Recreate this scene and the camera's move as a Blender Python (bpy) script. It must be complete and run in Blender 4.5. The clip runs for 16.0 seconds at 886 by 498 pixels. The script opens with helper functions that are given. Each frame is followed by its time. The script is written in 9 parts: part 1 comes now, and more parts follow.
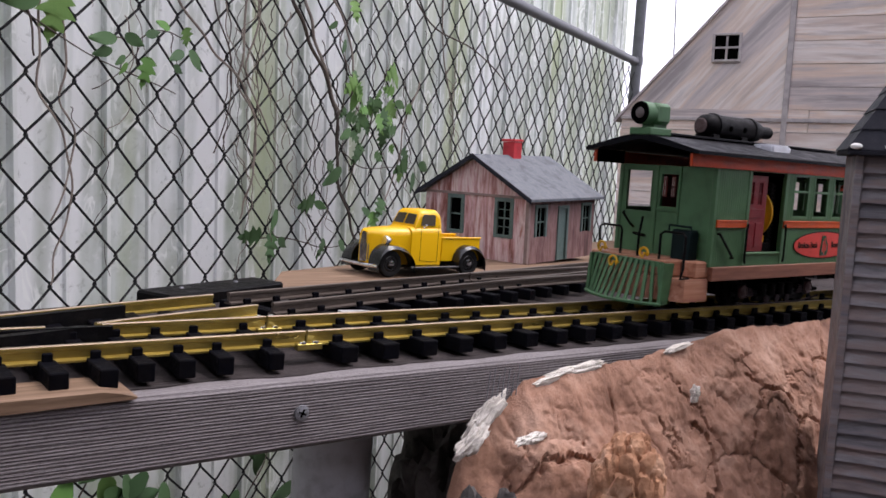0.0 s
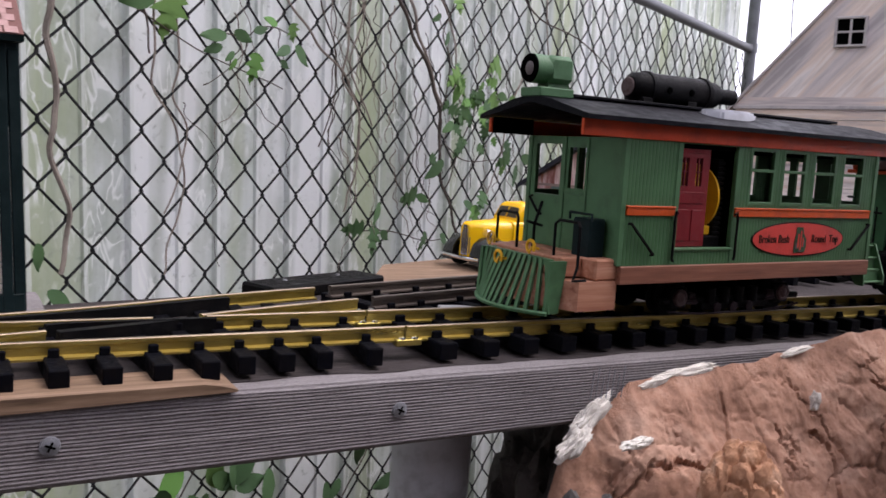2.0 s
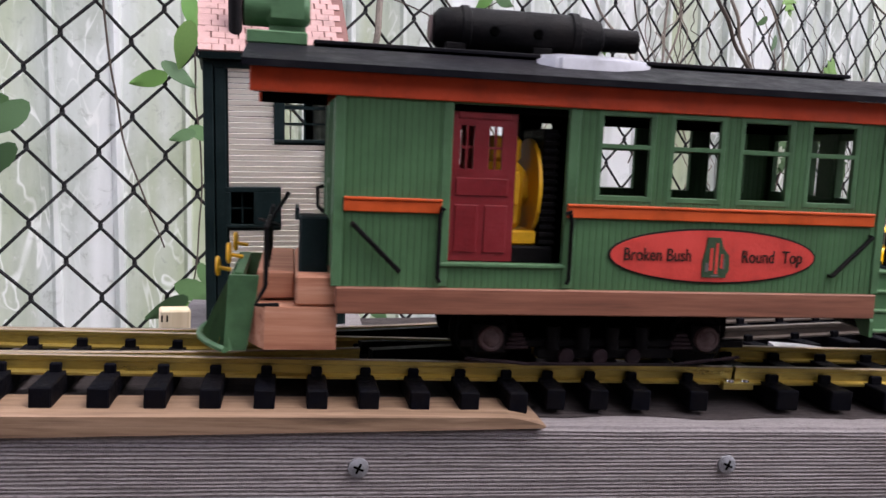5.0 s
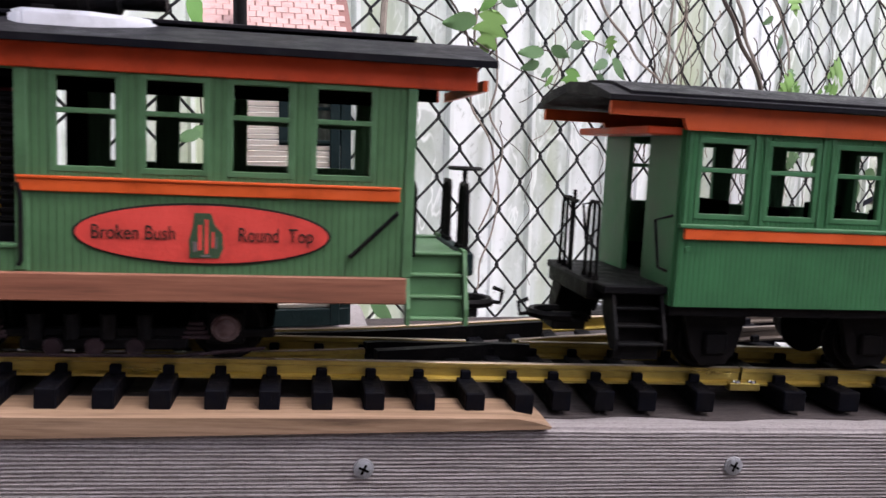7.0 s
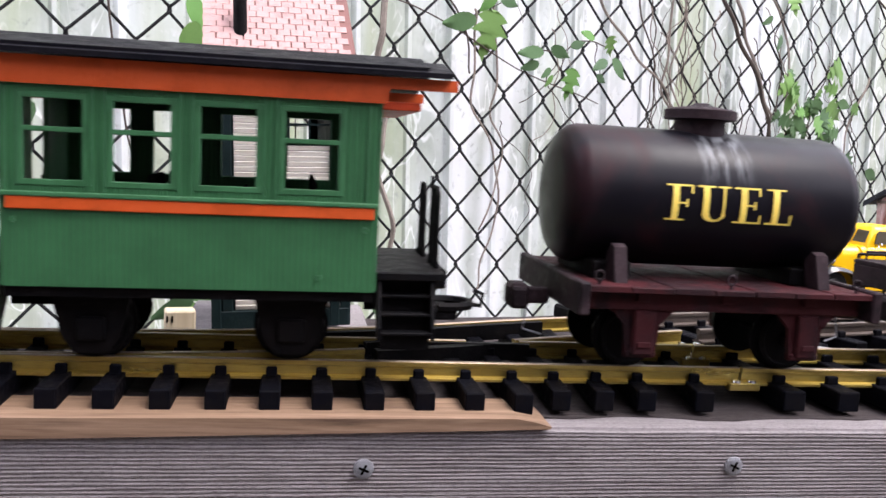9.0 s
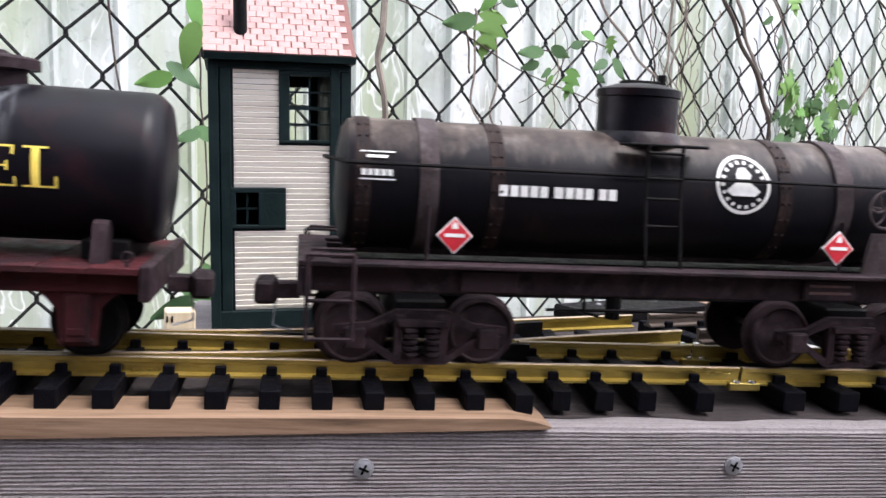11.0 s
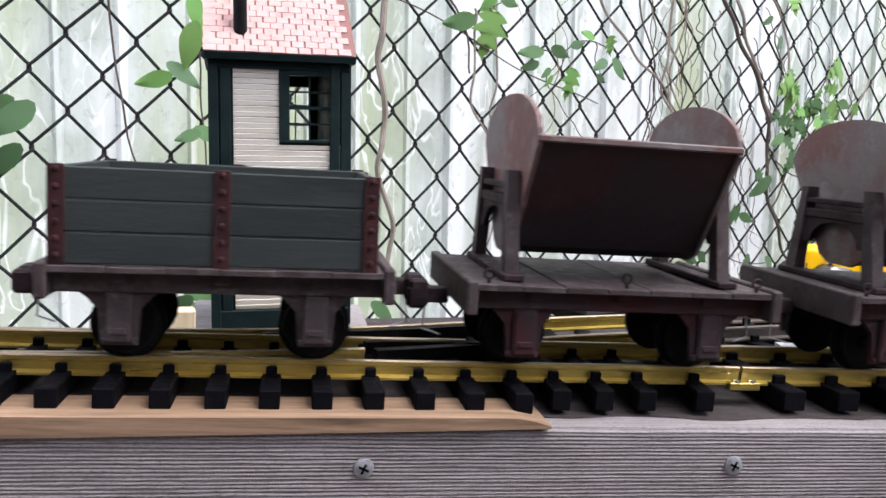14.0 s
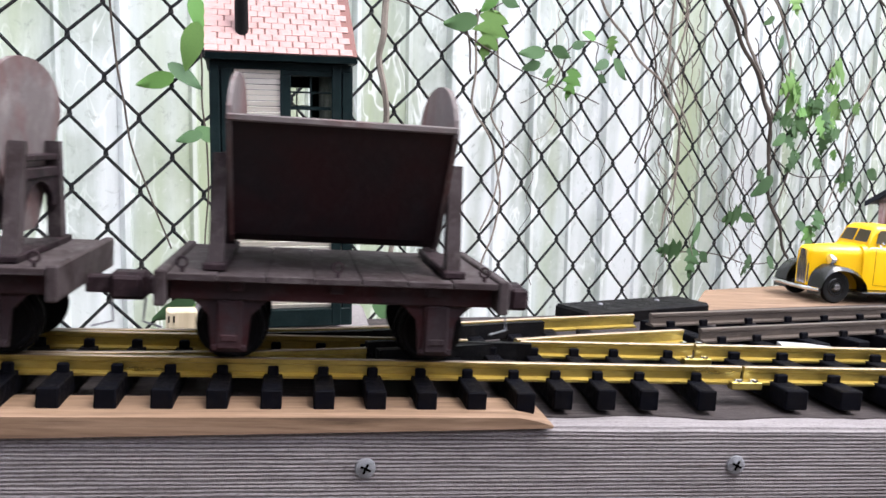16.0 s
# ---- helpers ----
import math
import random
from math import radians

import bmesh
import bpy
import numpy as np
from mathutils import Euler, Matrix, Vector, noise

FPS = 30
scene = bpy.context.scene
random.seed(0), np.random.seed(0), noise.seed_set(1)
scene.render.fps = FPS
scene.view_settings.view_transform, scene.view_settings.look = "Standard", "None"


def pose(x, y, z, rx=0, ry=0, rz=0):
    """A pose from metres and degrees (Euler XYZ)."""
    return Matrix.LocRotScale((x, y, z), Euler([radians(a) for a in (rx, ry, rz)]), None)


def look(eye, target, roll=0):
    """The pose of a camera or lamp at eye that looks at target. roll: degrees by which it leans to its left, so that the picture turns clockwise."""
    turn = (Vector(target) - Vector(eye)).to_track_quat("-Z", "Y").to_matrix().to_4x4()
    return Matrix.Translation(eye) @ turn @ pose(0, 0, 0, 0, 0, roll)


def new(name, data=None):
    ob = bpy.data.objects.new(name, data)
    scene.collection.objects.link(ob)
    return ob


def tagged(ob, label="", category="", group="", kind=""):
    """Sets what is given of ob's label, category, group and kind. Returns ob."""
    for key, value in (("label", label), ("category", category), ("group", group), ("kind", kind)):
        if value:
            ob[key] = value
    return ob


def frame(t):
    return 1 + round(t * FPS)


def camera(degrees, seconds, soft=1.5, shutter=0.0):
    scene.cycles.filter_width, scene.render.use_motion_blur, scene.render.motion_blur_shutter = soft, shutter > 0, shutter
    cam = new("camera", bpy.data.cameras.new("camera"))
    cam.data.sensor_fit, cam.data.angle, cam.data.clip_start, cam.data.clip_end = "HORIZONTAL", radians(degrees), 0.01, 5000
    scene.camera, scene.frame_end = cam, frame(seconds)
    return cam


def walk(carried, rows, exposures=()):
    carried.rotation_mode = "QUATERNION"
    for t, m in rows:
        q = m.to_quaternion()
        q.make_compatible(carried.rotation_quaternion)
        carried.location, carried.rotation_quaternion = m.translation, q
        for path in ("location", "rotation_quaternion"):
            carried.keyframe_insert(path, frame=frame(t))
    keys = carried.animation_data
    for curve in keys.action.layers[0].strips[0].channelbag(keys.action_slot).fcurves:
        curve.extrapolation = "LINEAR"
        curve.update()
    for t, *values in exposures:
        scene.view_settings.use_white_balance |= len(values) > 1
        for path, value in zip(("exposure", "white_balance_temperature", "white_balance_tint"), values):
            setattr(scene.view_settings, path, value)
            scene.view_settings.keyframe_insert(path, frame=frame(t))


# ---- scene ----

# The world's x runs along the main track, y towards the fence, z up from the deck of the track board.
cam = camera(55.4, 16.0, 1.6, 0.3)
PATH = [
    (0, (-0.244, -0.444, 0.121), (0.974, 1.132, -0.063), 4.5),
    (0.5, (-0.242, -0.443, 0.121), (0.972, 1.135, -0.063), 4.3),
    (1, (-0.241, -0.445, 0.122), (0.943, 1.152, -0.092), 4.4),
    (1.5, (-0.24, -0.438, 0.122), (0.858, 1.219, -0.096), 4.5),
    (2, (-0.236, -0.433, 0.121), (0.782, 1.274, -0.098), 4.3),
    (2.5, (-0.232, -0.426, 0.122), (0.627, 1.366, -0.099), 4.3),
    (3, (-0.23, -0.414, 0.121), (0.442, 1.457, -0.1), 4.2),
    (3.5, (-0.23, -0.405, 0.121), (0.356, 1.494, -0.101), 4.1),
    (3.7, (-0.229, -0.403, 0.12), (0.291, 1.516, -0.1), 3.9),
    (4.6, (-0.229, -0.395, 0.12), (0.15, 1.558, -0.107), 3.7),
    (5.8, (-0.229, -0.392, 0.12), (0.118, 1.564, -0.112), 3.6),
    (6.2, (-0.229, -0.392, 0.12), (0.120, 1.564, -0.110), 3.6),
    (15.6, (-0.229, -0.392, 0.1195), (0.120, 1.564, -0.1095), 3.6),
    (16, (-0.229, -0.392, 0.119), (0.1165, 1.565, -0.108), 3.5),
]
walk(cam, [(t, look(e, g, r)) for t, e, g, r in PATH],
     exposures=[(0, 0.62, 6600, 17), (2.2, 0.76, 6600, 17), (3.0, 0.88, 6600, 17), (3.7, 1.0, 6600, 17), (5.8, 1.38, 6700, 16), (9, 1.66, 6600, 16), (12.3, 1.69, 6500, 10), (16, 1.72, 6500, 10)])

# ---- daylight: a bright overcast sky ----
world = bpy.data.worlds.new("overcast")
scene.world = world
world.use_nodes = True
wn = world.node_tree
sky = wn.nodes.new("ShaderNodeTexSky")
sky.sky_type = "NISHITA"
sky.sun_disc = False
sky.sun_elevation, sky.sun_rotation = radians(64), radians(117)
sky.air_density, sky.dust_density, sky.ozone_density = 1.0, 6.0, 1.0
wmix = wn.nodes.new("ShaderNodeMix")
wmix.data_type = "RGBA"
wmix.inputs[0].default_value = 0.88
wn.links.new(sky.outputs[0], wmix.inputs[6])
wmix.inputs[7].default_value = (9.1, 9.3, 10.7, 1)
wn.links.new(wmix.outputs[2], wn.nodes["Background"].inputs[0])
wn.nodes["Background"].inputs[1].default_value = 0.14
sun = new("sun", bpy.data.lights.new("sun", "SUN"))
sun.data.energy, sun.data.angle, sun.data.color = 1.4, radians(30), (1.0, 0.98, 0.96)
sun.matrix_world = look((1.2, -0.6, 2.8), (0, 0, 0))


# ---- materials ----
def node_mat(name):
    m = bpy.data.materials.new(name)
    m.use_nodes = True
    nt = m.node_tree
    return m, nt, nt.nodes["Principled BSDF"]


def mapped(nt, scale, rand=True):
    tc = nt.nodes.new("ShaderNodeTexCoord")
    mp = nt.nodes.new("ShaderNodeMapping")
    mp.inputs["Scale"].default_value = scale
    nt.links.new(tc.outputs["Object"], mp.inputs["Vector"])
    if rand:
        oi = nt.nodes.new("ShaderNodeObjectInfo")
        ml = nt.nodes.new("ShaderNodeMath")
        ml.operation = "MULTIPLY"
        ml.inputs[1].default_value = 37.0
        nt.links.new(oi.outputs["Random"], ml.inputs[0])
        nt.links.new(ml.outputs[0], mp.inputs["Location"])
    return mp.outputs[0]


def noise_tex(nt, vec, scale, detail=5.0, rough=0.6, dist=0.0):
    n = nt.nodes.new("ShaderNodeTexNoise")
    n.inputs["Scale"].default_value = scale
    n.inputs["Detail"].default_value = detail
    n.inputs["Roughness"].default_value = rough
    n.inputs["Distortion"].default_value = dist
    nt.links.new(vec, n.inputs["Vector"])
    return n.outputs["Fac"]


def ramp(nt, fac, stops):
    r = nt.nodes.new("ShaderNodeValToRGB")
    el = r.color_ramp.elements
    while len(el) < len(stops):
        el.new(0.5)
    for e, (p, c) in zip(el, stops):
        e.position, e.color = p, (*c, 1)
    nt.links.new(fac, r.inputs[0])
    return r.outputs[0]


def blend(nt, fac, a, b, mode="MIX"):
    x = nt.nodes.new("ShaderNodeMix")
    x.data_type, x.blend_type = "RGBA", mode
    if hasattr(fac, "links"):
        nt.links.new(fac, x.inputs[0])
    else:
        x.inputs[0].default_value = fac
    for k, v in ((6, a), (7, b)):
        if hasattr(v, "links"):
            nt.links.new(v, x.inputs[k])
        else:
            x.inputs[k].default_value = (*v, 1)
    return x.outputs[2]


def bump(nt, bsdf, height, dist, strength=1.0):
    b = nt.nodes.new("ShaderNodeBump")
    b.inputs["Distance"].default_value = dist
    b.inputs["Strength"].default_value = strength
    nt.links.new(height, b.inputs["Height"])
    nt.links.new(b.outputs[0], bsdf.inputs["Normal"])


def paint(name, base, rough=0.5, metal=0.0, wear=(0.2, 0.16, 0.13), amount=0.25, scale=(1, 1, 1), size=60, dist=0.0003, spec=0.5):
    """A surface with broad stains, fine grain and a little worn relief."""
    m, nt, b = node_mat(name)
    v = mapped(nt, scale)
    big, fine = noise_tex(nt, v, size, 4), noise_tex(nt, v, size * 9, 6, 0.7)
    dark = tuple(c * 0.72 for c in base)
    light = tuple(min(1, c * 1.12 + 0.004) for c in base)
    c = ramp(nt, big, [(0.3, dark), (0.5, base), (0.72, light)])
    w = ramp(nt, fine, [(0.60 - amount * 0.2, (0, 0, 0)), (0.78, (amount, amount, amount))])
    c = blend(nt, w, c, wear)
    nt.links.new(c, b.inputs["Base Color"])
    r = ramp(nt, big, [(0.3, (rough * 0.8,) * 3), (0.7, (min(1, rough * 1.25),) * 3)])
    nt.links.new(r, b.inputs["Roughness"])
    b.inputs["Metallic"].default_value = metal
    b.inputs["Specular IOR Level"].default_value = spec if metal > 0.3 else (0.10 if max(base) < 0.05 else 0.18 if max(base) < 0.12 else 0.3)
    if dist:
        bump(nt, b, fine, dist)
    return m


def beaded(name, base, pitch=0.0031, wear=(0.12, 0.16, 0.1)):
    """Painted car siding with narrow upright beads along local x."""
    m, nt, b = node_mat(name)
    v = mapped(nt, (1, 1, 1), False)
    wv = nt.nodes.new("ShaderNodeTexWave")
    wv.wave_type, wv.bands_direction = "BANDS", "X"
    wv.inputs["Scale"].default_value = 0.314 / pitch
    nt.links.new(v, wv.inputs["Vector"])
    groove = ramp(nt, wv.outputs["Fac"], [(0.0, (0, 0, 0)), (0.22, (1, 1, 1))])
    big = noise_tex(nt, v, 45, 5)
    fine = noise_tex(nt, v, 500, 5)
    c = ramp(nt, big, [(0.3, tuple(k * 0.8 for k in base)), (0.55, base), (0.75, tuple(k * 1.15 for k in base))])
    c = blend(nt, ramp(nt, fine, [(0.6, (0, 0, 0)), (0.8, (0.25, 0.25, 0.25))]), c, wear)
    c = blend(nt, ramp(nt, wv.outputs["Fac"], [(0.0, (0.45, 0.45, 0.45)), (0.2, (0, 0, 0))]), c, tuple(k * 0.45 for k in base))
    nt.links.new(c, b.inputs["Base Color"])
    b.inputs["Roughness"].default_value = 0.5
    b.inputs["Specular IOR Level"].default_value = 0.2
    bump(nt, b, groove, 0.0003)
    return m


def wood(name, dark, mid, light, along="x", ridge=900, dist=0.0006, rough=0.85, knots=True):
    """Sawn wood with its grain drawn out along one axis."""
    m, nt, b = node_mat(name)
    k = {"x": (0.05, 1, 1), "y": (1, 0.05, 1), "z": (1, 1, 0.05)}[along]
    v = mapped(nt, k)
    g = noise_tex(nt, v, ridge * 0.35, 6, 0.65, 0.3)
    f = noise_tex(nt, v, ridge, 3, 0.5)
    big = noise_tex(nt, mapped(nt, (1, 1, 1)), 14, 5)
    c = ramp(nt, g, [(0.28, dark), (0.5, mid), (0.72, light)])
    c = blend(nt, ramp(nt, big, [(0.35, (0.0, 0.0, 0.0)), (0.7, (0.55, 0.55, 0.55))]), c, mid)
    c = blend(nt, ramp(nt, f, [(0.25, (0.5, 0.5, 0.5)), (0.45, (0, 0, 0))]), c, dark)
    nt.links.new(c, b.inputs["Base Color"])
    b.inputs["Roughness"].default_value = rough
    bump(nt, b, g, dist)
    return m


def sawn(name, dark, mid, light):
    """Grey weathered timber with fine even ridges of grain along x, speckle and dusty patches."""
    m, nt, b = node_mat(name)
    g = noise_tex(nt, mapped(nt, (0.035, 1, 1), False), 800, 4, 0.6, 0.1)
    f = noise_tex(nt, mapped(nt, (0.45, 1, 1), False), 900, 5, 0.8)
    w = nt.nodes.new("ShaderNodeTexWave")
    w.wave_type, w.bands_direction = "BANDS", "Z"
    w.inputs["Scale"].default_value = 175
    w.inputs["Distortion"].default_value = 3.0
    w.inputs["Detail"].default_value = 4
    w.inputs["Detail Scale"].default_value = 3.0
    nt.links.new(mapped(nt, (0.04, 1, 1), False), w.inputs["Vector"])
    big = noise_tex(nt, mapped(nt, (0.5, 1, 1), False), 16, 6, 0.65)
    c = ramp(nt, g, [(0.25, tuple(0.5 * (p + q) for p, q in zip(dark, mid))), (0.5, mid), (0.78, tuple(0.5 * (p + q) for p, q in zip(light, mid)))])
    c = blend(nt, ramp(nt, w.outputs["Fac"], [(0.0, (0.30, 0.30, 0.30)), (0.40, (0, 0, 0))]), c, dark)
    c = blend(nt, ramp(nt, big, [(0.45, (0, 0, 0)), (0.75, (0.35, 0.35, 0.35))]), c, light)
    c = blend(nt, ramp(nt, big, [(0.28, (0.45, 0.45, 0.45)), (0.45, (0, 0, 0))]), c, dark)
    c = blend(nt, ramp(nt, f, [(0.30, (0.8, 0.8, 0.8)), (0.50, (0, 0, 0))]), c, dark)
    c = blend(nt, ramp(nt, f, [(0.58, (0, 0, 0)), (0.76, (0.6, 0.6, 0.6))]), c, light)
    nt.links.new(c, b.inputs["Base Color"])
    b.inputs["Roughness"].default_value = 0.9
    b.inputs["Specular IOR Level"].default_value = 0.2
    h = nt.nodes.new("ShaderNodeMath")
    nt.links.new(w.outputs["Fac"], h.inputs[0])
    nt.links.new(f, h.inputs[1])
    bump(nt, b, h.outputs[0], 0.0005)
    return m


def plain(name, base, rough=0.5, metal=0.0):
    m, nt, b = node_mat(name)
    b.inputs["Specular IOR Level"].default_value = 0.0 if rough > 0.8 else 0.1 if rough > 0.45 else 0.5
    b.inputs["Base Color"].default_value = (*base, 1)
    b.inputs["Roughness"].default_value = rough
    b.inputs["Metallic"].default_value = metal
    return m


def streaked(name, cols, along="z", size=40, drip=0.12, rough=0.8, dist=0.0003):
    """Weathered paint run out in streaks along an axis."""
    m, nt, b = node_mat(name)
    k = {"x": (drip, 1, 1), "z": (1, 1, drip), "d": (1, 1, 1)}[along]
    v = mapped(nt, k)
    if along == "d":
        r1, r2 = nt.nodes.new("ShaderNodeMapping"), nt.nodes.new("ShaderNodeMapping")
        r1.inputs["Rotation"].default_value = (0, radians(48), 0)
        r2.inputs["Scale"].default_value = (drip, 1, 1)
        nt.links.new(v, r1.inputs["Vector"])
        nt.links.new(r1.outputs[0], r2.inputs["Vector"])
        v = r2.outputs[0]
    a = noise_tex(nt, v, size, 6, 0.65, 0.4)
    n2 = noise_tex(nt, mapped(nt, (1, 1, 1)), size * 0.4, 5, 0.6)
    st = [(0.36 + 0.28 * i / max(1, len(cols) - 1), c) for i, c in enumerate(cols)]
    c = ramp(nt, a, st)
    c2 = ramp(nt, n2, [(0.3, cols[-1]), (0.7, cols[0])])
    c = blend(nt, 0.22, c, c2)
    fine = noise_tex(nt, v, size * 5, 5, 0.7, 0.2)
    c = blend(nt, ramp(nt, fine, [(0.30, (0.55, 0.55, 0.55)), (0.50, (0, 0, 0))]), c, cols[0])
    c = blend(nt, ramp(nt, fine, [(0.56, (0, 0, 0)), (0.74, (0.5, 0.5, 0.5))]), c, cols[-2])
    nt.links.new(c, b.inputs["Base Color"])
    b.inputs["Roughness"].default_value = rough
    bump(nt, b, a, dist)
    return m


def patchy(name, base, patch, dust, size=30, rough=0.6, spec=0.3, amount=0.5):
    """Dark iron with broad stained patches and a thin uneven coat of dust."""
    m, nt, b = node_mat(name)
    v = mapped(nt, (1, 1, 1))
    a, n2, f = noise_tex(nt, v, size, 5, 0.6, 0.6), noise_tex(nt, v, size * 2.7, 6, 0.7), noise_tex(nt, v, size * 14, 5, 0.7)
    c = blend(nt, ramp(nt, a, [(0.44, (0, 0, 0)), (0.60, (0.9, 0.9, 0.9))]), base, patch)
    c = blend(nt, ramp(nt, n2, [(0.52, (0, 0, 0)), (0.75, (amount,) * 3)]), c, dust)
    c = blend(nt, ramp(nt, f, [(0.58, (0, 0, 0)), (0.8, (amount * 0.6,) * 3)]), c, dust)
    nt.links.new(c, b.inputs["Base Color"])
    nt.links.new(ramp(nt, n2, [(0.3, (rough * 0.65,) * 3), (0.7, (min(1, rough * 1.35),) * 3)]), b.inputs["Roughness"])
    b.inputs["Specular IOR Level"].default_value = spec
    bump(nt, b, f, 0.0004)
    return m


BLACK = patchy("black_plastic", (0.0035, 0.0035, 0.0042), (0.006, 0.005, 0.005), (0.028, 0.025, 0.025), 50, 0.5, 0.06, 0.35)
TIE = patchy("tie_plastic", (0.0028, 0.003, 0.005), (0.0045, 0.004, 0.005), (0.020, 0.018, 0.018), 90, 0.6, 0.03, 0.25)
BRASS = paint("brass_rail", (0.46, 0.355, 0.10), 0.34, 0.9, wear=(0.16, 0.11, 0.04), amount=0.6, scale=(0.15, 1, 1), size=120)
RAILTOP = paint("rail_head", (0.30, 0.23, 0.16), 0.35, 0.8, wear=(0.12, 0.09, 0.06), amount=0.5, scale=(0.1, 1, 1), size=140)
RUST = paint("dull_rail", (0.085, 0.066, 0.055), 0.5, 0.5, wear=(0.2, 0.16, 0.13), amount=0.4, scale=(0.15, 1, 1), size=90)
STEEL = paint("screw_steel", (0.27, 0.275, 0.30), 0.5, 0.5, wear=(0.07, 0.06, 0.055), amount=0.6, size=300)
GREY_WOOD = sawn("weathered_wood", (0.074, 0.066, 0.068), (0.208, 0.188, 0.191), (0.34, 0.315, 0.32))
# Dark timber tone; the strip under the ties uses it as painted shade.
DARK_WOOD = sawn("dark_wood", (0.010, 0.008, 0.008), (0.036, 0.029, 0.029), (0.12, 0.10, 0.10))
TAN_WOOD = wood("fresh_wood", (0.055, 0.029, 0.015), (0.190, 0.116, 0.070), (0.31, 0.205, 0.138), "x", 620, 0.0004)
SILL_WOOD = wood("stained_wood", (0.10, 0.032, 0.016), (0.185, 0.066, 0.036), (0.26, 0.105, 0.06), "x", 900, 0.0002, 0.6)
DECK_WOOD = wood("pine_wood", (0.20, 0.065, 0.032), (0.37, 0.160, 0.092), (0.50, 0.27, 0.18), "x", 500, 0.0002, 0.7)
GREEN = beaded("green_siding", (0.058, 0.136, 0.060), wear=(0.05, 0.08, 0.05))
GREEN_P = paint("green_paint", (0.058, 0.138, 0.062), 0.45, wear=(0.05, 0.09, 0.05), amount=0.2)
GREEN_C = beaded("coach_siding", (0.030, 0.120, 0.048), 0.0026, (0.05, 0.1, 0.05))
GREEN_CP = paint("coach_green", (0.031, 0.124, 0.050), 0.42, wear=(0.05, 0.1, 0.05), amount=0.15)
ORANGE = paint("orange_paint", (0.52, 0.075, 0.012), 0.42, wear=(0.4, 0.1, 0.05), amount=0.15)
LETTER_RED = paint("letter_board_red", (0.56, 0.058, 0.012), 0.45, wear=(0.3, 0.06, 0.03), amount=0.2)
RED_DOOR = paint("red_paint", (0.17, 0.011, 0.015), 0.4, wear=(0.15, 0.02, 0.02), amount=0.3)
OVAL_RED = paint("sign_red", (0.54, 0.050, 0.038), 0.5, amount=0.1)
YELLOW = paint("yellow_plastic", (0.62, 0.33, 0.010), 0.4, amount=0.08)
ROOF = patchy("roof_black", (0.0045, 0.0045, 0.007), (0.007, 0.006, 0.008), (0.03, 0.03, 0.036), 25, 0.5, 0.06, 0.3)
# Near-black colour puts in the shade inside cars, slots and window openings.
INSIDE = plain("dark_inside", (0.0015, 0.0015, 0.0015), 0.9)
HUB_IRON = patchy("hub_iron", (0.085, 0.055, 0.055), (0.05, 0.022, 0.022), (0.20, 0.16, 0.16), 120, 0.55, 0.25, 0.5)
MAROON = patchy("rusty_maroon", (0.048, 0.011, 0.013), (0.015, 0.008, 0.010), (0.085, 0.040, 0.040), 40, 0.65, 0.1, 0.4)
SKIP_FRAME = patchy("skip_frame_iron", (0.034, 0.024, 0.027), (0.048, 0.016, 0.018), (0.10, 0.084, 0.088), 30, 0.65, 0.1, 0.4)
BROWN_IRON = patchy("brown_iron", (0.025, 0.015, 0.018), (0.008, 0.0055, 0.0070), (0.085, 0.066, 0.070), 45, 0.6, 0.1, 0.5)
DUSTY_IRON = patchy("dusty_iron", (0.052, 0.041, 0.043), (0.030, 0.021, 0.022), (0.15, 0.13, 0.13), 45, 0.65, 0.12, 0.55)
BAND_IRON = patchy("band_iron", (0.022, 0.013, 0.012), (0.007, 0.005, 0.006), (0.080, 0.055, 0.045), 70, 0.6, 0.1, 0.5)
STRAP_RED = patchy("strap_maroon", (0.037, 0.013, 0.014), (0.020, 0.009, 0.010), (0.08, 0.045, 0.044), 60, 0.65, 0.1, 0.4)
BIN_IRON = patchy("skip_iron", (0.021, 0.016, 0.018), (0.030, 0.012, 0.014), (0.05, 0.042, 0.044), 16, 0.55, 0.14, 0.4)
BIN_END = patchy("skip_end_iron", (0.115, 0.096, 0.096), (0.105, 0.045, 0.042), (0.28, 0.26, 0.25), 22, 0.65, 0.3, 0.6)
TANK_BLACK = patchy("tank_black", (0.003, 0.003, 0.0052), (0.016, 0.005, 0.006), (0.028, 0.028, 0.032), 12, 0.36, 0.12, 0.25)
GONDOLA = paint("gondola_grey", (0.026, 0.031, 0.031), 0.65, wear=(0.05, 0.055, 0.053), amount=0.3, scale=(0.2, 1, 1), size=40)
GOLD = paint("gold_letters", (0.86, 0.66, 0.13), 0.45, amount=0.1)
WHITE = paint("white_paint", (0.78, 0.78, 0.76), 0.5, wear=(0.4, 0.4, 0.4), amount=0.3)
SIGN_RED = paint("placard_red", (0.62, 0.03, 0.045), 0.4, amount=0.1)
BOTTLE = paint("sign_dark_green", (0.03, 0.06, 0.03), 0.5, amount=0.3)
SIGN_INK = plain("sign_ink", (0.022, 0.019, 0.015), 0.6)
CREAM = wood("cream_board", (0.60, 0.55, 0.47), (0.76, 0.72, 0.65), (0.82, 0.79, 0.73), "x", 500, 0.00015)
BLOCK_WOOD = wood("pale_pine", (0.42, 0.33, 0.20), (0.60, 0.50, 0.34), (0.70, 0.61, 0.45), "z", 300, 0.0002)
DK_GREEN = paint("dark_green_trim", (0.006, 0.014, 0.015), 0.5, wear=(0.03, 0.04, 0.04), amount=0.3)
MULLION = plain("grey_mullion", (0.25, 0.25, 0.25), 0.6)
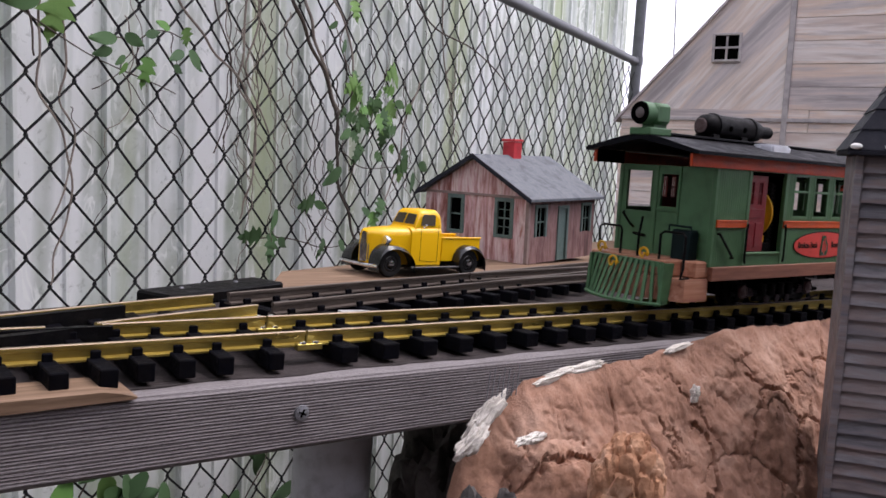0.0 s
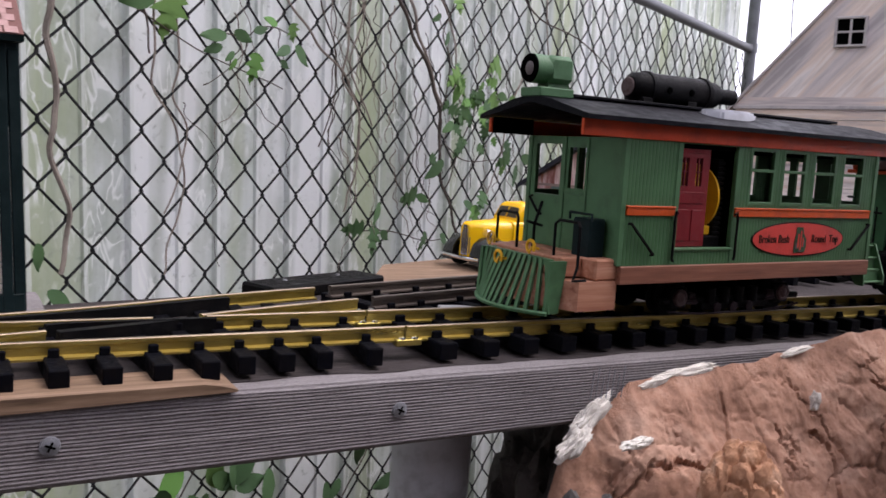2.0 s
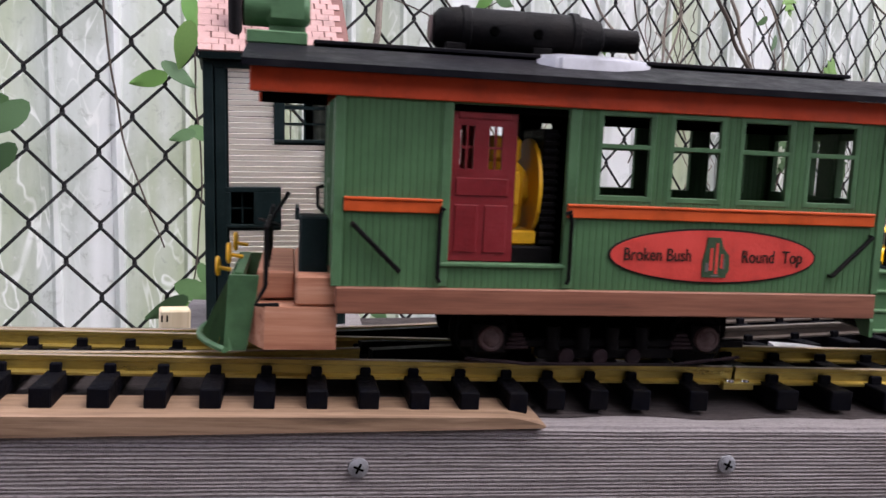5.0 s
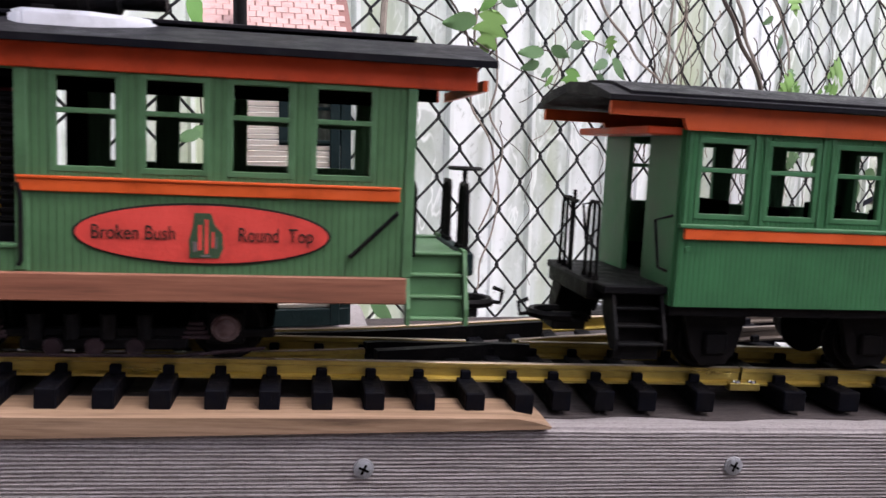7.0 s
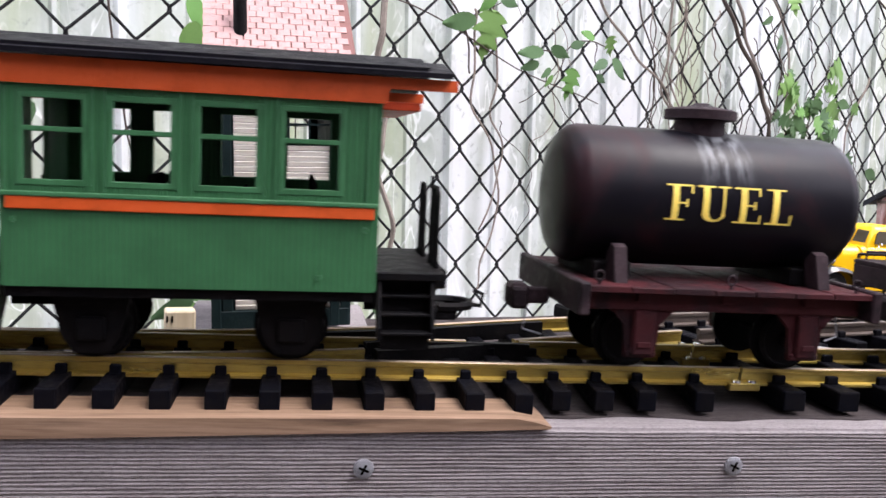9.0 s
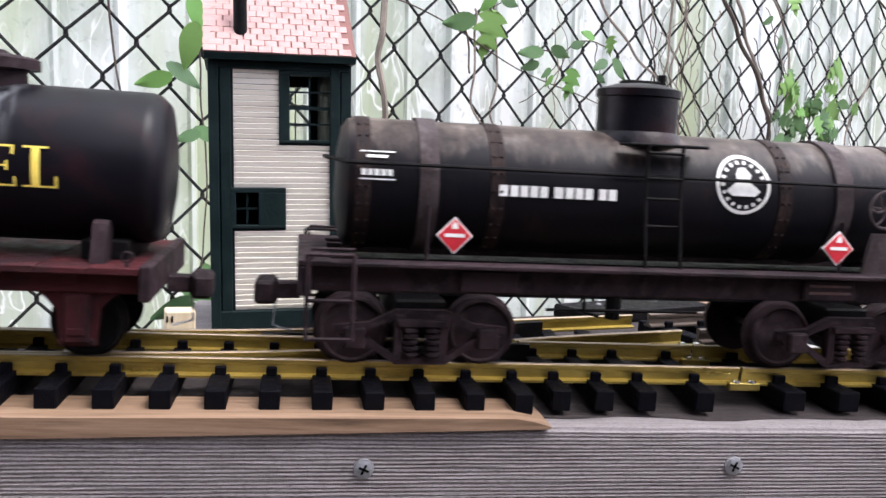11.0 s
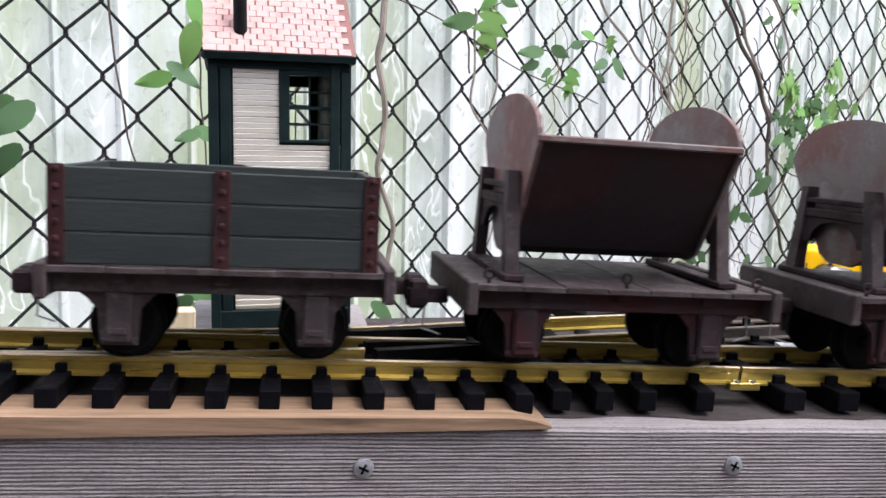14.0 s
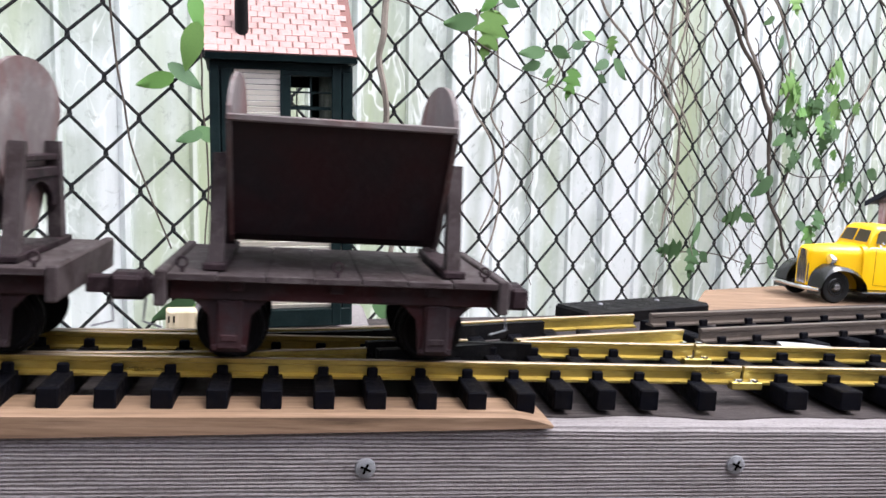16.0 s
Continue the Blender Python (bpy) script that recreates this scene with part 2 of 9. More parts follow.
PINK_SHINGLE = paint("pink_shingle", (0.40, 0.25, 0.235), 0.85, wear=(0.5, 0.34, 0.31), amount=0.4, size=120)
SHINGLE_GAP = paint("shingle_gap", (0.17, 0.085, 0.075), 0.9, amount=0.3)
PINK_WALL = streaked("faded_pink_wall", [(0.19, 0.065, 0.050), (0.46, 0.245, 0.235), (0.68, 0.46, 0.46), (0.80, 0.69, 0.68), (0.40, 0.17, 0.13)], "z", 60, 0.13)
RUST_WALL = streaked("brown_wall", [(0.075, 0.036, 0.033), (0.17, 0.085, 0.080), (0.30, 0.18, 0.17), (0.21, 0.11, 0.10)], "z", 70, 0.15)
SLATE = streaked("slate_roof", [(0.055, 0.062, 0.072), (0.095, 0.105, 0.122), (0.14, 0.15, 0.165), (0.10, 0.11, 0.13)], "z", 45, 0.2, 0.7)
SHED_TRIM = paint("shed_green_trim", (0.10, 0.15, 0.135), 0.6, wear=(0.26, 0.25, 0.23), amount=0.5)
SHED_POST = paint("shed_corner", (0.26, 0.19, 0.17), 0.7, wear=(0.4, 0.3, 0.28), amount=0.5)
CHIMNEY = paint("red_chimney", (0.52, 0.04, 0.05), 0.6, amount=0.15)
BARN_H = streaked("barn_boards", [(0.30, 0.27, 0.27), (0.56, 0.50, 0.49), (0.72, 0.56, 0.45), (0.82, 0.76, 0.72), (0.60, 0.49, 0.43)], "x", 17, 0.09, 0.85)
BARN_D = streaked("barn_brace_boards", [(0.33, 0.30, 0.30), (0.58, 0.52, 0.51), (0.72, 0.58, 0.48), (0.83, 0.77, 0.73), (0.60, 0.53, 0.50)], "d", 14, 0.09, 0.85)
BARN_TRIM = paint("barn_trim", (0.42, 0.385, 0.38), 0.8, wear=(0.5, 0.47, 0.46), amount=0.5)
GREY_SIDING = streaked("grey_siding", [(0.075, 0.072, 0.082), (0.165, 0.155, 0.168), (0.22, 0.165, 0.15), (0.26, 0.245, 0.255), (0.18, 0.168, 0.178)], "x", 35, 0.12, 0.75)
TAR = paint("tar_shingle", (0.025, 0.026, 0.034), 0.6, wear=(0.08, 0.08, 0.09), amount=0.3)
TRUCK_Y = plain("truck_yellow", (0.82, 0.47, 0.005), 0.25)
CHROME = plain("chrome", (0.8, 0.8, 0.8), 0.15, 1.0)
TYRE = plain("tyre_rubber", (0.012, 0.012, 0.012), 0.55)
GLOSS_BLACK = plain("gloss_black", (0.010, 0.010, 0.010), 0.2)
PVC = paint("pvc_pipe", (0.55, 0.56, 0.60), 0.4, wear=(0.4, 0.4, 0.42), amount=0.2)
WIRE = patchy("fence_wire", (0.009, 0.010, 0.011), (0.016, 0.015, 0.015), (0.09, 0.09, 0.092), 60, 0.5, 0.08, 0.35)
GALV = paint("galvanised_pipe", (0.13, 0.135, 0.145), 0.5, 0.6, wear=(0.08, 0.08, 0.085), amount=0.5, size=40)
STEM = paint("dry_vine", (0.21, 0.175, 0.145), 0.85, wear=(0.40, 0.35, 0.30), amount=0.8, size=120, dist=0.0012)
TWIG = paint("dark_twig", (0.075, 0.06, 0.05), 0.85, amount=0.3)
PLASTER = paint("white_plaster", (0.72, 0.68, 0.62), 0.85, wear=(0.36, 0.24, 0.17), amount=0.5, size=90, dist=0.001)
GLASS_M, gt, gb = node_mat("window_glass")
gb.inputs["Base Color"].default_value = (0.9, 0.95, 0.93, 1)
gb.inputs["Roughness"].default_value = 0.03
gb.inputs["Transmission Weight"].default_value = 1.0
TRUCK_GLASS = plain("truck_glass", (0.10, 0.085, 0.06), 0.08)


def rock_mat(name, dark, mid, light, size=30):
    m, nt, b = node_mat(name)
    v = mapped(nt, (1, 1, 1))
    a, f = noise_tex(nt, v, size, 7, 0.65, 0.3), noise_tex(nt, v, size * 6, 6, 0.7)
    c = ramp(nt, a, [(0.3, dark), (0.5, mid), (0.7, light)])
    c = blend(nt, ramp(nt, f, [(0.3, (0.5, 0.5, 0.5)), (0.5, (0, 0, 0))]), c, dark)
    nt.links.new(c, b.inputs["Base Color"])
    b.inputs["Roughness"].default_value = 0.8
    bump(nt, b, f, 0.0015)
    return m


CLAY = rock_mat("clay_rock", (0.16, 0.075, 0.046), (0.36, 0.19, 0.125), (0.48, 0.30, 0.22), 24)
OCHRE = rock_mat("ochre_stone", (0.24, 0.10, 0.05), (0.46, 0.235, 0.13), (0.56, 0.36, 0.25), 50)
GREY_ROCK = rock_mat("grey_rock", (0.030, 0.026, 0.025), (0.085, 0.076, 0.072), (0.17, 0.155, 0.15))
SOIL = rock_mat("soil", (0.03, 0.025, 0.018), (0.07, 0.055, 0.04), (0.12, 0.1, 0.07), 12)
SLATE_CHIP = rock_mat("pale_stone", (0.2, 0.2, 0.2), (0.36, 0.36, 0.36), (0.5, 0.5, 0.5), 60)


def wall_mat():
    """Pale sheet metal with green algae and runs of dirt."""
    m, nt, b = node_mat("panel_metal")
    geo = nt.nodes.new("ShaderNodeNewGeometry")

    def at(sc):
        mp = nt.nodes.new("ShaderNodeMapping")
        mp.inputs["Scale"].default_value = sc
        nt.links.new(geo.outputs["Position"], mp.inputs["Vector"])
        return mp.outputs[0]
    w = at((1, 1, 1))
    runs, blot, fine = noise_tex(nt, at((1, 1, 0.13)), 15, 6, 0.65), noise_tex(nt, w, 6, 6, 0.6), noise_tex(nt, w, 55, 6, 0.7, 0.6)
    band = noise_tex(nt, at((1, 1, 0.05)), 5.5, 4, 0.55)
    vein = noise_tex(nt, at((1, 1, 0.35)), 26, 2, 0.5, 1.2)
    mask = noise_tex(nt, at((1, 1, 0.6)), 9, 3, 0.5)
    c = ramp(nt, runs, [(0.3, (0.33, 0.375, 0.34)), (0.47, (0.545, 0.595, 0.555)), (0.66, (0.69, 0.73, 0.705))])
    c = blend(nt, ramp(nt, blot, [(0.44, (0, 0, 0)), (0.62, (0.75, 0.75, 0.75))]), c, (0.31, 0.36, 0.28))
    c = blend(nt, ramp(nt, band, [(0.50, (0, 0, 0)), (0.60, (0.70, 0.70, 0.70))]), c, (0.39, 0.46, 0.25))
    c = blend(nt, ramp(nt, band, [(0.40, (0.85, 0.85, 0.85)), (0.455, (0, 0, 0))]), c, (0.82, 0.845, 0.84))
    vn = ramp(nt, vein, [(0.47, (0, 0, 0)), (0.492, (0.8, 0.8, 0.8)), (0.508, (0.8, 0.8, 0.8)), (0.53, (0, 0, 0))])
    vn = blend(nt, 1.0, vn, ramp(nt, mask, [(0.47, (0, 0, 0)), (0.56, (1, 1, 1))]), "MULTIPLY")
    c = blend(nt, vn, c, (0.83, 0.86, 0.83))
    sc = ramp(nt, fine, [(0.60, (0, 0, 0)), (0.70, (0.6, 0.6, 0.6))])
    c = blend(nt, sc, c, (0.72, 0.735, 0.72))
    c = blend(nt, ramp(nt, fine, [(0.30, (0.6, 0.6, 0.6)), (0.42, (0, 0, 0))]), c, (0.25, 0.28, 0.24))
    # highlight along the ridge of each rib, painted as a paler colour
    tc = nt.nodes.new("ShaderNodeTexCoord")
    sx = nt.nodes.new("ShaderNodeSeparateXYZ")
    nt.links.new(tc.outputs["Object"], sx.inputs[0])
    mx = nt.nodes.new("ShaderNodeMath")
    mx.operation = "MULTIPLY"
    mx.inputs[1].default_value = 1 / 0.142
    nt.links.new(sx.outputs["X"], mx.inputs[0])
    c = blend(nt, ramp(nt, mx.outputs[0], [(0.02, (0.15, 0.15, 0.15)), (0.03, (0.6, 0.6, 0.6)), (0.068, (0.6, 0.6, 0.6)), (0.085, (0, 0, 0)), (0.565, (0, 0, 0)), (0.575, (0.5, 0.5, 0.5)), (0.60, (0.5, 0.5, 0.5)), (0.612, (0, 0, 0))]), c, (0.80, 0.83, 0.81))
    nt.links.new(c, b.inputs["Base Color"])
    b.inputs["Roughness"].default_value = 0.6
    bump(nt, b, fine, 0.0006)
    return m


PANEL = wall_mat()


def leaf_mat(name, a, b_):
    m, nt, b = node_mat(name)
    oi = nt.nodes.new("ShaderNodeObjectInfo")
    v = mapped(nt, (1, 1, 1))
    n = noise_tex(nt, v, 60, 4)
    c = ramp(nt, oi.outputs["Random"], [(0.0, a), (1.0, b_)])
    c = blend(nt, ramp(nt, n, [(0.35, (0, 0, 0)), (0.7, (0.4, 0.4, 0.4))]), c, tuple(k * 0.6 for k in a))
    nt.links.new(c, b.inputs["Base Color"])
    b.inputs["Roughness"].default_value = 0.6
    b.inputs["Specular IOR Level"].default_value = 0.3
    b.inputs["Transmission Weight"].default_value = 0.0
    b.inputs["Subsurface Weight"].default_value = 0.0
    return m


LEAF = leaf_mat("vine_leaf", (0.045, 0.098, 0.040), (0.092, 0.185, 0.068))
LEAF_Y = leaf_mat("young_leaf", (0.105, 0.245, 0.055), (0.19, 0.340, 0.095))


# ---- mesh helpers ----
def finish(name, bm, material, parent=None, label="", smooth=False):
    me = bpy.data.meshes.new(name)
    bmesh.ops.recalc_face_normals(bm, faces=bm.faces[:])
    bm.to_mesh(me)
    bm.free()
    for mm in (material if isinstance(material, (list, tuple)) else [material]):
        me.materials.append(mm)
    if smooth:
        for p in me.polygons:
            p.use_smooth = True
        me.set_sharp_from_angle(angle=radians(38))
    ob = new(name, me)
    if parent is not None:
        ob.parent = parent
    if label:
        ob["label"] = label
    return ob


def part(name, bm, material, parent, label="", smooth=False):
    return finish(name, bm, material, parent, label, smooth)


def thing(name, label, category, m=None, group="", kind=""):
    ob = new(name)
    ob.empty_display_size = 0.01
    if m is not None:
        ob.matrix_world = m
    return tagged(ob, label, category, group, kind)


def B():
    return bmesh.new()


def box(bm, x0, x1, y0, y1, z0, z1, bev=0.0, mi=0):
    vs = [bm.verts.new((x, y, z)) for z in (z0, z1) for x, y in ((x0, y0), (x1, y0), (x1, y1), (x0, y1))]
    fs = [bm.faces.new([vs[i] for i in q]) for q in ((3, 2, 1, 0), (4, 5, 6, 7), (0, 1, 5, 4), (1, 2, 6, 5), (2, 3, 7, 6), (3, 0, 4, 7))]
    for f in fs:
        f.material_index = mi
    if bev:
        es = list({e for f in fs for e in f.edges})
        bmesh.ops.bevel(bm, geom=es, offset=bev, segments=1, affect="EDGES")
    return bm


def cyl(bm, p, q, r, seg=16, r2=None, cap=True):
    p, q = Vector(p), Vector(q)
    r2 = r if r2 is None else r2
    d = (q - p).normalized()
    u = d.orthogonal().normalized()
    w = d.cross(u)
    ring = []
    for c, rr in ((p, r), (q, r2)):
        ring.append([bm.verts.new(c + rr * (math.cos(2 * math.pi * i / seg) * u + math.sin(2 * math.pi * i / seg) * w)) for i in range(seg)])
    for i in range(seg):
        j = (i + 1) % seg
        bm.faces.new((ring[0][i], ring[0][j], ring[1][j], ring[1][i]))
    if cap:
        bm.faces.new(ring[0][::-1])
        bm.faces.new(ring[1])
    return bm


def lathe(bm, p, axis, prof, seg=24):
    """Turn a profile of (along, radius) about an axis through p."""
    p, d = Vector(p), Vector(axis).normalized()
    u = d.orthogonal().normalized()
    w = d.cross(u)
    rings = []
    for a, r in prof:
        c = p + a * d
        if r <= 1e-6:
            rings.append([bm.verts.new(c)])
        else:
            rings.append([bm.verts.new(c + r * (math.cos(2 * math.pi * i / seg) * u + math.sin(2 * math.pi * i / seg) * w)) for i in range(seg)])
    for a, b in zip(rings, rings[1:]):
        for i in range(seg):
            j = (i + 1) % seg
            if len(a) == 1 and len(b) == 1:
                continue
            if len(a) == 1:
                bm.faces.new((a[0], b[j], b[i]))
            elif len(b) == 1:
                bm.faces.new((a[i], a[j], b[0]))
            else:
                bm.faces.new((a[i], a[j], b[j], b[i]))
    return bm


def tube(bm, pts, r, seg=6, taper=1.0):
    """A bent round bar through points."""
    pts = [Vector(p) for p in pts]
    rings = []
    u = None
    for i, p in enumerate(pts):
        d = (pts[min(i + 1, len(pts) - 1)] - pts[max(i - 1, 0)]).normalized()
        if u is None:
            u = d.orthogonal().normalized()
        u = (u - d * u.dot(d)).normalized()
        w = d.cross(u)
        rr = r * (1 + (taper - 1) * i / max(1, len(pts) - 1))
        rings.append([bm.verts.new(p + rr * (math.cos(2 * math.pi * k / seg) * u + math.sin(2 * math.pi * k / seg) * w)) for k in range(seg)])
    for a, b in zip(rings, rings[1:]):
        for k in range(seg):
            j = (k + 1) % seg
            bm.faces.new((a[k], a[j], b[j], b[k]))
    bm.faces.new(rings[0][::-1])
    bm.faces.new(rings[-1])
    return bm


def prism(bm, pts, axis, a0, a1, mi=0):
    """Extrude an outline of (u, v) along an axis: x -> (y, z), y -> (x, z), z -> (x, y)."""
    def at(u, v, a):
        return {"x": (a, u, v), "y": (u, a, v), "z": (u, v, a)}[axis]
    lo = [bm.verts.new(at(u, v, a0)) for u, v in pts]
    hi = [bm.verts.new(at(u, v, a1)) for u, v in pts]
    n = len(pts)
    fs = [bm.faces.new(lo[::-1]), bm.faces.new(hi)]
    for i in range(n):
        fs.append(bm.faces.new((lo[i], lo[(i + 1) % n], hi[(i + 1) % n], hi[i])))
    for f in fs:
        f.material_index = mi
    return bm


def holed(bm, u0, u1, v0, v1, holes, put):
    """A sheet of boxes round rectangular openings; put(u0, u1, v0, v1) adds one box."""
    us = sorted({u0, u1, *[h[0] for h in holes], *[h[1] for h in holes]})
    for a, b in zip(us, us[1:]):
        if b - a < 1e-6:
            continue
        cuts = sorted((h[2], h[3]) for h in holes if h[0] <= a + 1e-7 and h[1] >= b - 1e-7)
        v = v0
        for c, d in cuts:
            if c - v > 1e-6:
                put(a, b, v, c)
            v = d
        if v1 - v > 1e-6:
            put(a, b, v, v1)
    bmesh.ops.remove_doubles(bm, verts=bm.verts[:], dist=1e-6)
    return bm


def lettering(name, body, size, m, material, parent, extrude=0.0002, label=""):
    cu = bpy.data.curves.new(name, "FONT")
    cu.body, cu.size, cu.extrude = body, size, extrude
    cu.align_x, cu.align_y = "CENTER", "CENTER"
    cu.materials.append(material)
    ob = new(name, cu)
    ob.parent = parent
    ob.matrix_local = m
    if label:
        ob["label"] = label
    return ob


RH = 0.0193      # rail head
YC = 0.024       # centre line of the main track
LEAN = pose(0, 0, 0, 0, -2.6, 0)   # how far plumb things lean against the graded track board
FANG = 22.75     # direction of the fence
FDIR = Vector((math.cos(radians(FANG)), math.sin(radians(FANG)), 0))
FNOR = Vector((FDIR.y, -FDIR.x, 0))     # towards the track


def fp(s, z, off=0.0):
    """A point on the fence: s along it, z up, off towards the track."""
    return Vector((0, 0.6876, 0)) + FDIR * s + FNOR * off + Vector((0, 0, z))


def fence_pose(s=0.0):
    return Matrix.Translation(fp(s, 0)) @ pose(0, 0, 0, 0, 0, FANG)


CURVE_X, CURVE_R = 0.78, 0.60


def line(s):
    """A place and heading on the main track's centre line, s metres to the right of the joint."""
    if s <= CURVE_X:
        return s, YC, 0.0
    a = (s - CURVE_X) / CURVE_R
    if a <= math.pi / 2:
        return CURVE_X + CURVE_R * math.sin(a), YC - CURVE_R * (1 - math.cos(a)), -a
    return CURVE_X + CURVE_R, YC - CURVE_R - (a - math.pi / 2) * CURVE_R, -math.pi / 2


# ---- setting: ground, panel wall, track boards ----
bm = B()
box(bm, -30, 30, -30, 30, -0.85, -0.80)
tagged(finish("ground", bm, SOIL), "dark bare soil below the raised track board", "ground", kind="structure")

wall = thing("wall_north", "pale ribbed metal wall stained with green algae", "wall", kind="structure")
bm = B()
prof = [(0.0, 0.0), (0.004, -0.008), (0.010, -0.008), (0.014, 0.0), (0.078, 0.0), (0.081, -0.004), (0.086, -0.004), (0.089, 0.0), (0.142, 0.0)]
back = [(u, v + 0.003) for u, v in prof[::-1]]
prism(bm, prof + back, "z", -0.8, 1.9)
panel0 = part("panel", bm, PANEL, wall)
WB = Matrix.Translation(fp(0, 0, -0.07)) @ pose(0, 0, 0, 0, -2.4, 0) @ pose(0, 0, 0, 0, 0, FANG)
for i in range(-6, 17):
    o = panel0 if i == -6 else new("panel", panel0.data)
    o.parent = wall
    o.matrix_local = WB @ pose(i * 0.142, 0.001 * (i % 2), 0)

# Added behind the camera to cut low sky light on the near faces.
bm = B()
box(bm, -6, 6, -2.62, -2.5, -0.8, 1.5)
tagged(finish("sky_block_wall", bm, GREY_WOOD), "added timber wall, out of view, that blocks low sky light", "wall", kind="structure")
# Added out of view to darken the left end of the layout.
bm = B()
box(bm, -0.68, -0.60, -2.49, -0.17, -0.8, 1.7)
tagged(finish("shade_wall", bm, DARK_WOOD), "added dark timber wall, out of view, that shades the left of the layout", "wall", kind="structure")

# Chain-link fence: upright zigzag wires hooked into their neighbours, a top pipe and an end post.
fence = thing("chain_link_fence", "dark weathered chain-link fence with a grey top pipe", "fence", fence_pose())
DW, DH, WR = 0.0663, 0.0752, 0.0018
bm = B()
for i in range(-26, 69):
    x0 = 0.0078 + i * DW / 2
    pts, k = [], 0
    z = 0.0105 - 10 * DH + (DH / 2 if i % 2 else 0.0)
    jit = random.Random(i)
    while z < 0.555 + 0.0225 * x0:
        a = x0 if k % 2 == 0 else x0 + DW / 2
        sg = 1 if k % 2 == 0 else -1
        wob = jit.uniform(-0.0008, 0.0008)
        for du, dy, dz in ((0.0035 * sg, 0.0017 * sg, -0.0058), (-0.0009 * sg, 0.0012 * sg, -0.0022), (-0.0009 * sg, -0.0012 * sg, 0.0022), (0.0035 * sg, -0.0017 * sg, 0.0058)):
            uu, zz = a + du, z + dz + wob
            pts.append((uu - 0.035 * (zz - 0.08), dy, zz - 0.0225 * (uu - 0.10)))
        z += DH / 2
        k += 1
    tube(bm, pts, WR, 5)
part("wire_mesh", bm, WIRE, fence, smooth=True)["kind"] = "stuff"
bm = B()
tube(bm, [(-0.87, 0, 0.551), (0.6, 0.002, 0.550), (2.27, 0, 0.556)], 0.014, 12)
part("top_rail", bm, GALV, fence, smooth=True)
bm = B()
cyl(bm, (2.347, 0, -0.8), (2.272, 0, 1.0), 0.019, 16)
post_o = part("post", bm, GALV, fence, smooth=True)
bm = B()
cyl(bm, (2.29, 0, 0.545), (2.29, 0, 0.575), 0.0225, 16)
box(bm, 2.255, 2.275, -0.012, 0.012, 0.55, 0.57, 0.002)
part("clamp", bm, GALV, post_o)
bm = B()
cyl(bm, (2.87, 1.9, -0.8), (2.64, 1.9, 1.6), 0.0028, 6)
tagged(finish("guy_wire", bm, WIRE), "thin dark wire standing upright behind the fence corner", "wire")

# Track board: a weathered plank on edge along the main track.
bm = B()
box(bm, -2.35, 1.75, -0.038, 0.098, -0.0395, -0.001, 0.002)
tagged(finish("track_board", bm, GREY_WOOD), "weathered grey sawn timber board carrying the main track", "timber board")
# Dark strip laid on the board to paint the shade around the ties.
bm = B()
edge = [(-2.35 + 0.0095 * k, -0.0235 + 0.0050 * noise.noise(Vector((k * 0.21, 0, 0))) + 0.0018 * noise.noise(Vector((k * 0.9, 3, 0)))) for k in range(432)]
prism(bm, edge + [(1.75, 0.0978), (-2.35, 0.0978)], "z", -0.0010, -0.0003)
tagged(finish("tie_shade_strip", bm, DARK_WOOD), "dark strip that paints the shade under the ties on the track board", "tar strip")
bm = B()
side_a = [line(CURVE_X + 0.06 + 0.04 * k) for k in range(28)]
prism(bm, [(x - math.sin(h) * -0.062, y + math.cos(h) * -0.062) for x, y, h in side_a] + [(x - math.sin(h) * 0.074, y + math.cos(h) * 0.074) for x, y, h in side_a[::-1]], "z", -0.0405, -0.0015)
tagged(finish("curve_board", bm, GREY_WOOD), "grey timber board carrying the curve of the main track", "timber board")
# Brown board, toned darker partly for the shade below the motor car.
bm = B()
prism(bm, [(-0.30, 0.1), (-0.30, 0.185), (-0.05, 0.235), (0.3, 0.335), (1.35, 0.62), (1.35, 0.1)], "z", -0.05, -0.004)
tagged(finish("branch_board", bm, DARK_WOOD), "dark weathered timber board carrying the branch track", "timber board")
bm = B()
prism(bm, [(0.12, 0.301), (0.30, 0.352), (1.32, 0.635), (1.25, 0.86), (0.5, 0.56), (0.2, 0.43)], "z", -0.028, -0.0085)
tagged(finish("yard_board", bm, TAN_WOOD), "light brown plywood board under the truck and shed", "timber board")
bm = B()
prism(bm, [(-0.62, -0.0085), (-0.33, -0.0055), (-0.18, -0.0022), (-0.1125, -0.0006), (-0.1115, 0.0004), (-0.120, 0.0028), (-0.128, 0.0042), (-0.30, 0.0034), (-0.62, 0.0030)], "y", -0.0405, -0.010)
tagged(finish("shim_board", bm, TAN_WOOD), "tan wooden shim with a sharpened tip wedged under the ties", "wooden shim")


def legs(x, y, z, name="support_post"):
    bm = B()
    box(bm, x - 0.03, x + 0.03, y - 0.03, y + 0.03, -0.8, z, 0.002)
    tagged(finish(name, bm, GREY_WOOD), "grey timber post holding up the layout boards", "post")


legs(-2.1, 0.03, -0.038)
legs(-1.2, 0.03, -0.038)
legs(1.2, 0.03, -0.038)
legs(0.9, 0.42, -0.05)

bm = B()
cyl(bm, (0.062, 0.062, -0.8), (0.062, 0.062, -0.038), 0.028, 32)
tagged(finish("support_pipe", bm, PVC, smooth=True), "pale grey plastic pipe holding up the track board", "pipe")


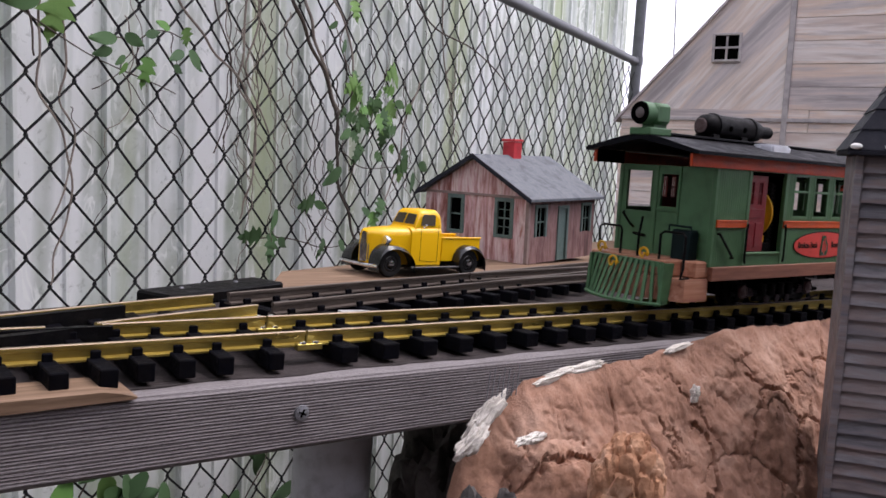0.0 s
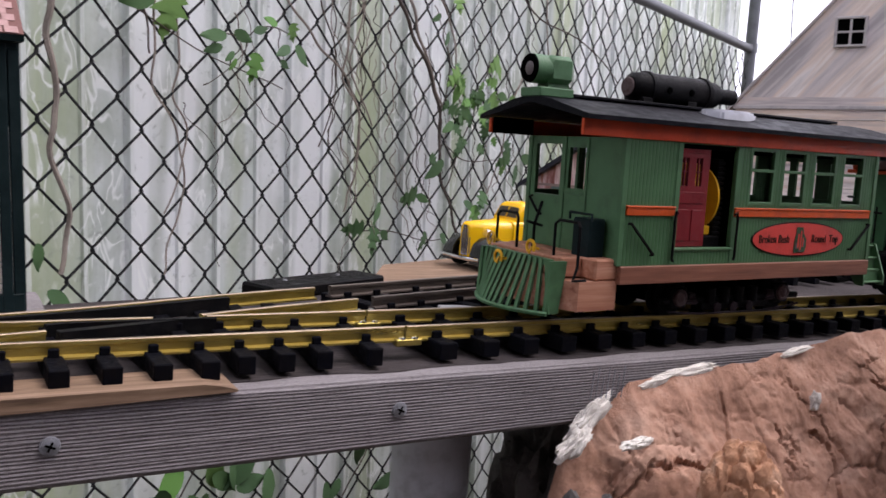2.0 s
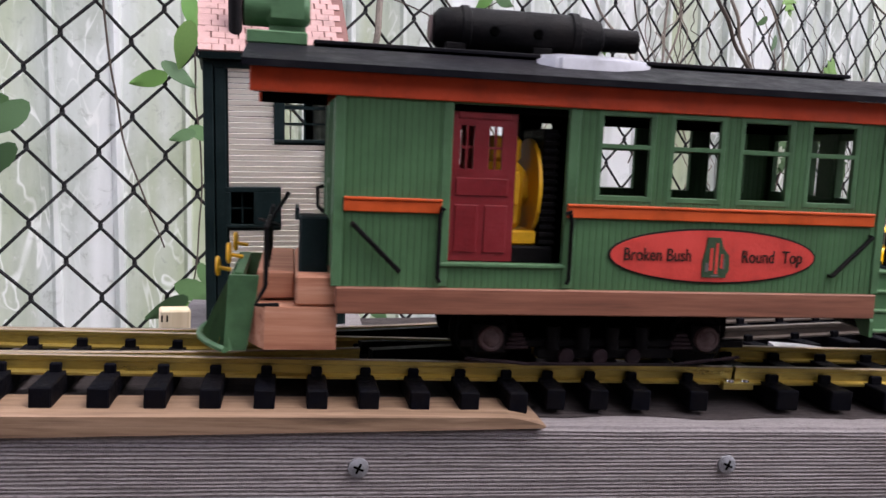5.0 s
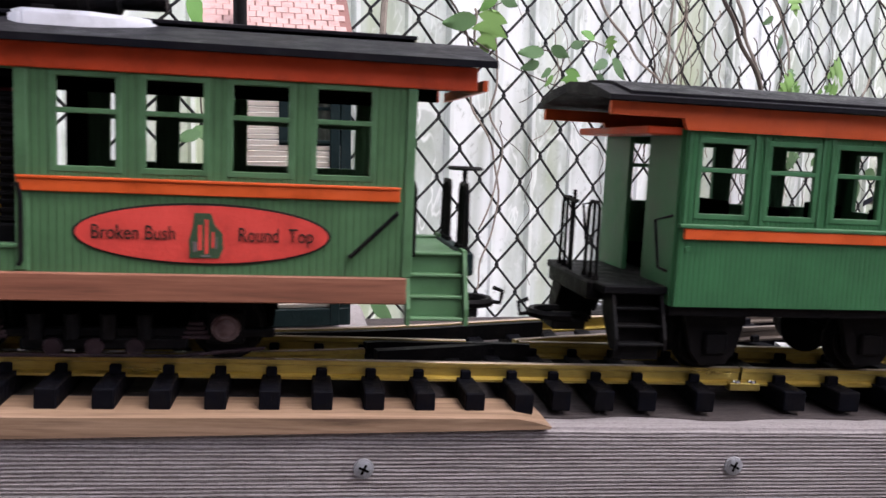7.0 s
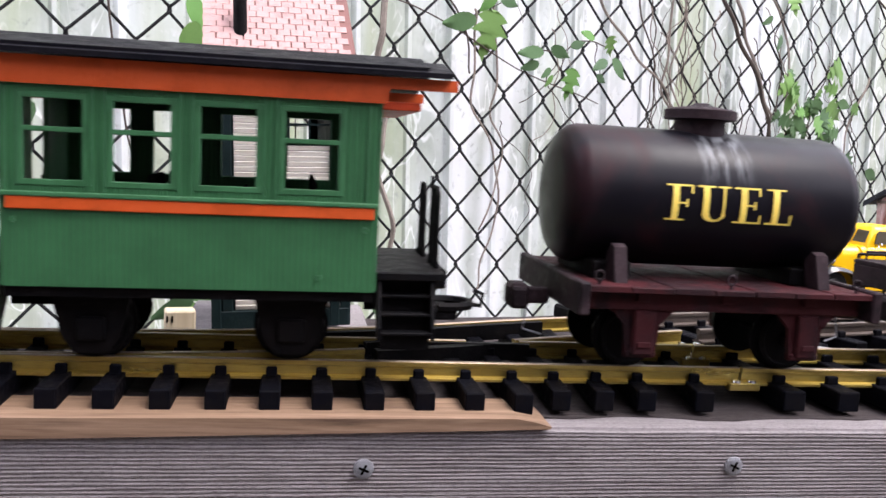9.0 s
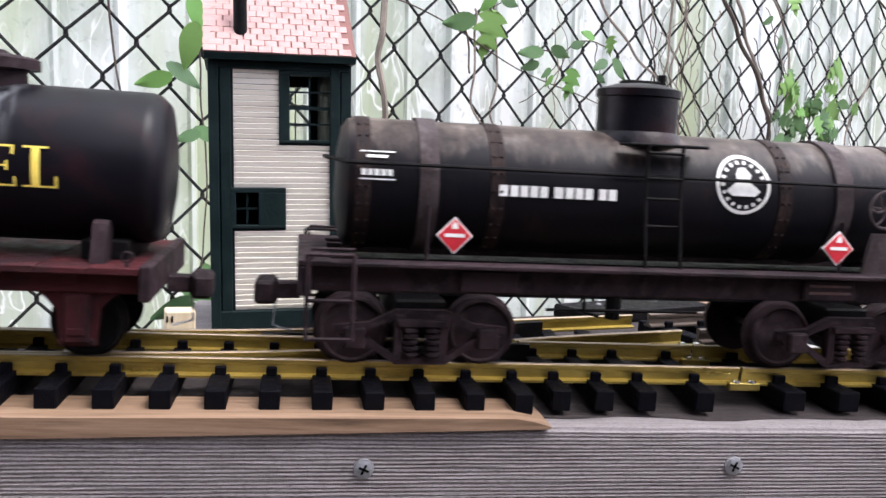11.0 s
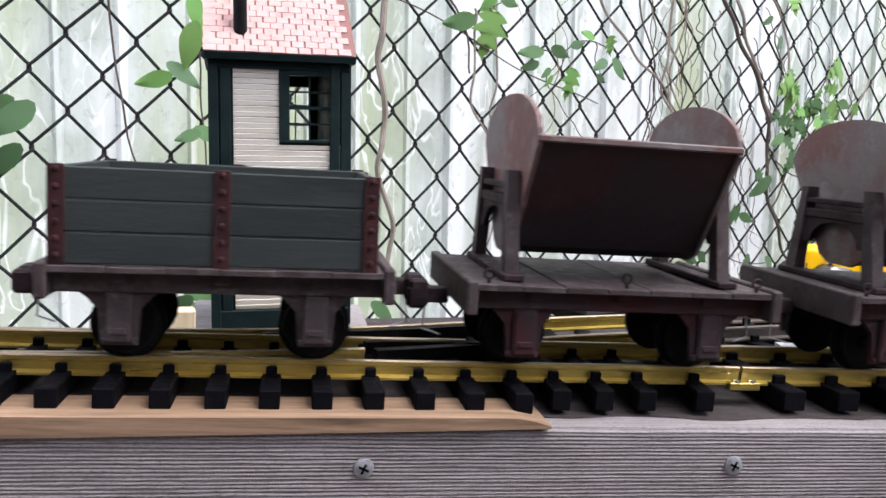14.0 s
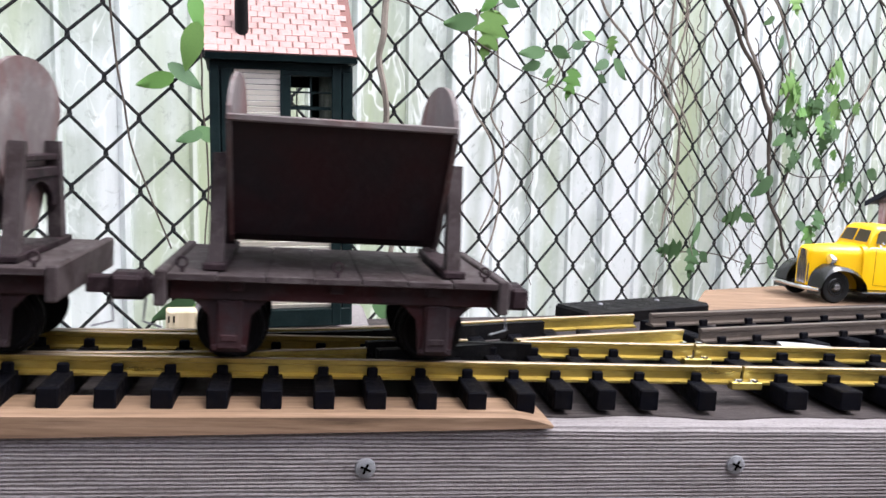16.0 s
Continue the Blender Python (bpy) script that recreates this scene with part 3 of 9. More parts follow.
def wood_screw(x, y, z):
    t = thing("wood_screw", "grey cross-head steel screw in the timber board", "screw", pose(x, y, z), "screws in the track board")
    bm = B()
    lathe(bm, (0, 0, 0), (0, -1, 0), [(-0.004, 0.0), (-0.004, 0.0022), (0.0, 0.0046), (0.0009, 0.0044), (0.0014, 0.003), (0.0015, 0.0)], 20)
    part("screw_head", bm, STEEL, t, smooth=True)
    bm = B()
    box(bm, -0.0024, 0.0024, -0.00175, -0.001, -0.0005, 0.0005)
    box(bm, -0.0005, 0.0005, -0.00175, -0.001, -0.0024, 0.0024)
    part("cross_slot", bm, INSIDE, t)
    t.matrix_world = pose(x, y, z, 0, 24, 0)


wood_screw(-0.0205, -0.0382, -0.0186)
wood_screw(-0.1949, -0.0382, -0.0194)


# ---- track ----
def rail_section(k=1.0):
    """Flat-bottomed rail, outline of (across, up) from the foot."""
    return [(-0.0042, 0), (0.0042, 0), (0.0042, 0.0011), (0.0009, 0.0019), (0.0009, 0.0058), (0.0016, 0.0063), (0.0016, 0.0083), (0.0011, 0.0087), (-0.0011, 0.0087), (-0.0016, 0.0083), (-0.0016, 0.0063), (-0.0009, 0.0058), (-0.0009, 0.0019), (-0.0042, 0.0011)]


def sweep_rail(name, pts, mats, parent, zb=RH - 0.0087, label=""):
    bm = B()
    pts = [Vector((*p, 0)) for p in pts]
    sec = rail_section()
    rings = []
    for i, p in enumerate(pts):
        d = (pts[min(i + 1, len(pts) - 1)] - pts[max(i - 1, 0)]).normalized()
        n = Vector((-d.y, d.x, 0))
        rings.append([bm.verts.new(p + n * a + Vector((0, 0, zb + b))) for a, b in sec])
    m = len(sec)
    for a, b in zip(rings, rings[1:]):
        for k in range(m):
            f = bm.faces.new((a[k], a[(k + 1) % m], b[(k + 1) % m], b[k]))
            f.material_index = 1 if 6 <= k <= 8 else 0
    bm.faces.new(rings[0][::-1])
    bm.faces.new(rings[-1])
    return part(name, bm, mats, parent, label)


def spline(cs, n=12):
    out = []
    c = [Vector(p) for p in cs]
    for i in range(len(c) - 1):
        p0, p1, p2, p3 = c[max(i - 1, 0)], c[i], c[i + 1], c[min(i + 2, len(c) - 1)]
        for k in range(n):
            t = k / n
            out.append(0.5 * ((2 * p1) + (p2 - p0) * t + (2 * p0 - 5 * p1 + 4 * p2 - p3) * t * t + (3 * p1 - p0 - 3 * p2 + p3) * t ** 3))
    out.append(c[-1])
    return out


def offset(pts, d):
    out = []
    for i, p in enumerate(pts):
        t = (pts[min(i + 1, len(pts) - 1)] - pts[max(i - 1, 0)]).normalized()
        out.append(p + Vector((-t.y, t.x)) * d)
    return out


def main_line(a, b, d, step=0.05):
    n = max(2, int((b - a) / step))
    out = []
    for i in range(n + 1):
        x, y, h = line(a + (b - a) * i / n)
        out.append(Vector((x - math.sin(h) * d, y + math.cos(h) * d)))
    return out


track = thing("main_track", "brass rails on black plastic ties, model railway main line", "railway track")
RM = [BRASS, RAILTOP]
sweep_rail("rail", main_line(-2.32, -0.0008, -0.024), RM, track)
sweep_rail("rail", main_line(0.0008, 2.3, -0.024), RM, track)
sweep_rail("rail", main_line(-2.32, -0.135, 0.024), RM, track)
sweep_rail("rail", main_line(-0.105, -0.0038, 0.024), RM, track)
sweep_rail("rail", main_line(-0.0022, 2.3, 0.024), RM, track)


def joiner(x, y, parent):
    bm = B()
    box(bm, x - 0.0085, x + 0.0085, y - 0.0068, y - 0.0018, RH - 0.0108, RH - 0.0068, 0.0005)
    j = part("rail_joiner", bm, BRASS, parent, "brass rail joiner with two screws")
    bm = B()
    lathe(bm, (x - 0.004, y - 0.0045, RH - 0.0068), (0, 0, 1), [(0, 0.0024), (0.0012, 0.0022), (0.0016, 0.001), (0.0016, 0)], 12)
    part("joiner_screw", bm, CHROME, j, smooth=True)
    bm = B()
    lathe(bm, (x + 0.0045, y - 0.0045, RH - 0.0068), (0, 0, 1), [(0, 0.0024), (0.0012, 0.0022), (0.0016, 0.001), (0.0016, 0)], 12)
    part("joiner_screw", bm, CHROME, j, smooth=True)


joiner(0, 0, track)
joiner(-0.003, 0.048, track)


def tie_mesh(length, chairs, w=0.0118):
    """A plastic tie with moulded rail chairs; y across the track, near end at y=0."""
    bm = B()
    box(bm, -w / 2, w / 2, 0, length, 0.0, 0.0100, 0.0006)
    for y in chairs:
        for d in (-0.0055, 0.0027):
            box(bm, -w * 0.28, w * 0.28, y + d, y + d + 0.0028, 0.009, 0.0142, 0.0006)
    me = bpy.data.meshes.new("tie")
    bmesh.ops.recalc_face_normals(bm, faces=bm.faces[:])
    bm.to_mesh(me)
    bm.free()
    me.materials.append(TIE)
    return me


P_TIE = 0.0229
T_MAIN = tie_mesh(0.106, (0.029, 0.077), 0.0090)
T_LONG = tie_mesh(0.120, (0.029, 0.077), 0.0090)
T_XL = tie_mesh(0.139, (0.0225, 0.0705), 0.0092)
T_WIDE = tie_mesh(0.088, (0.0200, 0.0680), 0.0120)
TIES = [-0.122 - P_TIE * k for k in range(96)] + [-0.0995, -0.0770, -0.0545, -0.0230] + [0.0200 + 0.0300 * k for k in range(76)]
for x in TIES:
    me = T_MAIN
    if x < 0:
        me = T_LONG if -0.30 < x < -0.115 else T_XL if -0.115 <= x else T_MAIN
    else:
        me = T_WIDE
    o = new("tie", me)
    o.parent = track
    cx, cy, h = line(x)
    skew = radians(-3 - 6 * (x + 0.1) / 0.1) if -0.10 < x < 0.0 else 0.0
    o.matrix_local = pose(cx, cy, 0) @ Matrix.Rotation(h + skew, 4, "Z") @ pose(0, -0.053 if me in (T_MAIN, T_LONG) else -0.0465 if x < 0 else -0.044, 0.0022)

# Branch: leaves the main line through a turnout and runs off beside the fence.
branch = thing("branch_track", "brass turnout running into dull brown branch rails", "railway track")
CB = spline([(-0.62, 0.0242), (-0.45, 0.0255), (-0.33, 0.029), (-0.235, 0.0395), (-0.16, 0.0585), (-0.06, 0.0935), (0.1, 0.140), (0.25, 0.180), (0.45, 0.236), (0.75, 0.325), (1.3, 0.49)])
C2 = spline([(0.16, 0.157), (0.28, 0.188), (0.42, 0.216), (0.7, 0.258), (1.0, 0.285), (1.3, 0.30)])


def cut(pts, a, b):
    return [p for p in pts if a <= p.x <= b]


near_b, far_b = offset(CB, -0.024), offset(CB, 0.024)
sweep_rail("rail", cut(near_b, -0.112, 0.012), RM, branch)
sweep_rail("rail", cut(near_b, -0.60, -0.19), RM, branch)
sweep_rail("rail", cut(near_b, 0.016, 1.29), [RUST, RUST], branch, label="dull brown rail")
sweep_rail("rail", cut(far_b, -0.45, -0.002), RM, branch)
sweep_rail("rail", cut(far_b, 0.006, 1.25), [RUST, RUST], branch, label="dull brown rail")
sweep_rail("rail", cut(offset(C2, -0.024), 0.2, 1.29), [RUST, RUST], branch, label="dull brown rail")
sweep_rail("rail", cut(offset(C2, 0.024), 0.30, 1.29), [RUST, RUST], branch, label="dull brown rail")


def guard(pts, r, parent, z1):
    bm = B()
    n = len(pts)
    for a, b in zip(pts, pts[1:]):
        d = (b - a).normalized()
        nn = Vector((-d.y, d.x)) * r
        v = [bm.verts.new((*(p + s * nn), z)) for z in (0.0095, z1) for p, s in ((a, -1), (b, -1), (b, 1), (a, 1))]
        for q in ((3, 2, 1, 0), (4, 5, 6, 7), (0, 1, 5, 4), (1, 2, 6, 5), (2, 3, 7, 6), (3, 0, 4, 7)):
            bm.faces.new([v[k] for k in q])
    bmesh.ops.remove_doubles(bm, verts=bm.verts[:], dist=0.00005)
    return part("guard_rail", bm, BLACK, parent, "black plastic turnout guard rail")


guard([Vector((-0.19, 0.041)), Vector((-0.18, 0.0445)), Vector((-0.155, 0.0455)), Vector((-0.108, 0.0455)), Vector((-0.100, 0.0440))], 0.0022, branch, RH - 0.0008)
guard([p + Vector((0.0025, -0.007)) for p in cut(far_b, -0.25, -0.075)], 0.0022, branch, RH - 0.0005)
guard([p for p in cut(near_b, -0.19, -0.112)], 0.0030, branch, RH - 0.0012)
bm = B()
jn = [p for p in near_b if 0.0 < p.x < 0.03][0]
box(bm, 0.002, 0.024, jn.y - 0.0085, jn.y - 0.0035, RH - 0.0112, RH - 0.0078, 0.0005)
jb = part("rail_joiner", bm, BRASS, branch, "brass rail joiner with two screws")
for dx in (0.005, 0.015):
    bm = B()
    lathe(bm, (dx + 0.003, jn.y - 0.006, RH - 0.0078), (0, 0, 1), [(0, 0.0024), (0.0012, 0.0022), (0.0016, 0.001), (0.0016, 0)], 12)
    part("joiner_screw", bm, CHROME, jb, smooth=True)

T_BR = tie_mesh(0.090, (0.021, 0.069))
n_t = 0
acc = 0.0
for a, b in zip(CB, CB[1:]):
    d = (b - a)
    acc += d.length
    if acc >= 0.028 and a.x > 0.03:
        acc = 0.0
        o = new("tie", T_BR)
        o.parent = branch
        o.matrix_local = pose(a.x, a.y, 0) @ Matrix.Rotation(math.atan2(d.y, d.x) + 0.03 * math.sin(n_t * 7.1), 4, "Z") @ pose(0, -0.045, 0.0002)
        n_t += 1
acc = 0.0
for a, b in zip(C2, C2[1:]):
    d = (b - a)
    acc += d.length
    if acc >= 0.028 and a.x > 0.62:
        acc = 0.0
        o = new("tie", T_BR)
        o.parent = branch
        o.matrix_local = pose(a.x, a.y, -0.0006) @ Matrix.Rotation(math.atan2(d.y, d.x), 4, "Z") @ pose(0, -0.045, 0.0002)

# Black switch machine beside the turnout.
sw = thing("switch_machine", "flat black plastic switch machine beside the turnout", "switch motor", pose(0.045, 0.248, -0.004, 0, 0, 24))
bm = B()
box(bm, -0.07, 0.07, -0.019, 0.019, 0, 0.011, 0.002)
part("cover", bm, BLACK, sw)
for dx in (-0.035, 0.03):
    bm = B()
    lathe(bm, (dx, 0.004, 0.011), (0, 0, 1), [(0, 0.0022), (0.001, 0.0018), (0.001, 0)], 10)
    part("cover_screw", bm, STEEL, sw)


def chip(x, y, a, lx, ly):
    bm = B()
    prism(bm, [(-lx, -ly), (lx * 0.8, -ly * 0.8), (lx, ly * 0.4), (lx * 0.2, ly), (-lx * 0.9, ly * 0.8)], "z", 0, 0.0105)
    o = tagged(finish("slate_chip", bm, SLATE_CHIP), "pale grey slate chip lying between the tracks", "stone", "slate chips")
    o.matrix_world = pose(x, y, -0.0005, 1, 2, a)


chip(0.050, 0.083, 12, 0.014, 0.008)
chip(0.097, 0.092, -6, 0.019, 0.008)


# ---- rocks ----
# clefts between the slabs of clay: lines of (x, y), width and depth
CLEFTS = [([(0.07, -0.060), (0.122, -0.068), (0.175, -0.072), (0.192, -0.080)], 0.0022, 0.006),
          ([(0.192, -0.080), (0.172, -0.095), (0.155, -0.125)], 0.0040, 0.010),
          ([(0.205, -0.082), (0.222, -0.098), (0.262, -0.105), (0.300, -0.098), (0.306, -0.085), (0.292, -0.072)], 0.0022, 0.007),
          ([(0.372, -0.066), (0.395, -0.070), (0.420, -0.078)], 0.0022, 0.006),
          ([(0.262, -0.066), (0.275, -0.076)], 0.0018, 0.005)]


def seg_gap(x, y, a, b):
    ux, uy = b[0] - a[0], b[1] - a[1]
    k = max(0.0, min(1.0, ((x - a[0]) * ux + (y - a[1]) * uy) / (ux * ux + uy * uy)))
    return math.hypot(x - a[0] - k * ux, y - a[1] - k * uy)


def rock_slope():
    """A clay-covered hillside that leans against the track board."""
    bm = B()
    nu, nv = 400, 230
    grid = []
    for i in range(nu + 1):
        x = 0.066 + 0.50 * i / nu
        top = -0.075 + 0.060 * min(1, max(0, (x - 0.075) / 0.070)) + 0.006 * min(1, max(0, (x - 0.145) / 0.05)) + 0.018 * min(1, max(0, (x - 0.26) / 0.12))
        top += 0.003 * noise.fractal(Vector((x * 40, 0, 0)), 1.0, 2.0, 3)
        row = []
        for j in range(nv + 1):
            v = j / nv
            y = -0.0405 - 0.20 * v
            fall = 0.016 * (1 - math.exp(-v * 12)) + 0.60 * v * 0.30 + 0.30 * v * v
            p = Vector((x, y, top - fall))
            n1 = noise.fractal(p * 14, 1.0, 2.1, 4)
            n2 = noise.fractal(p * 55 + Vector((3, 1, 0)), 0.7, 2.2, 5)
            w = p * 1.0 + Vector((n1, n2 * 0.6, n1)) * 0.016 + Vector((n2, n1, -n2)) * 0.005
            vd = noise.voronoi(w * 13)[0]
            v2 = noise.voronoi(w * 41 + Vector((7, 0, 0)))[0]
            crack = max(0.0, 1 - (vd[1] - vd[0]) * 24)
            crack2 = max(0.0, 1 - (v2[1] - v2[0]) * 8) * max(0.0, noise.noise(p * 22) + 0.15)
            rag = max(0.0, min(1.0, 0.5 + 2.2 * noise.noise(p * 16 + Vector((0, 5, 2)))))
            d = 0.010 * n1 + 0.0016 * n2 - 0.0045 * crack * rag - 0.0050 * crack2 * (1 - rag * 0.5) + 0.0007 * noise.fractal(p * 190, 0.7, 2.2, 3)
            d *= 0.25 + 0.75 * min(1, v * 10)
            for line_, wide, deep in CLEFTS:
                gap = min(seg_gap(x + 0.005 * n2 + 0.006 * n1, y + 0.006 * n2, a_, b_) for a_, b_ in zip(line_, line_[1:]))
                d -= deep * max(0.0, 1 - gap / wide)
            edge = min(1, max(0, x - 0.066 - 0.012 * noise.noise(Vector((0, y * 40, 3)))) / 0.025)
            p += Vector((-0.25, -0.75, 0.55)).normalized() * d - Vector((0, 0, 0.10 * (1 - edge) ** 1.5))
            p.y = min(p.y, -0.0392)
            row.append(bm.verts.new(p))
        grid.append(row)
    for a, b in zip(grid, grid[1:]):
        for j in range(nv):
            bm.faces.new((a[j], b[j], b[j + 1], a[j + 1]))
    rim = [r[-1] for r in grid]
    low = [bm.verts.new((v.co.x, v.co.y, -0.8)) for v in rim]
    for k in range(len(rim) - 1):
        bm.faces.new((rim[k], rim[k + 1], low[k + 1], low[k]))
    left = [grid[0][j] for j in range(nv + 1)]
    lowl = [bm.verts.new((v.co.x - 0.01, v.co.y, -0.8)) for v in left]
    for k in range(nv):
        bm.faces.new((left[k + 1], left[k], lowl[k], lowl[k + 1]))
    tagged(finish("clay_hillside", bm, CLAY, smooth=True), "brown clay-covered hillside heaped against the track board", "rock")


rock_slope()


def boulder(name, c, r, material, label, seed, rough=0.25):
    bm = B()
    bmesh.ops.create_icosphere(bm, subdivisions=5, radius=1.0)
    for v in bm.verts:
        q = v.co * 1.3 + Vector((seed, seed * 0.7, 0))
        vd = noise.voronoi(q * 1.6)[0]
        k = 1 + rough * noise.fractal(q * 1.2, 1.0, 2.0, 5) - 0.12 * max(0, 1 - (vd[1] - vd[0]) * 5) + 0.05 * noise.fractal(q * 7, 0.8, 2.1, 3)
        v.co = Vector((v.co.x * r[0], v.co.y * r[1], v.co.z * r[2])) * k
    o = tagged(finish(name, bm, material, smooth=True), label, "rock")
    o.matrix_world = pose(*c)
    return o


boulder("ochre_stone", (0.180, -0.108, -0.076), (0.026, 0.024, 0.042), OCHRE, "rough orange-brown stone set in the clay hillside", 3.1, 0.12)
boulder("grey_rock", (0.165, 0.035, -0.17), (0.066, 0.062, 0.15), GREY_ROCK, "dark grey rough rock under the track board", 5.3, 0.3)
boulder("grey_rock", (0.09, -0.075, -0.16), (0.03, 0.03, 0.09), GREY_ROCK, "dark grey rough rock below the clay hillside", 8.9, 0.3)


def plaster(x, y, z, r, seed, rz=0.0, ry=0.0):
    """A ragged flake of plaster."""
    bm = B()
    bmesh.ops.create_icosphere(bm, subdivisions=4, radius=1.0)
    for v in bm.verts:
        q = v.co * 1.2 + Vector((seed * 3.7, seed, 0))
        k = 1 + 0.45 * noise.fractal(Vector((q.x * 1.6, q.y * 1.6, q.z * 1.6)), 0.9, 2.2, 5)
        v.co = Vector((v.co.x * r[0], v.co.y * r[1], v.co.z * r[2])) * k
    o = tagged(finish("plaster_crust", bm, PLASTER, smooth=True), "ragged white plaster crust on the edge of the hillside", "plaster", "plaster crusts")
    o.matrix_world = pose(x, y, z, 0, ry, rz)


plaster(0.108, -0.046, -0.034, (0.019, 0.004, 0.0065), 1, 0, -38)
plaster(0.096, -0.050, -0.047, (0.014, 0.005, 0.006), 2, 0, -36)
plaster(0.195, -0.042, -0.0105, (0.030, 0.003, 0.0030), 3, 0, -4)
plaster(0.166, -0.043, -0.0150, (0.016, 0.003, 0.0028), 7, 0, -14)
plaster(0.305, -0.042, -0.0030, (0.016, 0.003, 0.0026), 4, 0, -10)
plaster(0.128, -0.069, -0.044, (0.012, 0.004, 0.0030), 5, 0, -6)
plaster(0.200, -0.128, -0.100, (0.022, 0.010, 0.007), 6, 0, 0)
plaster(0.290, -0.074, -0.030, (0.004, 0.003, 0.006), 8, 0, 10)

# Wire mesh ends that stick out of the plaster.
wm = thing("mesh_stub", "short grey wire mesh ends sticking up from the hillside", "wire mesh")
for k in range(7):
    bm = B()
    x = 0.108 + 0.0042 * k
    tube(bm, [(x, -0.0465, -0.022), (x + 0.001, -0.047, -0.004 + 0.003 * math.sin(k * 2.3))], 0.00035, 4)
    part("wire_end", bm, STEEL, wm)


# ---- plants on the fence ----
def leaf_mesh(lobed, seed):
    """A leaf blade with its tip along +y, folded a little along the midrib."""
    bm = B()
    if lobed:
        half = [(0.0, 0.0), (0.10, -0.05), (0.27, 0.02), (0.40, 0.12), (0.22, 0.20), (0.36, 0.30), (0.50, 0.42), (0.28, 0.42), (0.18, 0.48), (0.28, 0.60), (0.30, 0.70), (0.14, 0.68), (0.13, 0.80), (0.06, 0.86), (0.0, 1.0)]
    else:
        half = [(0.0, 0.0), (0.16, 0.05), (0.29, 0.22), (0.33, 0.40), (0.27, 0.60), (0.16, 0.80), (0.06, 0.93), (0.0, 1.0)]
    rr = random.Random(seed)
    mid = [bm.verts.new((0, y, -0.02 * y * y)) for _, y in half]
    for sgn in (-1, 1):
        side = [mid[0]] + [bm.verts.new((sgn * x, y + 0.02 * rr.random(), 0.05 * x + 0.05 * rr.random() * x - 0.10 * y * y)) for x, y in half[1:-1]] + [mid[-1]]
        for k in range(len(half) - 1):
            q = [mid[k], mid[k + 1], side[k + 1], side[k]]
            q = [v for n_, v in enumerate(q) if v not in q[:n_]]
            if len(q) >= 3:
                bm.faces.new(q)
    bmesh.ops.recalc_face_normals(bm, faces=bm.faces[:])
    me = bpy.data.meshes.new("leaf")
    bm.to_mesh(me)
    bm.free()
    for p in me.polygons:
        p.use_smooth = True
    return me


LEAVES = {}
for young in (0, 1):
    for lob in (0, 1):
        for sd in range(3):
            me = leaf_mesh(lob, sd + 5 * lob)
            me.materials.append(LEAF_Y if young else LEAF)
            LEAVES[(young, lob, sd)] = me
RL = random.Random(11)


def vine(label, stems, leaves):
    """stems: lists of (s, z, radius) along the fence; leaves: (s, z, size, young, turn)."""
    v = thing("vine", label, "climbing plant", group="vines on the fence")
    for pts, r, m in stems:
        bm = B()
        c = spline([(s + 0, z) for s, z in pts], 7)
        tube(bm, [fp(p.x + 0.0005 * math.sin(k * 1.3), p.y, 0.0045 + 0.003 * math.sin(k * 0.8)) for k, p in enumerate(c)], r, 6, 0.7)
        part("stem", bm, m, v, smooth=True)
    for s, z, size, young, turn, lob in leaves:
        o = new("leaf", LEAVES[(young, lob, RL.randrange(3))])
        o.parent = v
        e = Matrix.Translation(fp(s, z, 0.008 + 0.014 * RL.random()))
        e = e @ Matrix.Rotation(radians(FANG), 4, "Z") @ pose(0, 0, 0, 90 + RL.uniform(-14, 14), 0, 0) @ pose(0, 0, 0, RL.uniform(-10, 10), RL.uniform(-16, 16), 180 + turn) @ pose(0, -size * 0.4, 0)
        o.matrix_local = e @ Matrix.Diagonal((size * (0.95 if lob else 0.72), size * 1.05, size, 1))


def lv(pts, size=0.045, young=0, lob=0, spread=40):
    return [(s, z, size * RL.uniform(0.75, 1.2), young, RL.uniform(-spread, spread), lob) for s, z in pts]


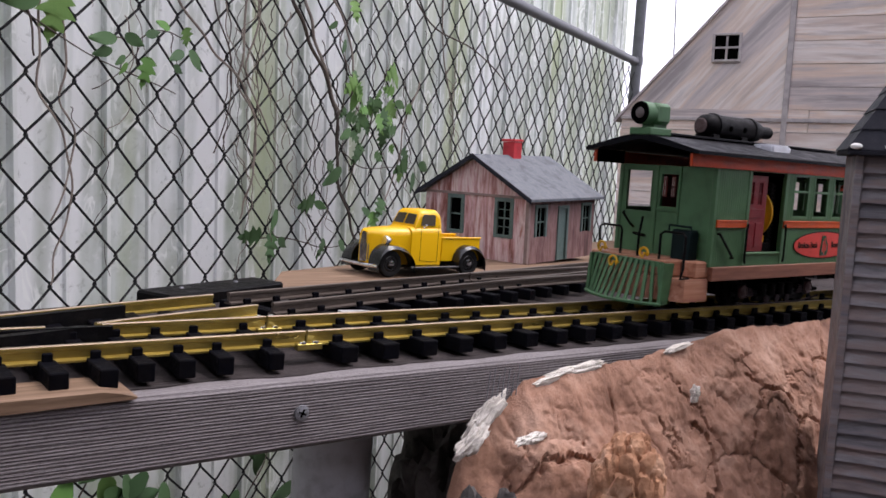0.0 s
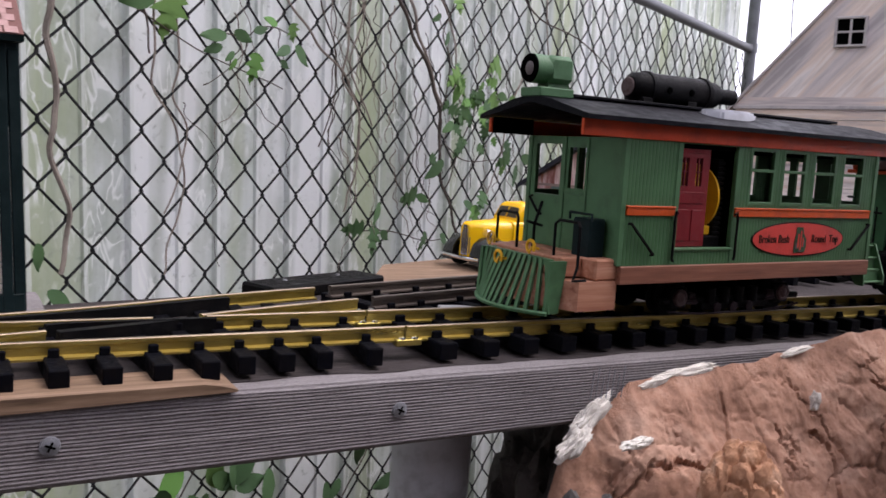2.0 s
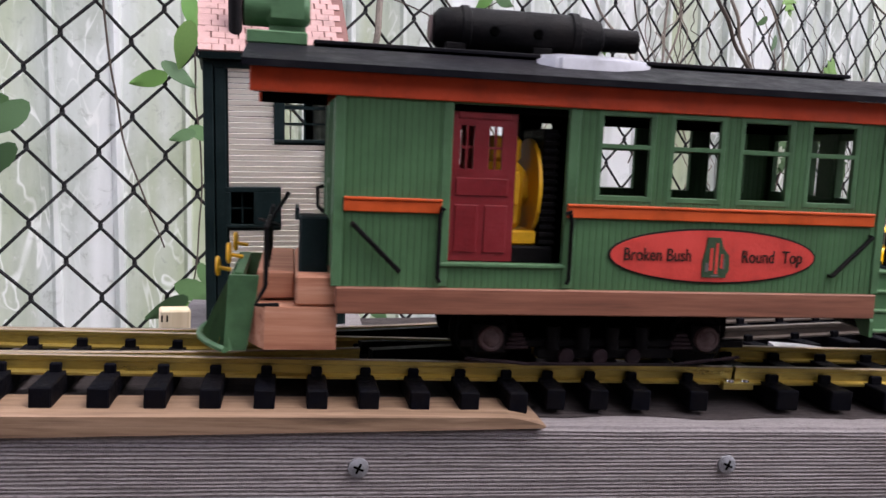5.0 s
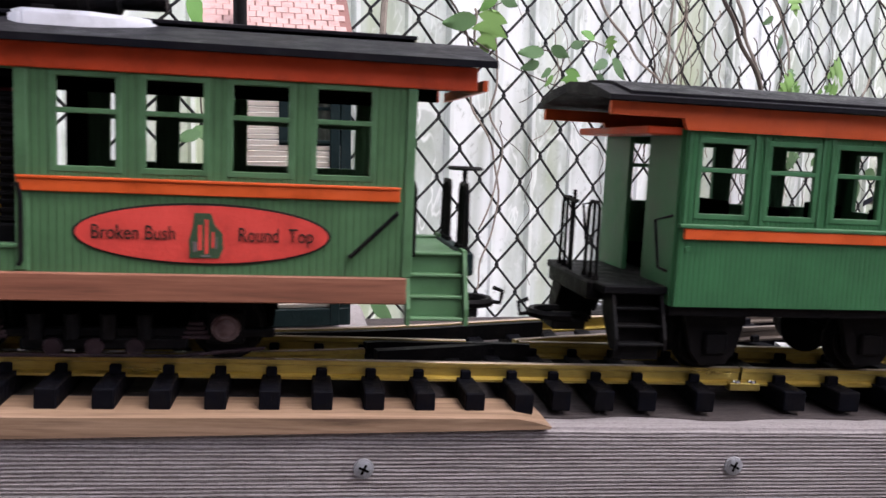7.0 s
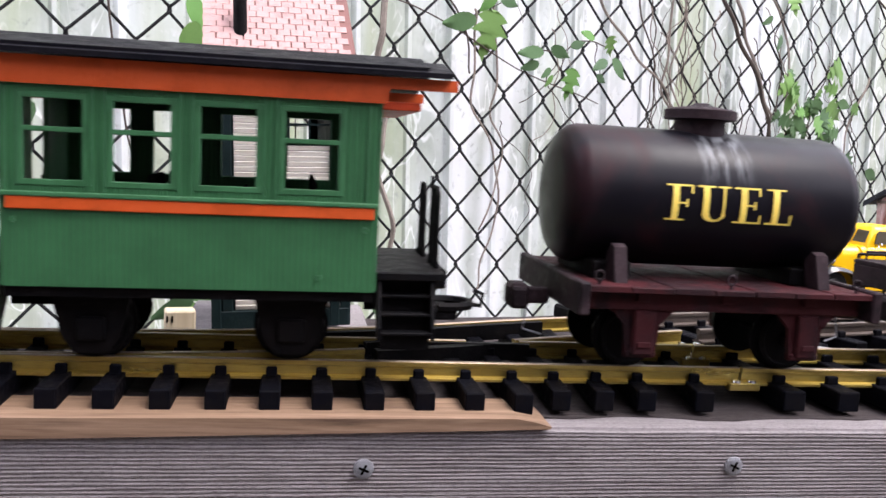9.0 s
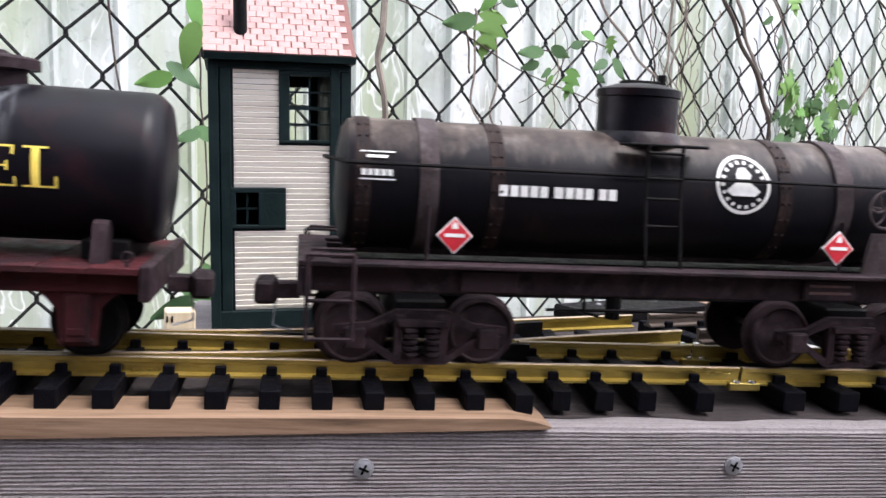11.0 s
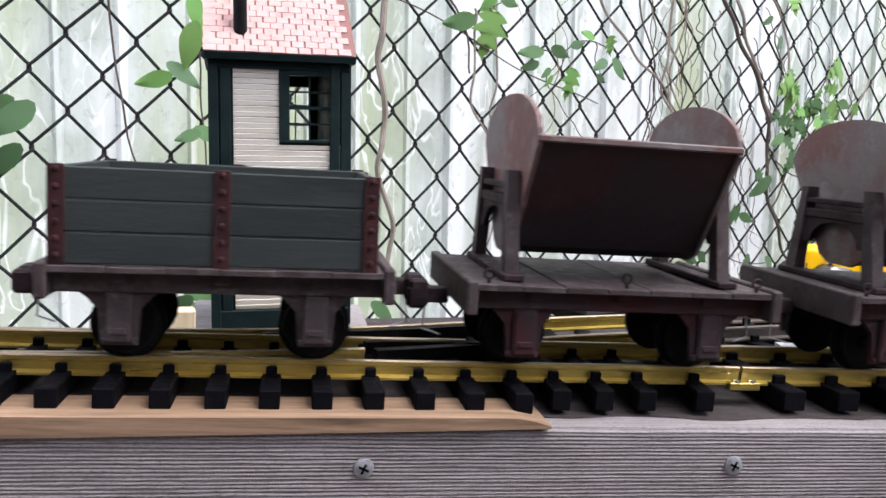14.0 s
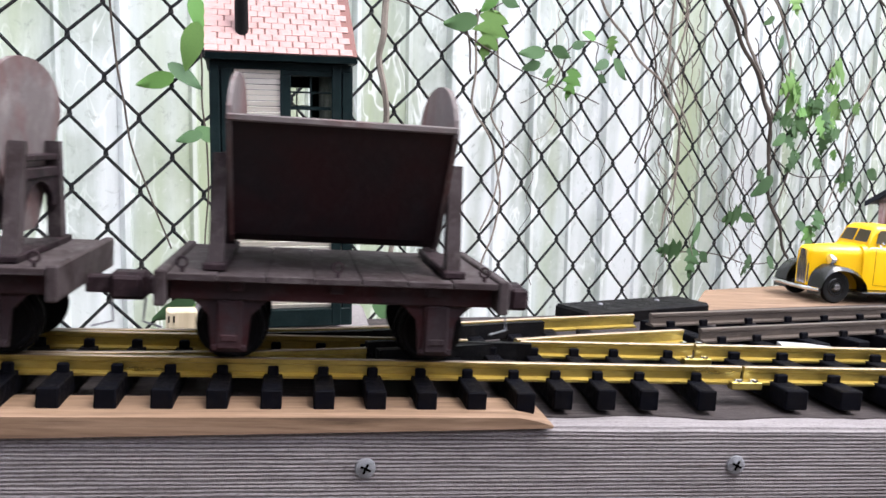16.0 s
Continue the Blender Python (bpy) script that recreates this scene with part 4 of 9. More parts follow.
vine("leafy green creeper shoots with broad leaves on the fence",
     [([(-0.02, 0.40), (0.0, 0.33), (0.003, 0.305), (-0.03, 0.288)], 0.0012, TWIG), ([(0.003, 0.305), (0.03, 0.318)], 0.0009, TWIG),
      ([(0.055, 0.258), (0.09, 0.262), (0.125, 0.262), (0.150, 0.280), (0.19, 0.283), (0.215, 0.275)], 0.0011, TWIG), ([(0.125, 0.262), (0.130, 0.23)], 0.0008, TWIG),
      ([(0.06, 0.19), (0.10, 0.215), (0.14, 0.265)], 0.0008, TWIG), ([(0.185, 0.282), (0.190, 0.255), (0.2, 0.235)], 0.0008, TWIG)],
     [(-0.046, 0.280, 0.050, 0, -78, 0), (0.0, 0.274, 0.060, 1, -6, 1), (0.026, 0.316, 0.034, 0, 80, 0), (-0.005, 0.312, 0.034, 1, -40, 0)]
     + [(0.069, 0.256, 0.038, 0, -85, 0), (0.074, 0.240, 0.030, 0, -70, 0), (0.112, 0.262, 0.036, 0, 75, 0), (0.148, 0.275, 0.028, 0, 110, 0), (0.130, 0.223, 0.042, 1, -8, 1), (0.095, 0.233, 0.022, 0, -50, 0)]
     + [(0.160, 0.288, 0.028, 1, -100, 0), (0.207, 0.282, 0.030, 1, 30, 1), (0.192, 0.254, 0.032, 0, -60, 0), (0.223, 0.253, 0.042, 0, 55, 0), (0.194, 0.235, 0.025, 0, 70, 0), (0.104, 0.224, 0.020, 1, -30, 0)])
vine("young green shoots climbing the fence beside the signal tower",
     [([(-0.36, 0.33), (-0.367, 0.24), (-0.36, 0.15), (-0.352, 0.05), (-0.36, -0.05)], 0.0012, TWIG)],
     [(-0.378, 0.217, 0.050, 1, -8, 0), (-0.372, 0.250, 0.040, 1, 15, 0), (-0.385, 0.184, 0.042, 0, 60, 0), (-0.408, 0.175, 0.038, 1, -70, 0), (-0.360, 0.123, 0.034, 0, 70, 0), (-0.376, 0.120, 0.028, 0, -70, 0)]
     + [(-0.364, -0.044, 0.050, 0, 70, 0), (-0.350, -0.027, 0.030, 0, 20, 0), (-0.385, -0.060, 0.048, 0, -60, 0), (-0.362, -0.075, 0.044, 1, 10, 0), (-0.165, -0.023, 0.034, 0, 10, 0), (-0.142, -0.075, 0.038, 0, 50, 0)]
     + lv([(-0.538, 0.128), (-0.556, 0.133), (-0.546, 0.088)], 0.05, 0, 0, 70))
vine("dense leafy creeper with a thick dark stem on the fence",
     [([(0.42, 0.43), (0.442, 0.378), (0.496, 0.314), (0.553, 0.247), (0.582, 0.175), (0.589, 0.098), (0.633, 0.021), (0.66, -0.027)], 0.0034, TWIG),
      ([(0.455, 0.43), (0.474, 0.382), (0.506, 0.323), (0.560, 0.241), (0.583, 0.205)], 0.0030, STEM), ([(0.61, 0.06), (0.66, 0.16), (0.70, 0.25), (0.73, 0.31)], 0.0014, TWIG), ([(0.36, -0.012), (0.46, -0.015), (0.56, -0.035), (0.63, -0.03)], 0.0012, TWIG),
      ([(0.41, 0.02), (0.43, -0.01), (0.46, -0.015)], 0.0009, TWIG), ([(0.60, 0.14), (0.67, 0.115), (0.77, 0.12), (0.85, 0.12)], 0.0012, TWIG), ([(0.583, 0.2), (0.60, 0.27), (0.575, 0.34), (0.60, 0.40)], 0.0014, TWIG)],
     [(0.598, 0.263, 0.048, 1, -50, 1), (0.622, 0.252, 0.044, 1, 50, 1), (0.612, 0.238, 0.040, 1, 0, 0), (0.660, 0.230, 0.044, 0, -30, 1), (0.739, 0.232, 0.050, 1, 60, 1), (0.715, 0.225, 0.040, 0, -40, 0), (0.634, 0.197, 0.046, 0, -20, 1), (0.691, 0.201, 0.044, 1, 40, 1)]
     + [(0.719, 0.301, 0.046, 1, -50, 1), (0.738, 0.292, 0.036, 1, 40, 0), (0.574, 0.331, 0.032, 0, -30, 0), (0.599, 0.397, 0.040, 1, 10, 1), (0.540, 0.360, 0.028, 0, -60, 0), (0.709, 0.174, 0.040, 0, 20, 1), (0.757, 0.245, 0.038, 0, 80, 0), (0.594, 0.175, 0.040, 0, -60, 0)]
     + [(0.565, 0.098, 0.058, 0, -55, 0), (0.781, 0.121, 0.046, 0, -60, 1), (0.836, 0.096, 0.044, 0, 0, 0), (0.859, 0.127, 0.046, 0, 70, 0), (0.805, 0.128, 0.036, 0, 30, 0), (0.498, 0.046, 0.050, 0, -75, 1), (0.529, 0.044, 0.034, 0, 70, 0), (0.413, 0.021, 0.042, 0, -20, 0)]
     + [(0.365, -0.008, 0.044, 0, -80, 1), (0.415, -0.027, 0.050, 0, -10, 1), (0.440, -0.020, 0.036, 0, 60, 0), (0.538, -0.033, 0.040, 0, -30, 1), (0.604, -0.031, 0.040, 0, 60, 0), (0.699, 0.011, 0.046, 1, 10, 1), (0.714, 0.041, 0.042, 0, -30, 1), (0.680, 0.030, 0.040, 0, 60, 0)]
     + lv([(0.67 + RL.gauss(0, 0.055), 0.235 + RL.gauss(0, 0.05)) for _ in range(20)], 0.032, 0, 1, 100)
     + lv([(0.69 + RL.gauss(0, 0.06), 0.22 + RL.gauss(0, 0.05)) for _ in range(9)], 0.030, 1, 1, 100))
vine("bare dry brown vine stems hanging on the fence",
     [([(-0.14, 0.42), (-0.148, 0.287), (-0.152, 0.221), (-0.139, 0.153), (-0.146, 0.095), (-0.121, 0.02), (-0.131, -0.05)], 0.0042, STEM),
      ([(0.17, 0.36), (0.214, 0.315), (0.275, 0.267), (0.339, 0.223), (0.368, 0.149), (0.359, 0.071), (0.34, 0.02)], 0.0020, STEM),
      ([(-0.02, 0.30), (-0.016, 0.255), (-0.014, 0.18), (0.024, 0.123), (0.035, 0.039), (0.02, -0.004), (0.01, -0.06)], 0.0016, STEM),
      ([(0.33, 0.42), (0.331, 0.308), (0.325, 0.229), (0.368, 0.172), (0.361, 0.099)], 0.0019, STEM),
      ([(-0.004, 0.36), (0.02, 0.243), (0.016, 0.17), (0.039, 0.119), (0.009, 0.02)], 0.0016, STEM),
      ([(0.30, 0.45), (0.36, 0.36), (0.34, 0.25), (0.40, 0.16)], 0.0018, STEM), ([(0.25, 0.44), (0.27, 0.33), (0.31, 0.24), (0.28, 0.12)], 0.0014, TWIG),
      ([(-0.46, 0.30), (-0.45, 0.2), (-0.43, 0.1), (-0.39, 0.0)], 0.0014, TWIG), ([(-0.3, 0.33), (-0.2, 0.30), (-0.1, 0.29), (0.05, 0.235), (0.2, 0.2)], 0.0011, TWIG),
      ([(0.75, 0.5), (0.9, 0.42), (1.1, 0.40), (1.3, 0.33)], 0.002, TWIG), ([(0.9, 0.55), (0.95, 0.35), (1.02, 0.2)], 0.0018, STEM), ([(-0.15, 0.36), (-0.05, 0.3), (-0.02, 0.22)], 0.0016, TWIG),
      ([(0.5, 0.5), (0.53, 0.42), (0.6, 0.35), (0.62, 0.25), (0.66, 0.2)], 0.0022, STEM), ([(0.85, 0.3), (0.8, 0.2), (0.78, 0.1), (0.7, 0.0)], 0.0018, STEM)], [])
vine("low green weeds growing through the foot of the fence",
     [([(0.0, -0.6), (0.04, -0.4), (0.1, -0.3)], 0.0015, TWIG), ([(0.3, -0.6), (0.4, -0.45), (0.45, -0.38)], 0.0015, TWIG)],
     lv([(0.08 + RL.gauss(0, 0.09), -0.36 + RL.gauss(0, 0.035)) for _ in range(13)], 0.062, 0, 0, 90) + lv([(0.40 + RL.gauss(0, 0.06), -0.42 + RL.gauss(0, 0.04)) for _ in range(7)], 0.055, 0, 0, 90)
     + lv([(0.03, -0.345), (0.1, -0.35)], 0.075, 1, 0, 60))


RT = random.Random(23)
twigs = []
for _ in range(48):
    s0 = RT.choice((RT.gauss(0.33, 0.06), RT.gauss(0.60, 0.12), RT.uniform(-0.1, 1.1)))
    z0 = RT.uniform(0.12, 0.44)
    pts = [(s0, z0)]
    for k in range(RT.randrange(4, 8)):
        pts.append((pts[-1][0] + RT.gauss(0.008, 0.016), pts[-1][1] - RT.uniform(0.018, 0.05)))
    twigs.append((pts, RT.uniform(0.0005, 0.0011), RT.choice((STEM, STEM, TWIG))))
vine("tangle of thin dry brown twigs caught in the fence", twigs, [])


# ---- signal tower ----
def tower():
    t = thing("signal_tower", "narrow cream clapboard signal tower with dark green trim and pink roof", "model building", Matrix.Translation((-0.2665, 0.152, -0.001)) @ LEAN @ pose(0, 0, 0, 0, 0, 5))
    W, D, H = 0.0865, 0.080, 0.168
    x0, x1 = -0.0105, -0.0105 + W
    bm = B()
    wins = [(0.0380, 0.0635, 0.1205, 0.1605), (0.0045, 0.0185, 0.0665, 0.0870)]
    def put(a, b, c, d):
        box(bm, a, b, 0.002, 0.006, c, d)
    holed(bm, x0 + 0.002, x1 - 0.002, 0.0, H, wins, put)
    def put2(a, b, c, d):
        box(bm, a, b, D - 0.006, D - 0.002, c, d)
    holed(bm, x0 + 0.002, x1 - 0.002, 0.0, H, [(0.03, 0.058, 0.105, 0.158)], put2)
    box(bm, x0 + 0.001, x0 + 0.004, 0.002, D - 0.002, 0, H)
    box(bm, x1 - 0.004, x1 - 0.001, 0.002, D - 0.002, 0, H)
    box(bm, x0 + 0.004, x1 - 0.004, 0.006, D - 0.006, 0.096, 0.099)
    part("wall", bm, DK_GREEN, t)
    # cream boards, one by one
    z, k, jit = 0.012, 0, random.Random(4)
    xl, xr = 0.0035, 0.0735
    while z < 0.1625:
        h = 0.0031
        spans = [(xl, xr)]
        for a, b, c, d in wins:
            a, b, c, d = a - (0.0065 if d > 0.1 else 0.004), b + (0.006 if d > 0.1 else 0.0170), c - 0.002, d + 0.003
            if z + h > c and z < d:
                ns = []
                for p, q in spans:
                    if p < a:
                        ns.append((p, min(q, a)))
                    if q > b:
                        ns.append((max(p, b), q))
                spans = ns
        for p, q in spans:
            if q - p > 0.004:
                bm = B()
                lean_ = jit.uniform(-0.00025, 0.00025)
                v = [bm.verts.new(c) for c in ((p, 0.0012, z), (q, 0.0012, z + lean_), (q, 0.0002, z + h - 0.0004 + lean_), (p, 0.0002, z + h - 0.0004), (p, 0.0022, z), (q, 0.0022, z + lean_), (q, 0.0022, z + h + lean_), (p, 0.0022, z + h))]
                for f in ((0, 1, 2, 3), (7, 6, 5, 4), (3, 2, 6, 7), (4, 5, 1, 0), (0, 3, 7, 4), (1, 5, 6, 2)):
                    bm.faces.new([v[n] for n in f])
                part("clapboard", bm, CREAM, t)
        z += h + 0.0003
        k += 1
    for a, b in ((x0 - 0.001, x0 + 0.0125), (x1 - 0.0125, x1 + 0.001)):
        bm = B()
        box(bm, a, a + (b - a) * 0.45, -0.002, D + 0.002, 0, H, 0.0005)
        box(bm, a + (b - a) * 0.5, b, -0.001, 0.004, 0, H, 0.0005)
        part("corner_post", bm, DK_GREEN, t)
    bm = B()
    box(bm, x0, x1, -0.0015, 0.003, 0.0, 0.0115, 0.0005)
    part("base_board", bm, DK_GREEN, t)
    bm = B()
    box(bm, x0, x1, -0.0015, 0.003, 0.1635, H, 0.0005)
    part("frieze", bm, DK_GREEN, t)
    for a, b, c, d in wins:
        bm = B()
        le, ri = (0.0065, 0.006) if d > 0.1 else (0.004, 0.0170)
        for q in ((a - le, a, c, d), (b, b + ri, c, d), (a - le, b + ri, d, d + 0.003), (a - le, b + ri, c - 0.002, c)):
            box(bm, q[0], q[1], -0.001, 0.003, q[2], q[3], 0.0003)
        w = part("window", bm, DK_GREEN, t)
        bm = B()
        n = 4 if d - c > 0.03 else 2
        for i in range(1, n):
            box(bm, a, b, 0.0022, 0.0032, c + (d - c) * i / n - 0.0006, c + (d - c) * i / n + 0.0006)
        xx = (a + b) / 2
        box(bm, xx - 0.0006, xx + 0.0006, 0.0022, 0.0032, c, d)
        if n == 4:
            box(bm, a, b, 0.0012, 0.0030, (c + d) / 2 - 0.0011, (c + d) / 2 + 0.0011)
        part("muntin", bm, DK_GREEN, w)
    bm = B()
    for zz in (0.118, 0.131, 0.145):
        box(bm, 0.03, 0.058, D - 0.0055, D - 0.0045, zz - 0.0005, zz + 0.0005)
    for xx in (0.039, 0.048):
        box(bm, xx - 0.0005, xx + 0.0005, D - 0.0055, D - 0.0045, 0.105, 0.158)
    part("muntin", bm, WHITE, t)
    bm = B()
    prism(bm, [(-0.0075, H + 0.0005), (-0.0085, H + 0.004), (D * 0.5, H + 0.052), (D + 0.0085, H + 0.004), (D + 0.0075, H + 0.0005)], "x", x0 - 0.003, x1 + 0.003)
    roof = part("roof", bm, DK_GREEN, t)
    # staggered shingles on the near slope
    rise, run = 0.048, D * 0.5 + 0.0085
    ang = math.atan2(rise, run)
    L = math.hypot(rise, run)
    row_h = 0.0058
    sh = []
    for vi in range(2):
        bm = B()
        box(bm, 0.0002, 0.0078 - 0.0006 * vi, 0, row_h - 0.0003, 0, 0.0009 - 0.0002 * vi)
        me = bpy.data.meshes.new("shingle")
        bmesh.ops.recalc_face_normals(bm, faces=bm.faces[:])
        bm.to_mesh(me)
        bm.free()
        me.materials.append(PINK_SHINGLE)
        sh.append(me)
    bm = B()
    box(bm, x0 - 0.0028, x1 + 0.0028, 0, L, -0.0004, 0.0002)
    und = part("underlay", bm, SHINGLE_GAP, roof, "reddish felt between the shingles")
    und.matrix_local = pose(0, -0.0085, H + 0.0046, 0, 0, 0) @ Matrix.Rotation(ang, 4, "X")
    rows = int(L / row_h)
    for r in range(rows):
        x = x0 - 0.0035 - (0.004 if r % 2 else 0.0)
        while x < x1 - 0.004:
            if x >= x0 - 0.0078:
                o = new("shingle", sh[RL.randrange(2)])
                o.parent = roof
                o.matrix_local = pose(max(x, x0 - 0.0038), -0.0085, H + 0.0046, 0, 0, 0) @ Matrix.Rotation(ang, 4, "X") @ pose(0, r * row_h, RL.uniform(0, 0.0002), 1.0, 0, RL.uniform(-0.4, 0.4))
            x += 0.0082
    bm = B()
    lathe(bm, (0.0085, 0.006, H + 0.012), (0, 0, 1), [(0, 0.0), (0, 0.0042), (0.030, 0.0042), (0.031, 0.0052), (0.036, 0.0052), (0.036, 0.003), (0.03, 0)], 16)
    part("stovepipe", bm, BLACK, t, smooth=True)


tower()
bm = B()
box(bm, -0.30, -0.175, 0.10, 0.26, -0.038, -0.003, 0.002)
tagged(finish("tower_board", bm, GREY_WOOD), "grey timber board under the signal tower", "timber board")
blk = thing("wooden_block", "small pale wooden block with a dark mark", "wooden block", pose(-0.296, 0.135, 0.0, 0, 0, 12))
bm = B()
box(bm, -0.008, 0.01, 0, 0.014, -0.0185, 0.013, 0.001)
part("block", bm, BLOCK_WOOD, blk)
bm = B()
box(bm, -0.0075, -0.0065, -0.0006, 0.0, 0.006, 0.010)
box(bm, -0.0045, -0.0035, -0.0006, 0.0, 0.006, 0.010)
part("mark", bm, INSIDE, blk)
bm = B()
box(bm, -0.34, -0.27, 0.118, 0.16, -0.038, -0.0185, 0.002)
tagged(finish("block_board", bm, GREY_WOOD), "grey timber offcut beside the track board", "timber board")


# ---- shed ----
def shed():
    t = thing("pink_shed", "weathered pink and brown model shed with a slate-grey roof", "model building", Matrix.Translation((0.62, 0.47, -0.0085)) @ LEAN @ pose(0, 0, 0, 0, 0, 14))
    LX, WY, H, R = 0.20, 0.198, 0.100, 0.056
    th = 0.003
    gw = [(0.031, 0.056, 0.040, 0.092), (0.124, 0.147, 0.040, 0.092)]
    bm = B()
    holed(bm, 0, WY, 0, H, gw, lambda a, b, c, d: box(bm, 0, th, a, b, c, d))
    prism(bm, [(0, H), (WY, H), (WY / 2, H + R)], "x", 0, th)
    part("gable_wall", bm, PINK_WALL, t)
    bm = B()
    sw_ = [(0.022, 0.048, 0.040, 0.085), (0.088, 0.112, 0.0, 0.082), (0.16, 0.185, 0.042, 0.085)]
    holed(bm, th, LX, 0, H, sw_, lambda a, b, c, d: box(bm, a, b, 0, th, c, d))
    box(bm, LX - th, LX, th, WY, 0, H)
    box(bm, th, LX - th, WY - th, WY, 0, H)
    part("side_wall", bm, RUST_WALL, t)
    for a, b, c, d in gw:
        bm = B()
        for q in ((a - 0.005, a + 0.001, c - 0.004, d + 0.005), (b - 0.001, b + 0.005, c - 0.004, d + 0.005), (a, b, d - 0.001, d + 0.005), (a, b, c - 0.004, c + 0.001)):
            box(bm, -0.002, 0.002, q[0], q[1], q[2], q[3], 0.0004)
        w = part("window", bm, SHED_TRIM, t)
        bm = B()
        box(bm, 0.0005, 0.002, a, b, (c + d) / 2 - 0.0012, (c + d) / 2 + 0.0012)
        if a < 0.1:
            box(bm, 0.0005, 0.002, (a + b) / 2 - 0.0008, (a + b) / 2 + 0.0008, c, d)
            for k in (0.25, 0.75):
                box(bm, 0.0005, 0.002, a, b, c + (d - c) * k - 0.0006, c + (d - c) * k + 0.0006)
        part("muntin", bm, SHED_TRIM, w)
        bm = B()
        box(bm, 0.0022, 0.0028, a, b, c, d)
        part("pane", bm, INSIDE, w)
    for a, b, c, d in sw_:
        bm = B()
        for q in ((a - 0.004, a + 0.001, c, d + 0.004), (b - 0.001, b + 0.004, c, d + 0.004), (a, b, d - 0.001, d + 0.004)):
            box(bm, q[0], q[1], -0.002, 0.002, q[2], q[3], 0.0004)
        w = part("door" if c == 0 else "window", bm, SHED_TRIM, t)
        bm = B()
        box(bm, a, b, 0.0012, 0.0022, c, d)
        part("leaf_panel" if c == 0 else "pane", bm, SHED_TRIM if c == 0 else INSIDE, w)
        if c > 0:
            bm = B()
            box(bm, a, b, 0.0003, 0.0012, (c + d) / 2 - 0.001, (c + d) / 2 + 0.001)
            box(bm, (a + b) / 2 - 0.0006, (a + b) / 2 + 0.0006, 0.0003, 0.0012, c, d)
            part("muntin", bm, SHED_TRIM, w)
    bm = B()
    box(bm, -0.002, 0.004, -0.002, 0.004, 0, H, 0.0005)
    part("corner_post", bm, SHED_POST, t)
    bm = B()
    box(bm, -0.0018, 0.001, 0.004, WY, H - 0.003, H + 0.001, 0.0004)
    part("band", bm, SHED_POST, t)
    ov, tk = 0.012, 0.004
    sl = R / (WY / 2)
    for sgn in (0, 1):
        bm = B()
        y0, y1 = (-ov, WY / 2) if sgn == 0 else (WY + ov, WY / 2)
        z0, z1 = H - ov * sl, H + R
        prism(bm, [(y0, z0 + 0.001), (y1, z1 + 0.001), (y1, z1 + tk + 0.001), (y0, z0 + tk + 0.001)], "x", -0.012, LX + 0.010)
        part("roof", bm, SLATE, t)
        bm = B()
        prism(bm, [(y0, z0 - 0.0015), (y1, z1 - 0.0015), (y1, z1 + tk + 0.0016), (y0, z0 + tk + 0.0016)], "x", -0.0142, -0.0121)
        part("bargeboard", bm, TAR, t, "dark roof edge board")
    bm = B()
    box(bm, 0.085, 0.108, WY / 2 - 0.010, WY / 2 + 0.012, H + R - 0.004, H + R + 0.026, 0.0008)
    ch = part("chimney", bm, CHIMNEY, t)
    bm = B()
    box(bm, 0.083, 0.110, WY / 2 - 0.012, WY / 2 + 0.014, H + R + 0.0265, H + R + 0.0305, 0.0008)
    part("chimney_cap", bm, CHIMNEY, ch)


shed()


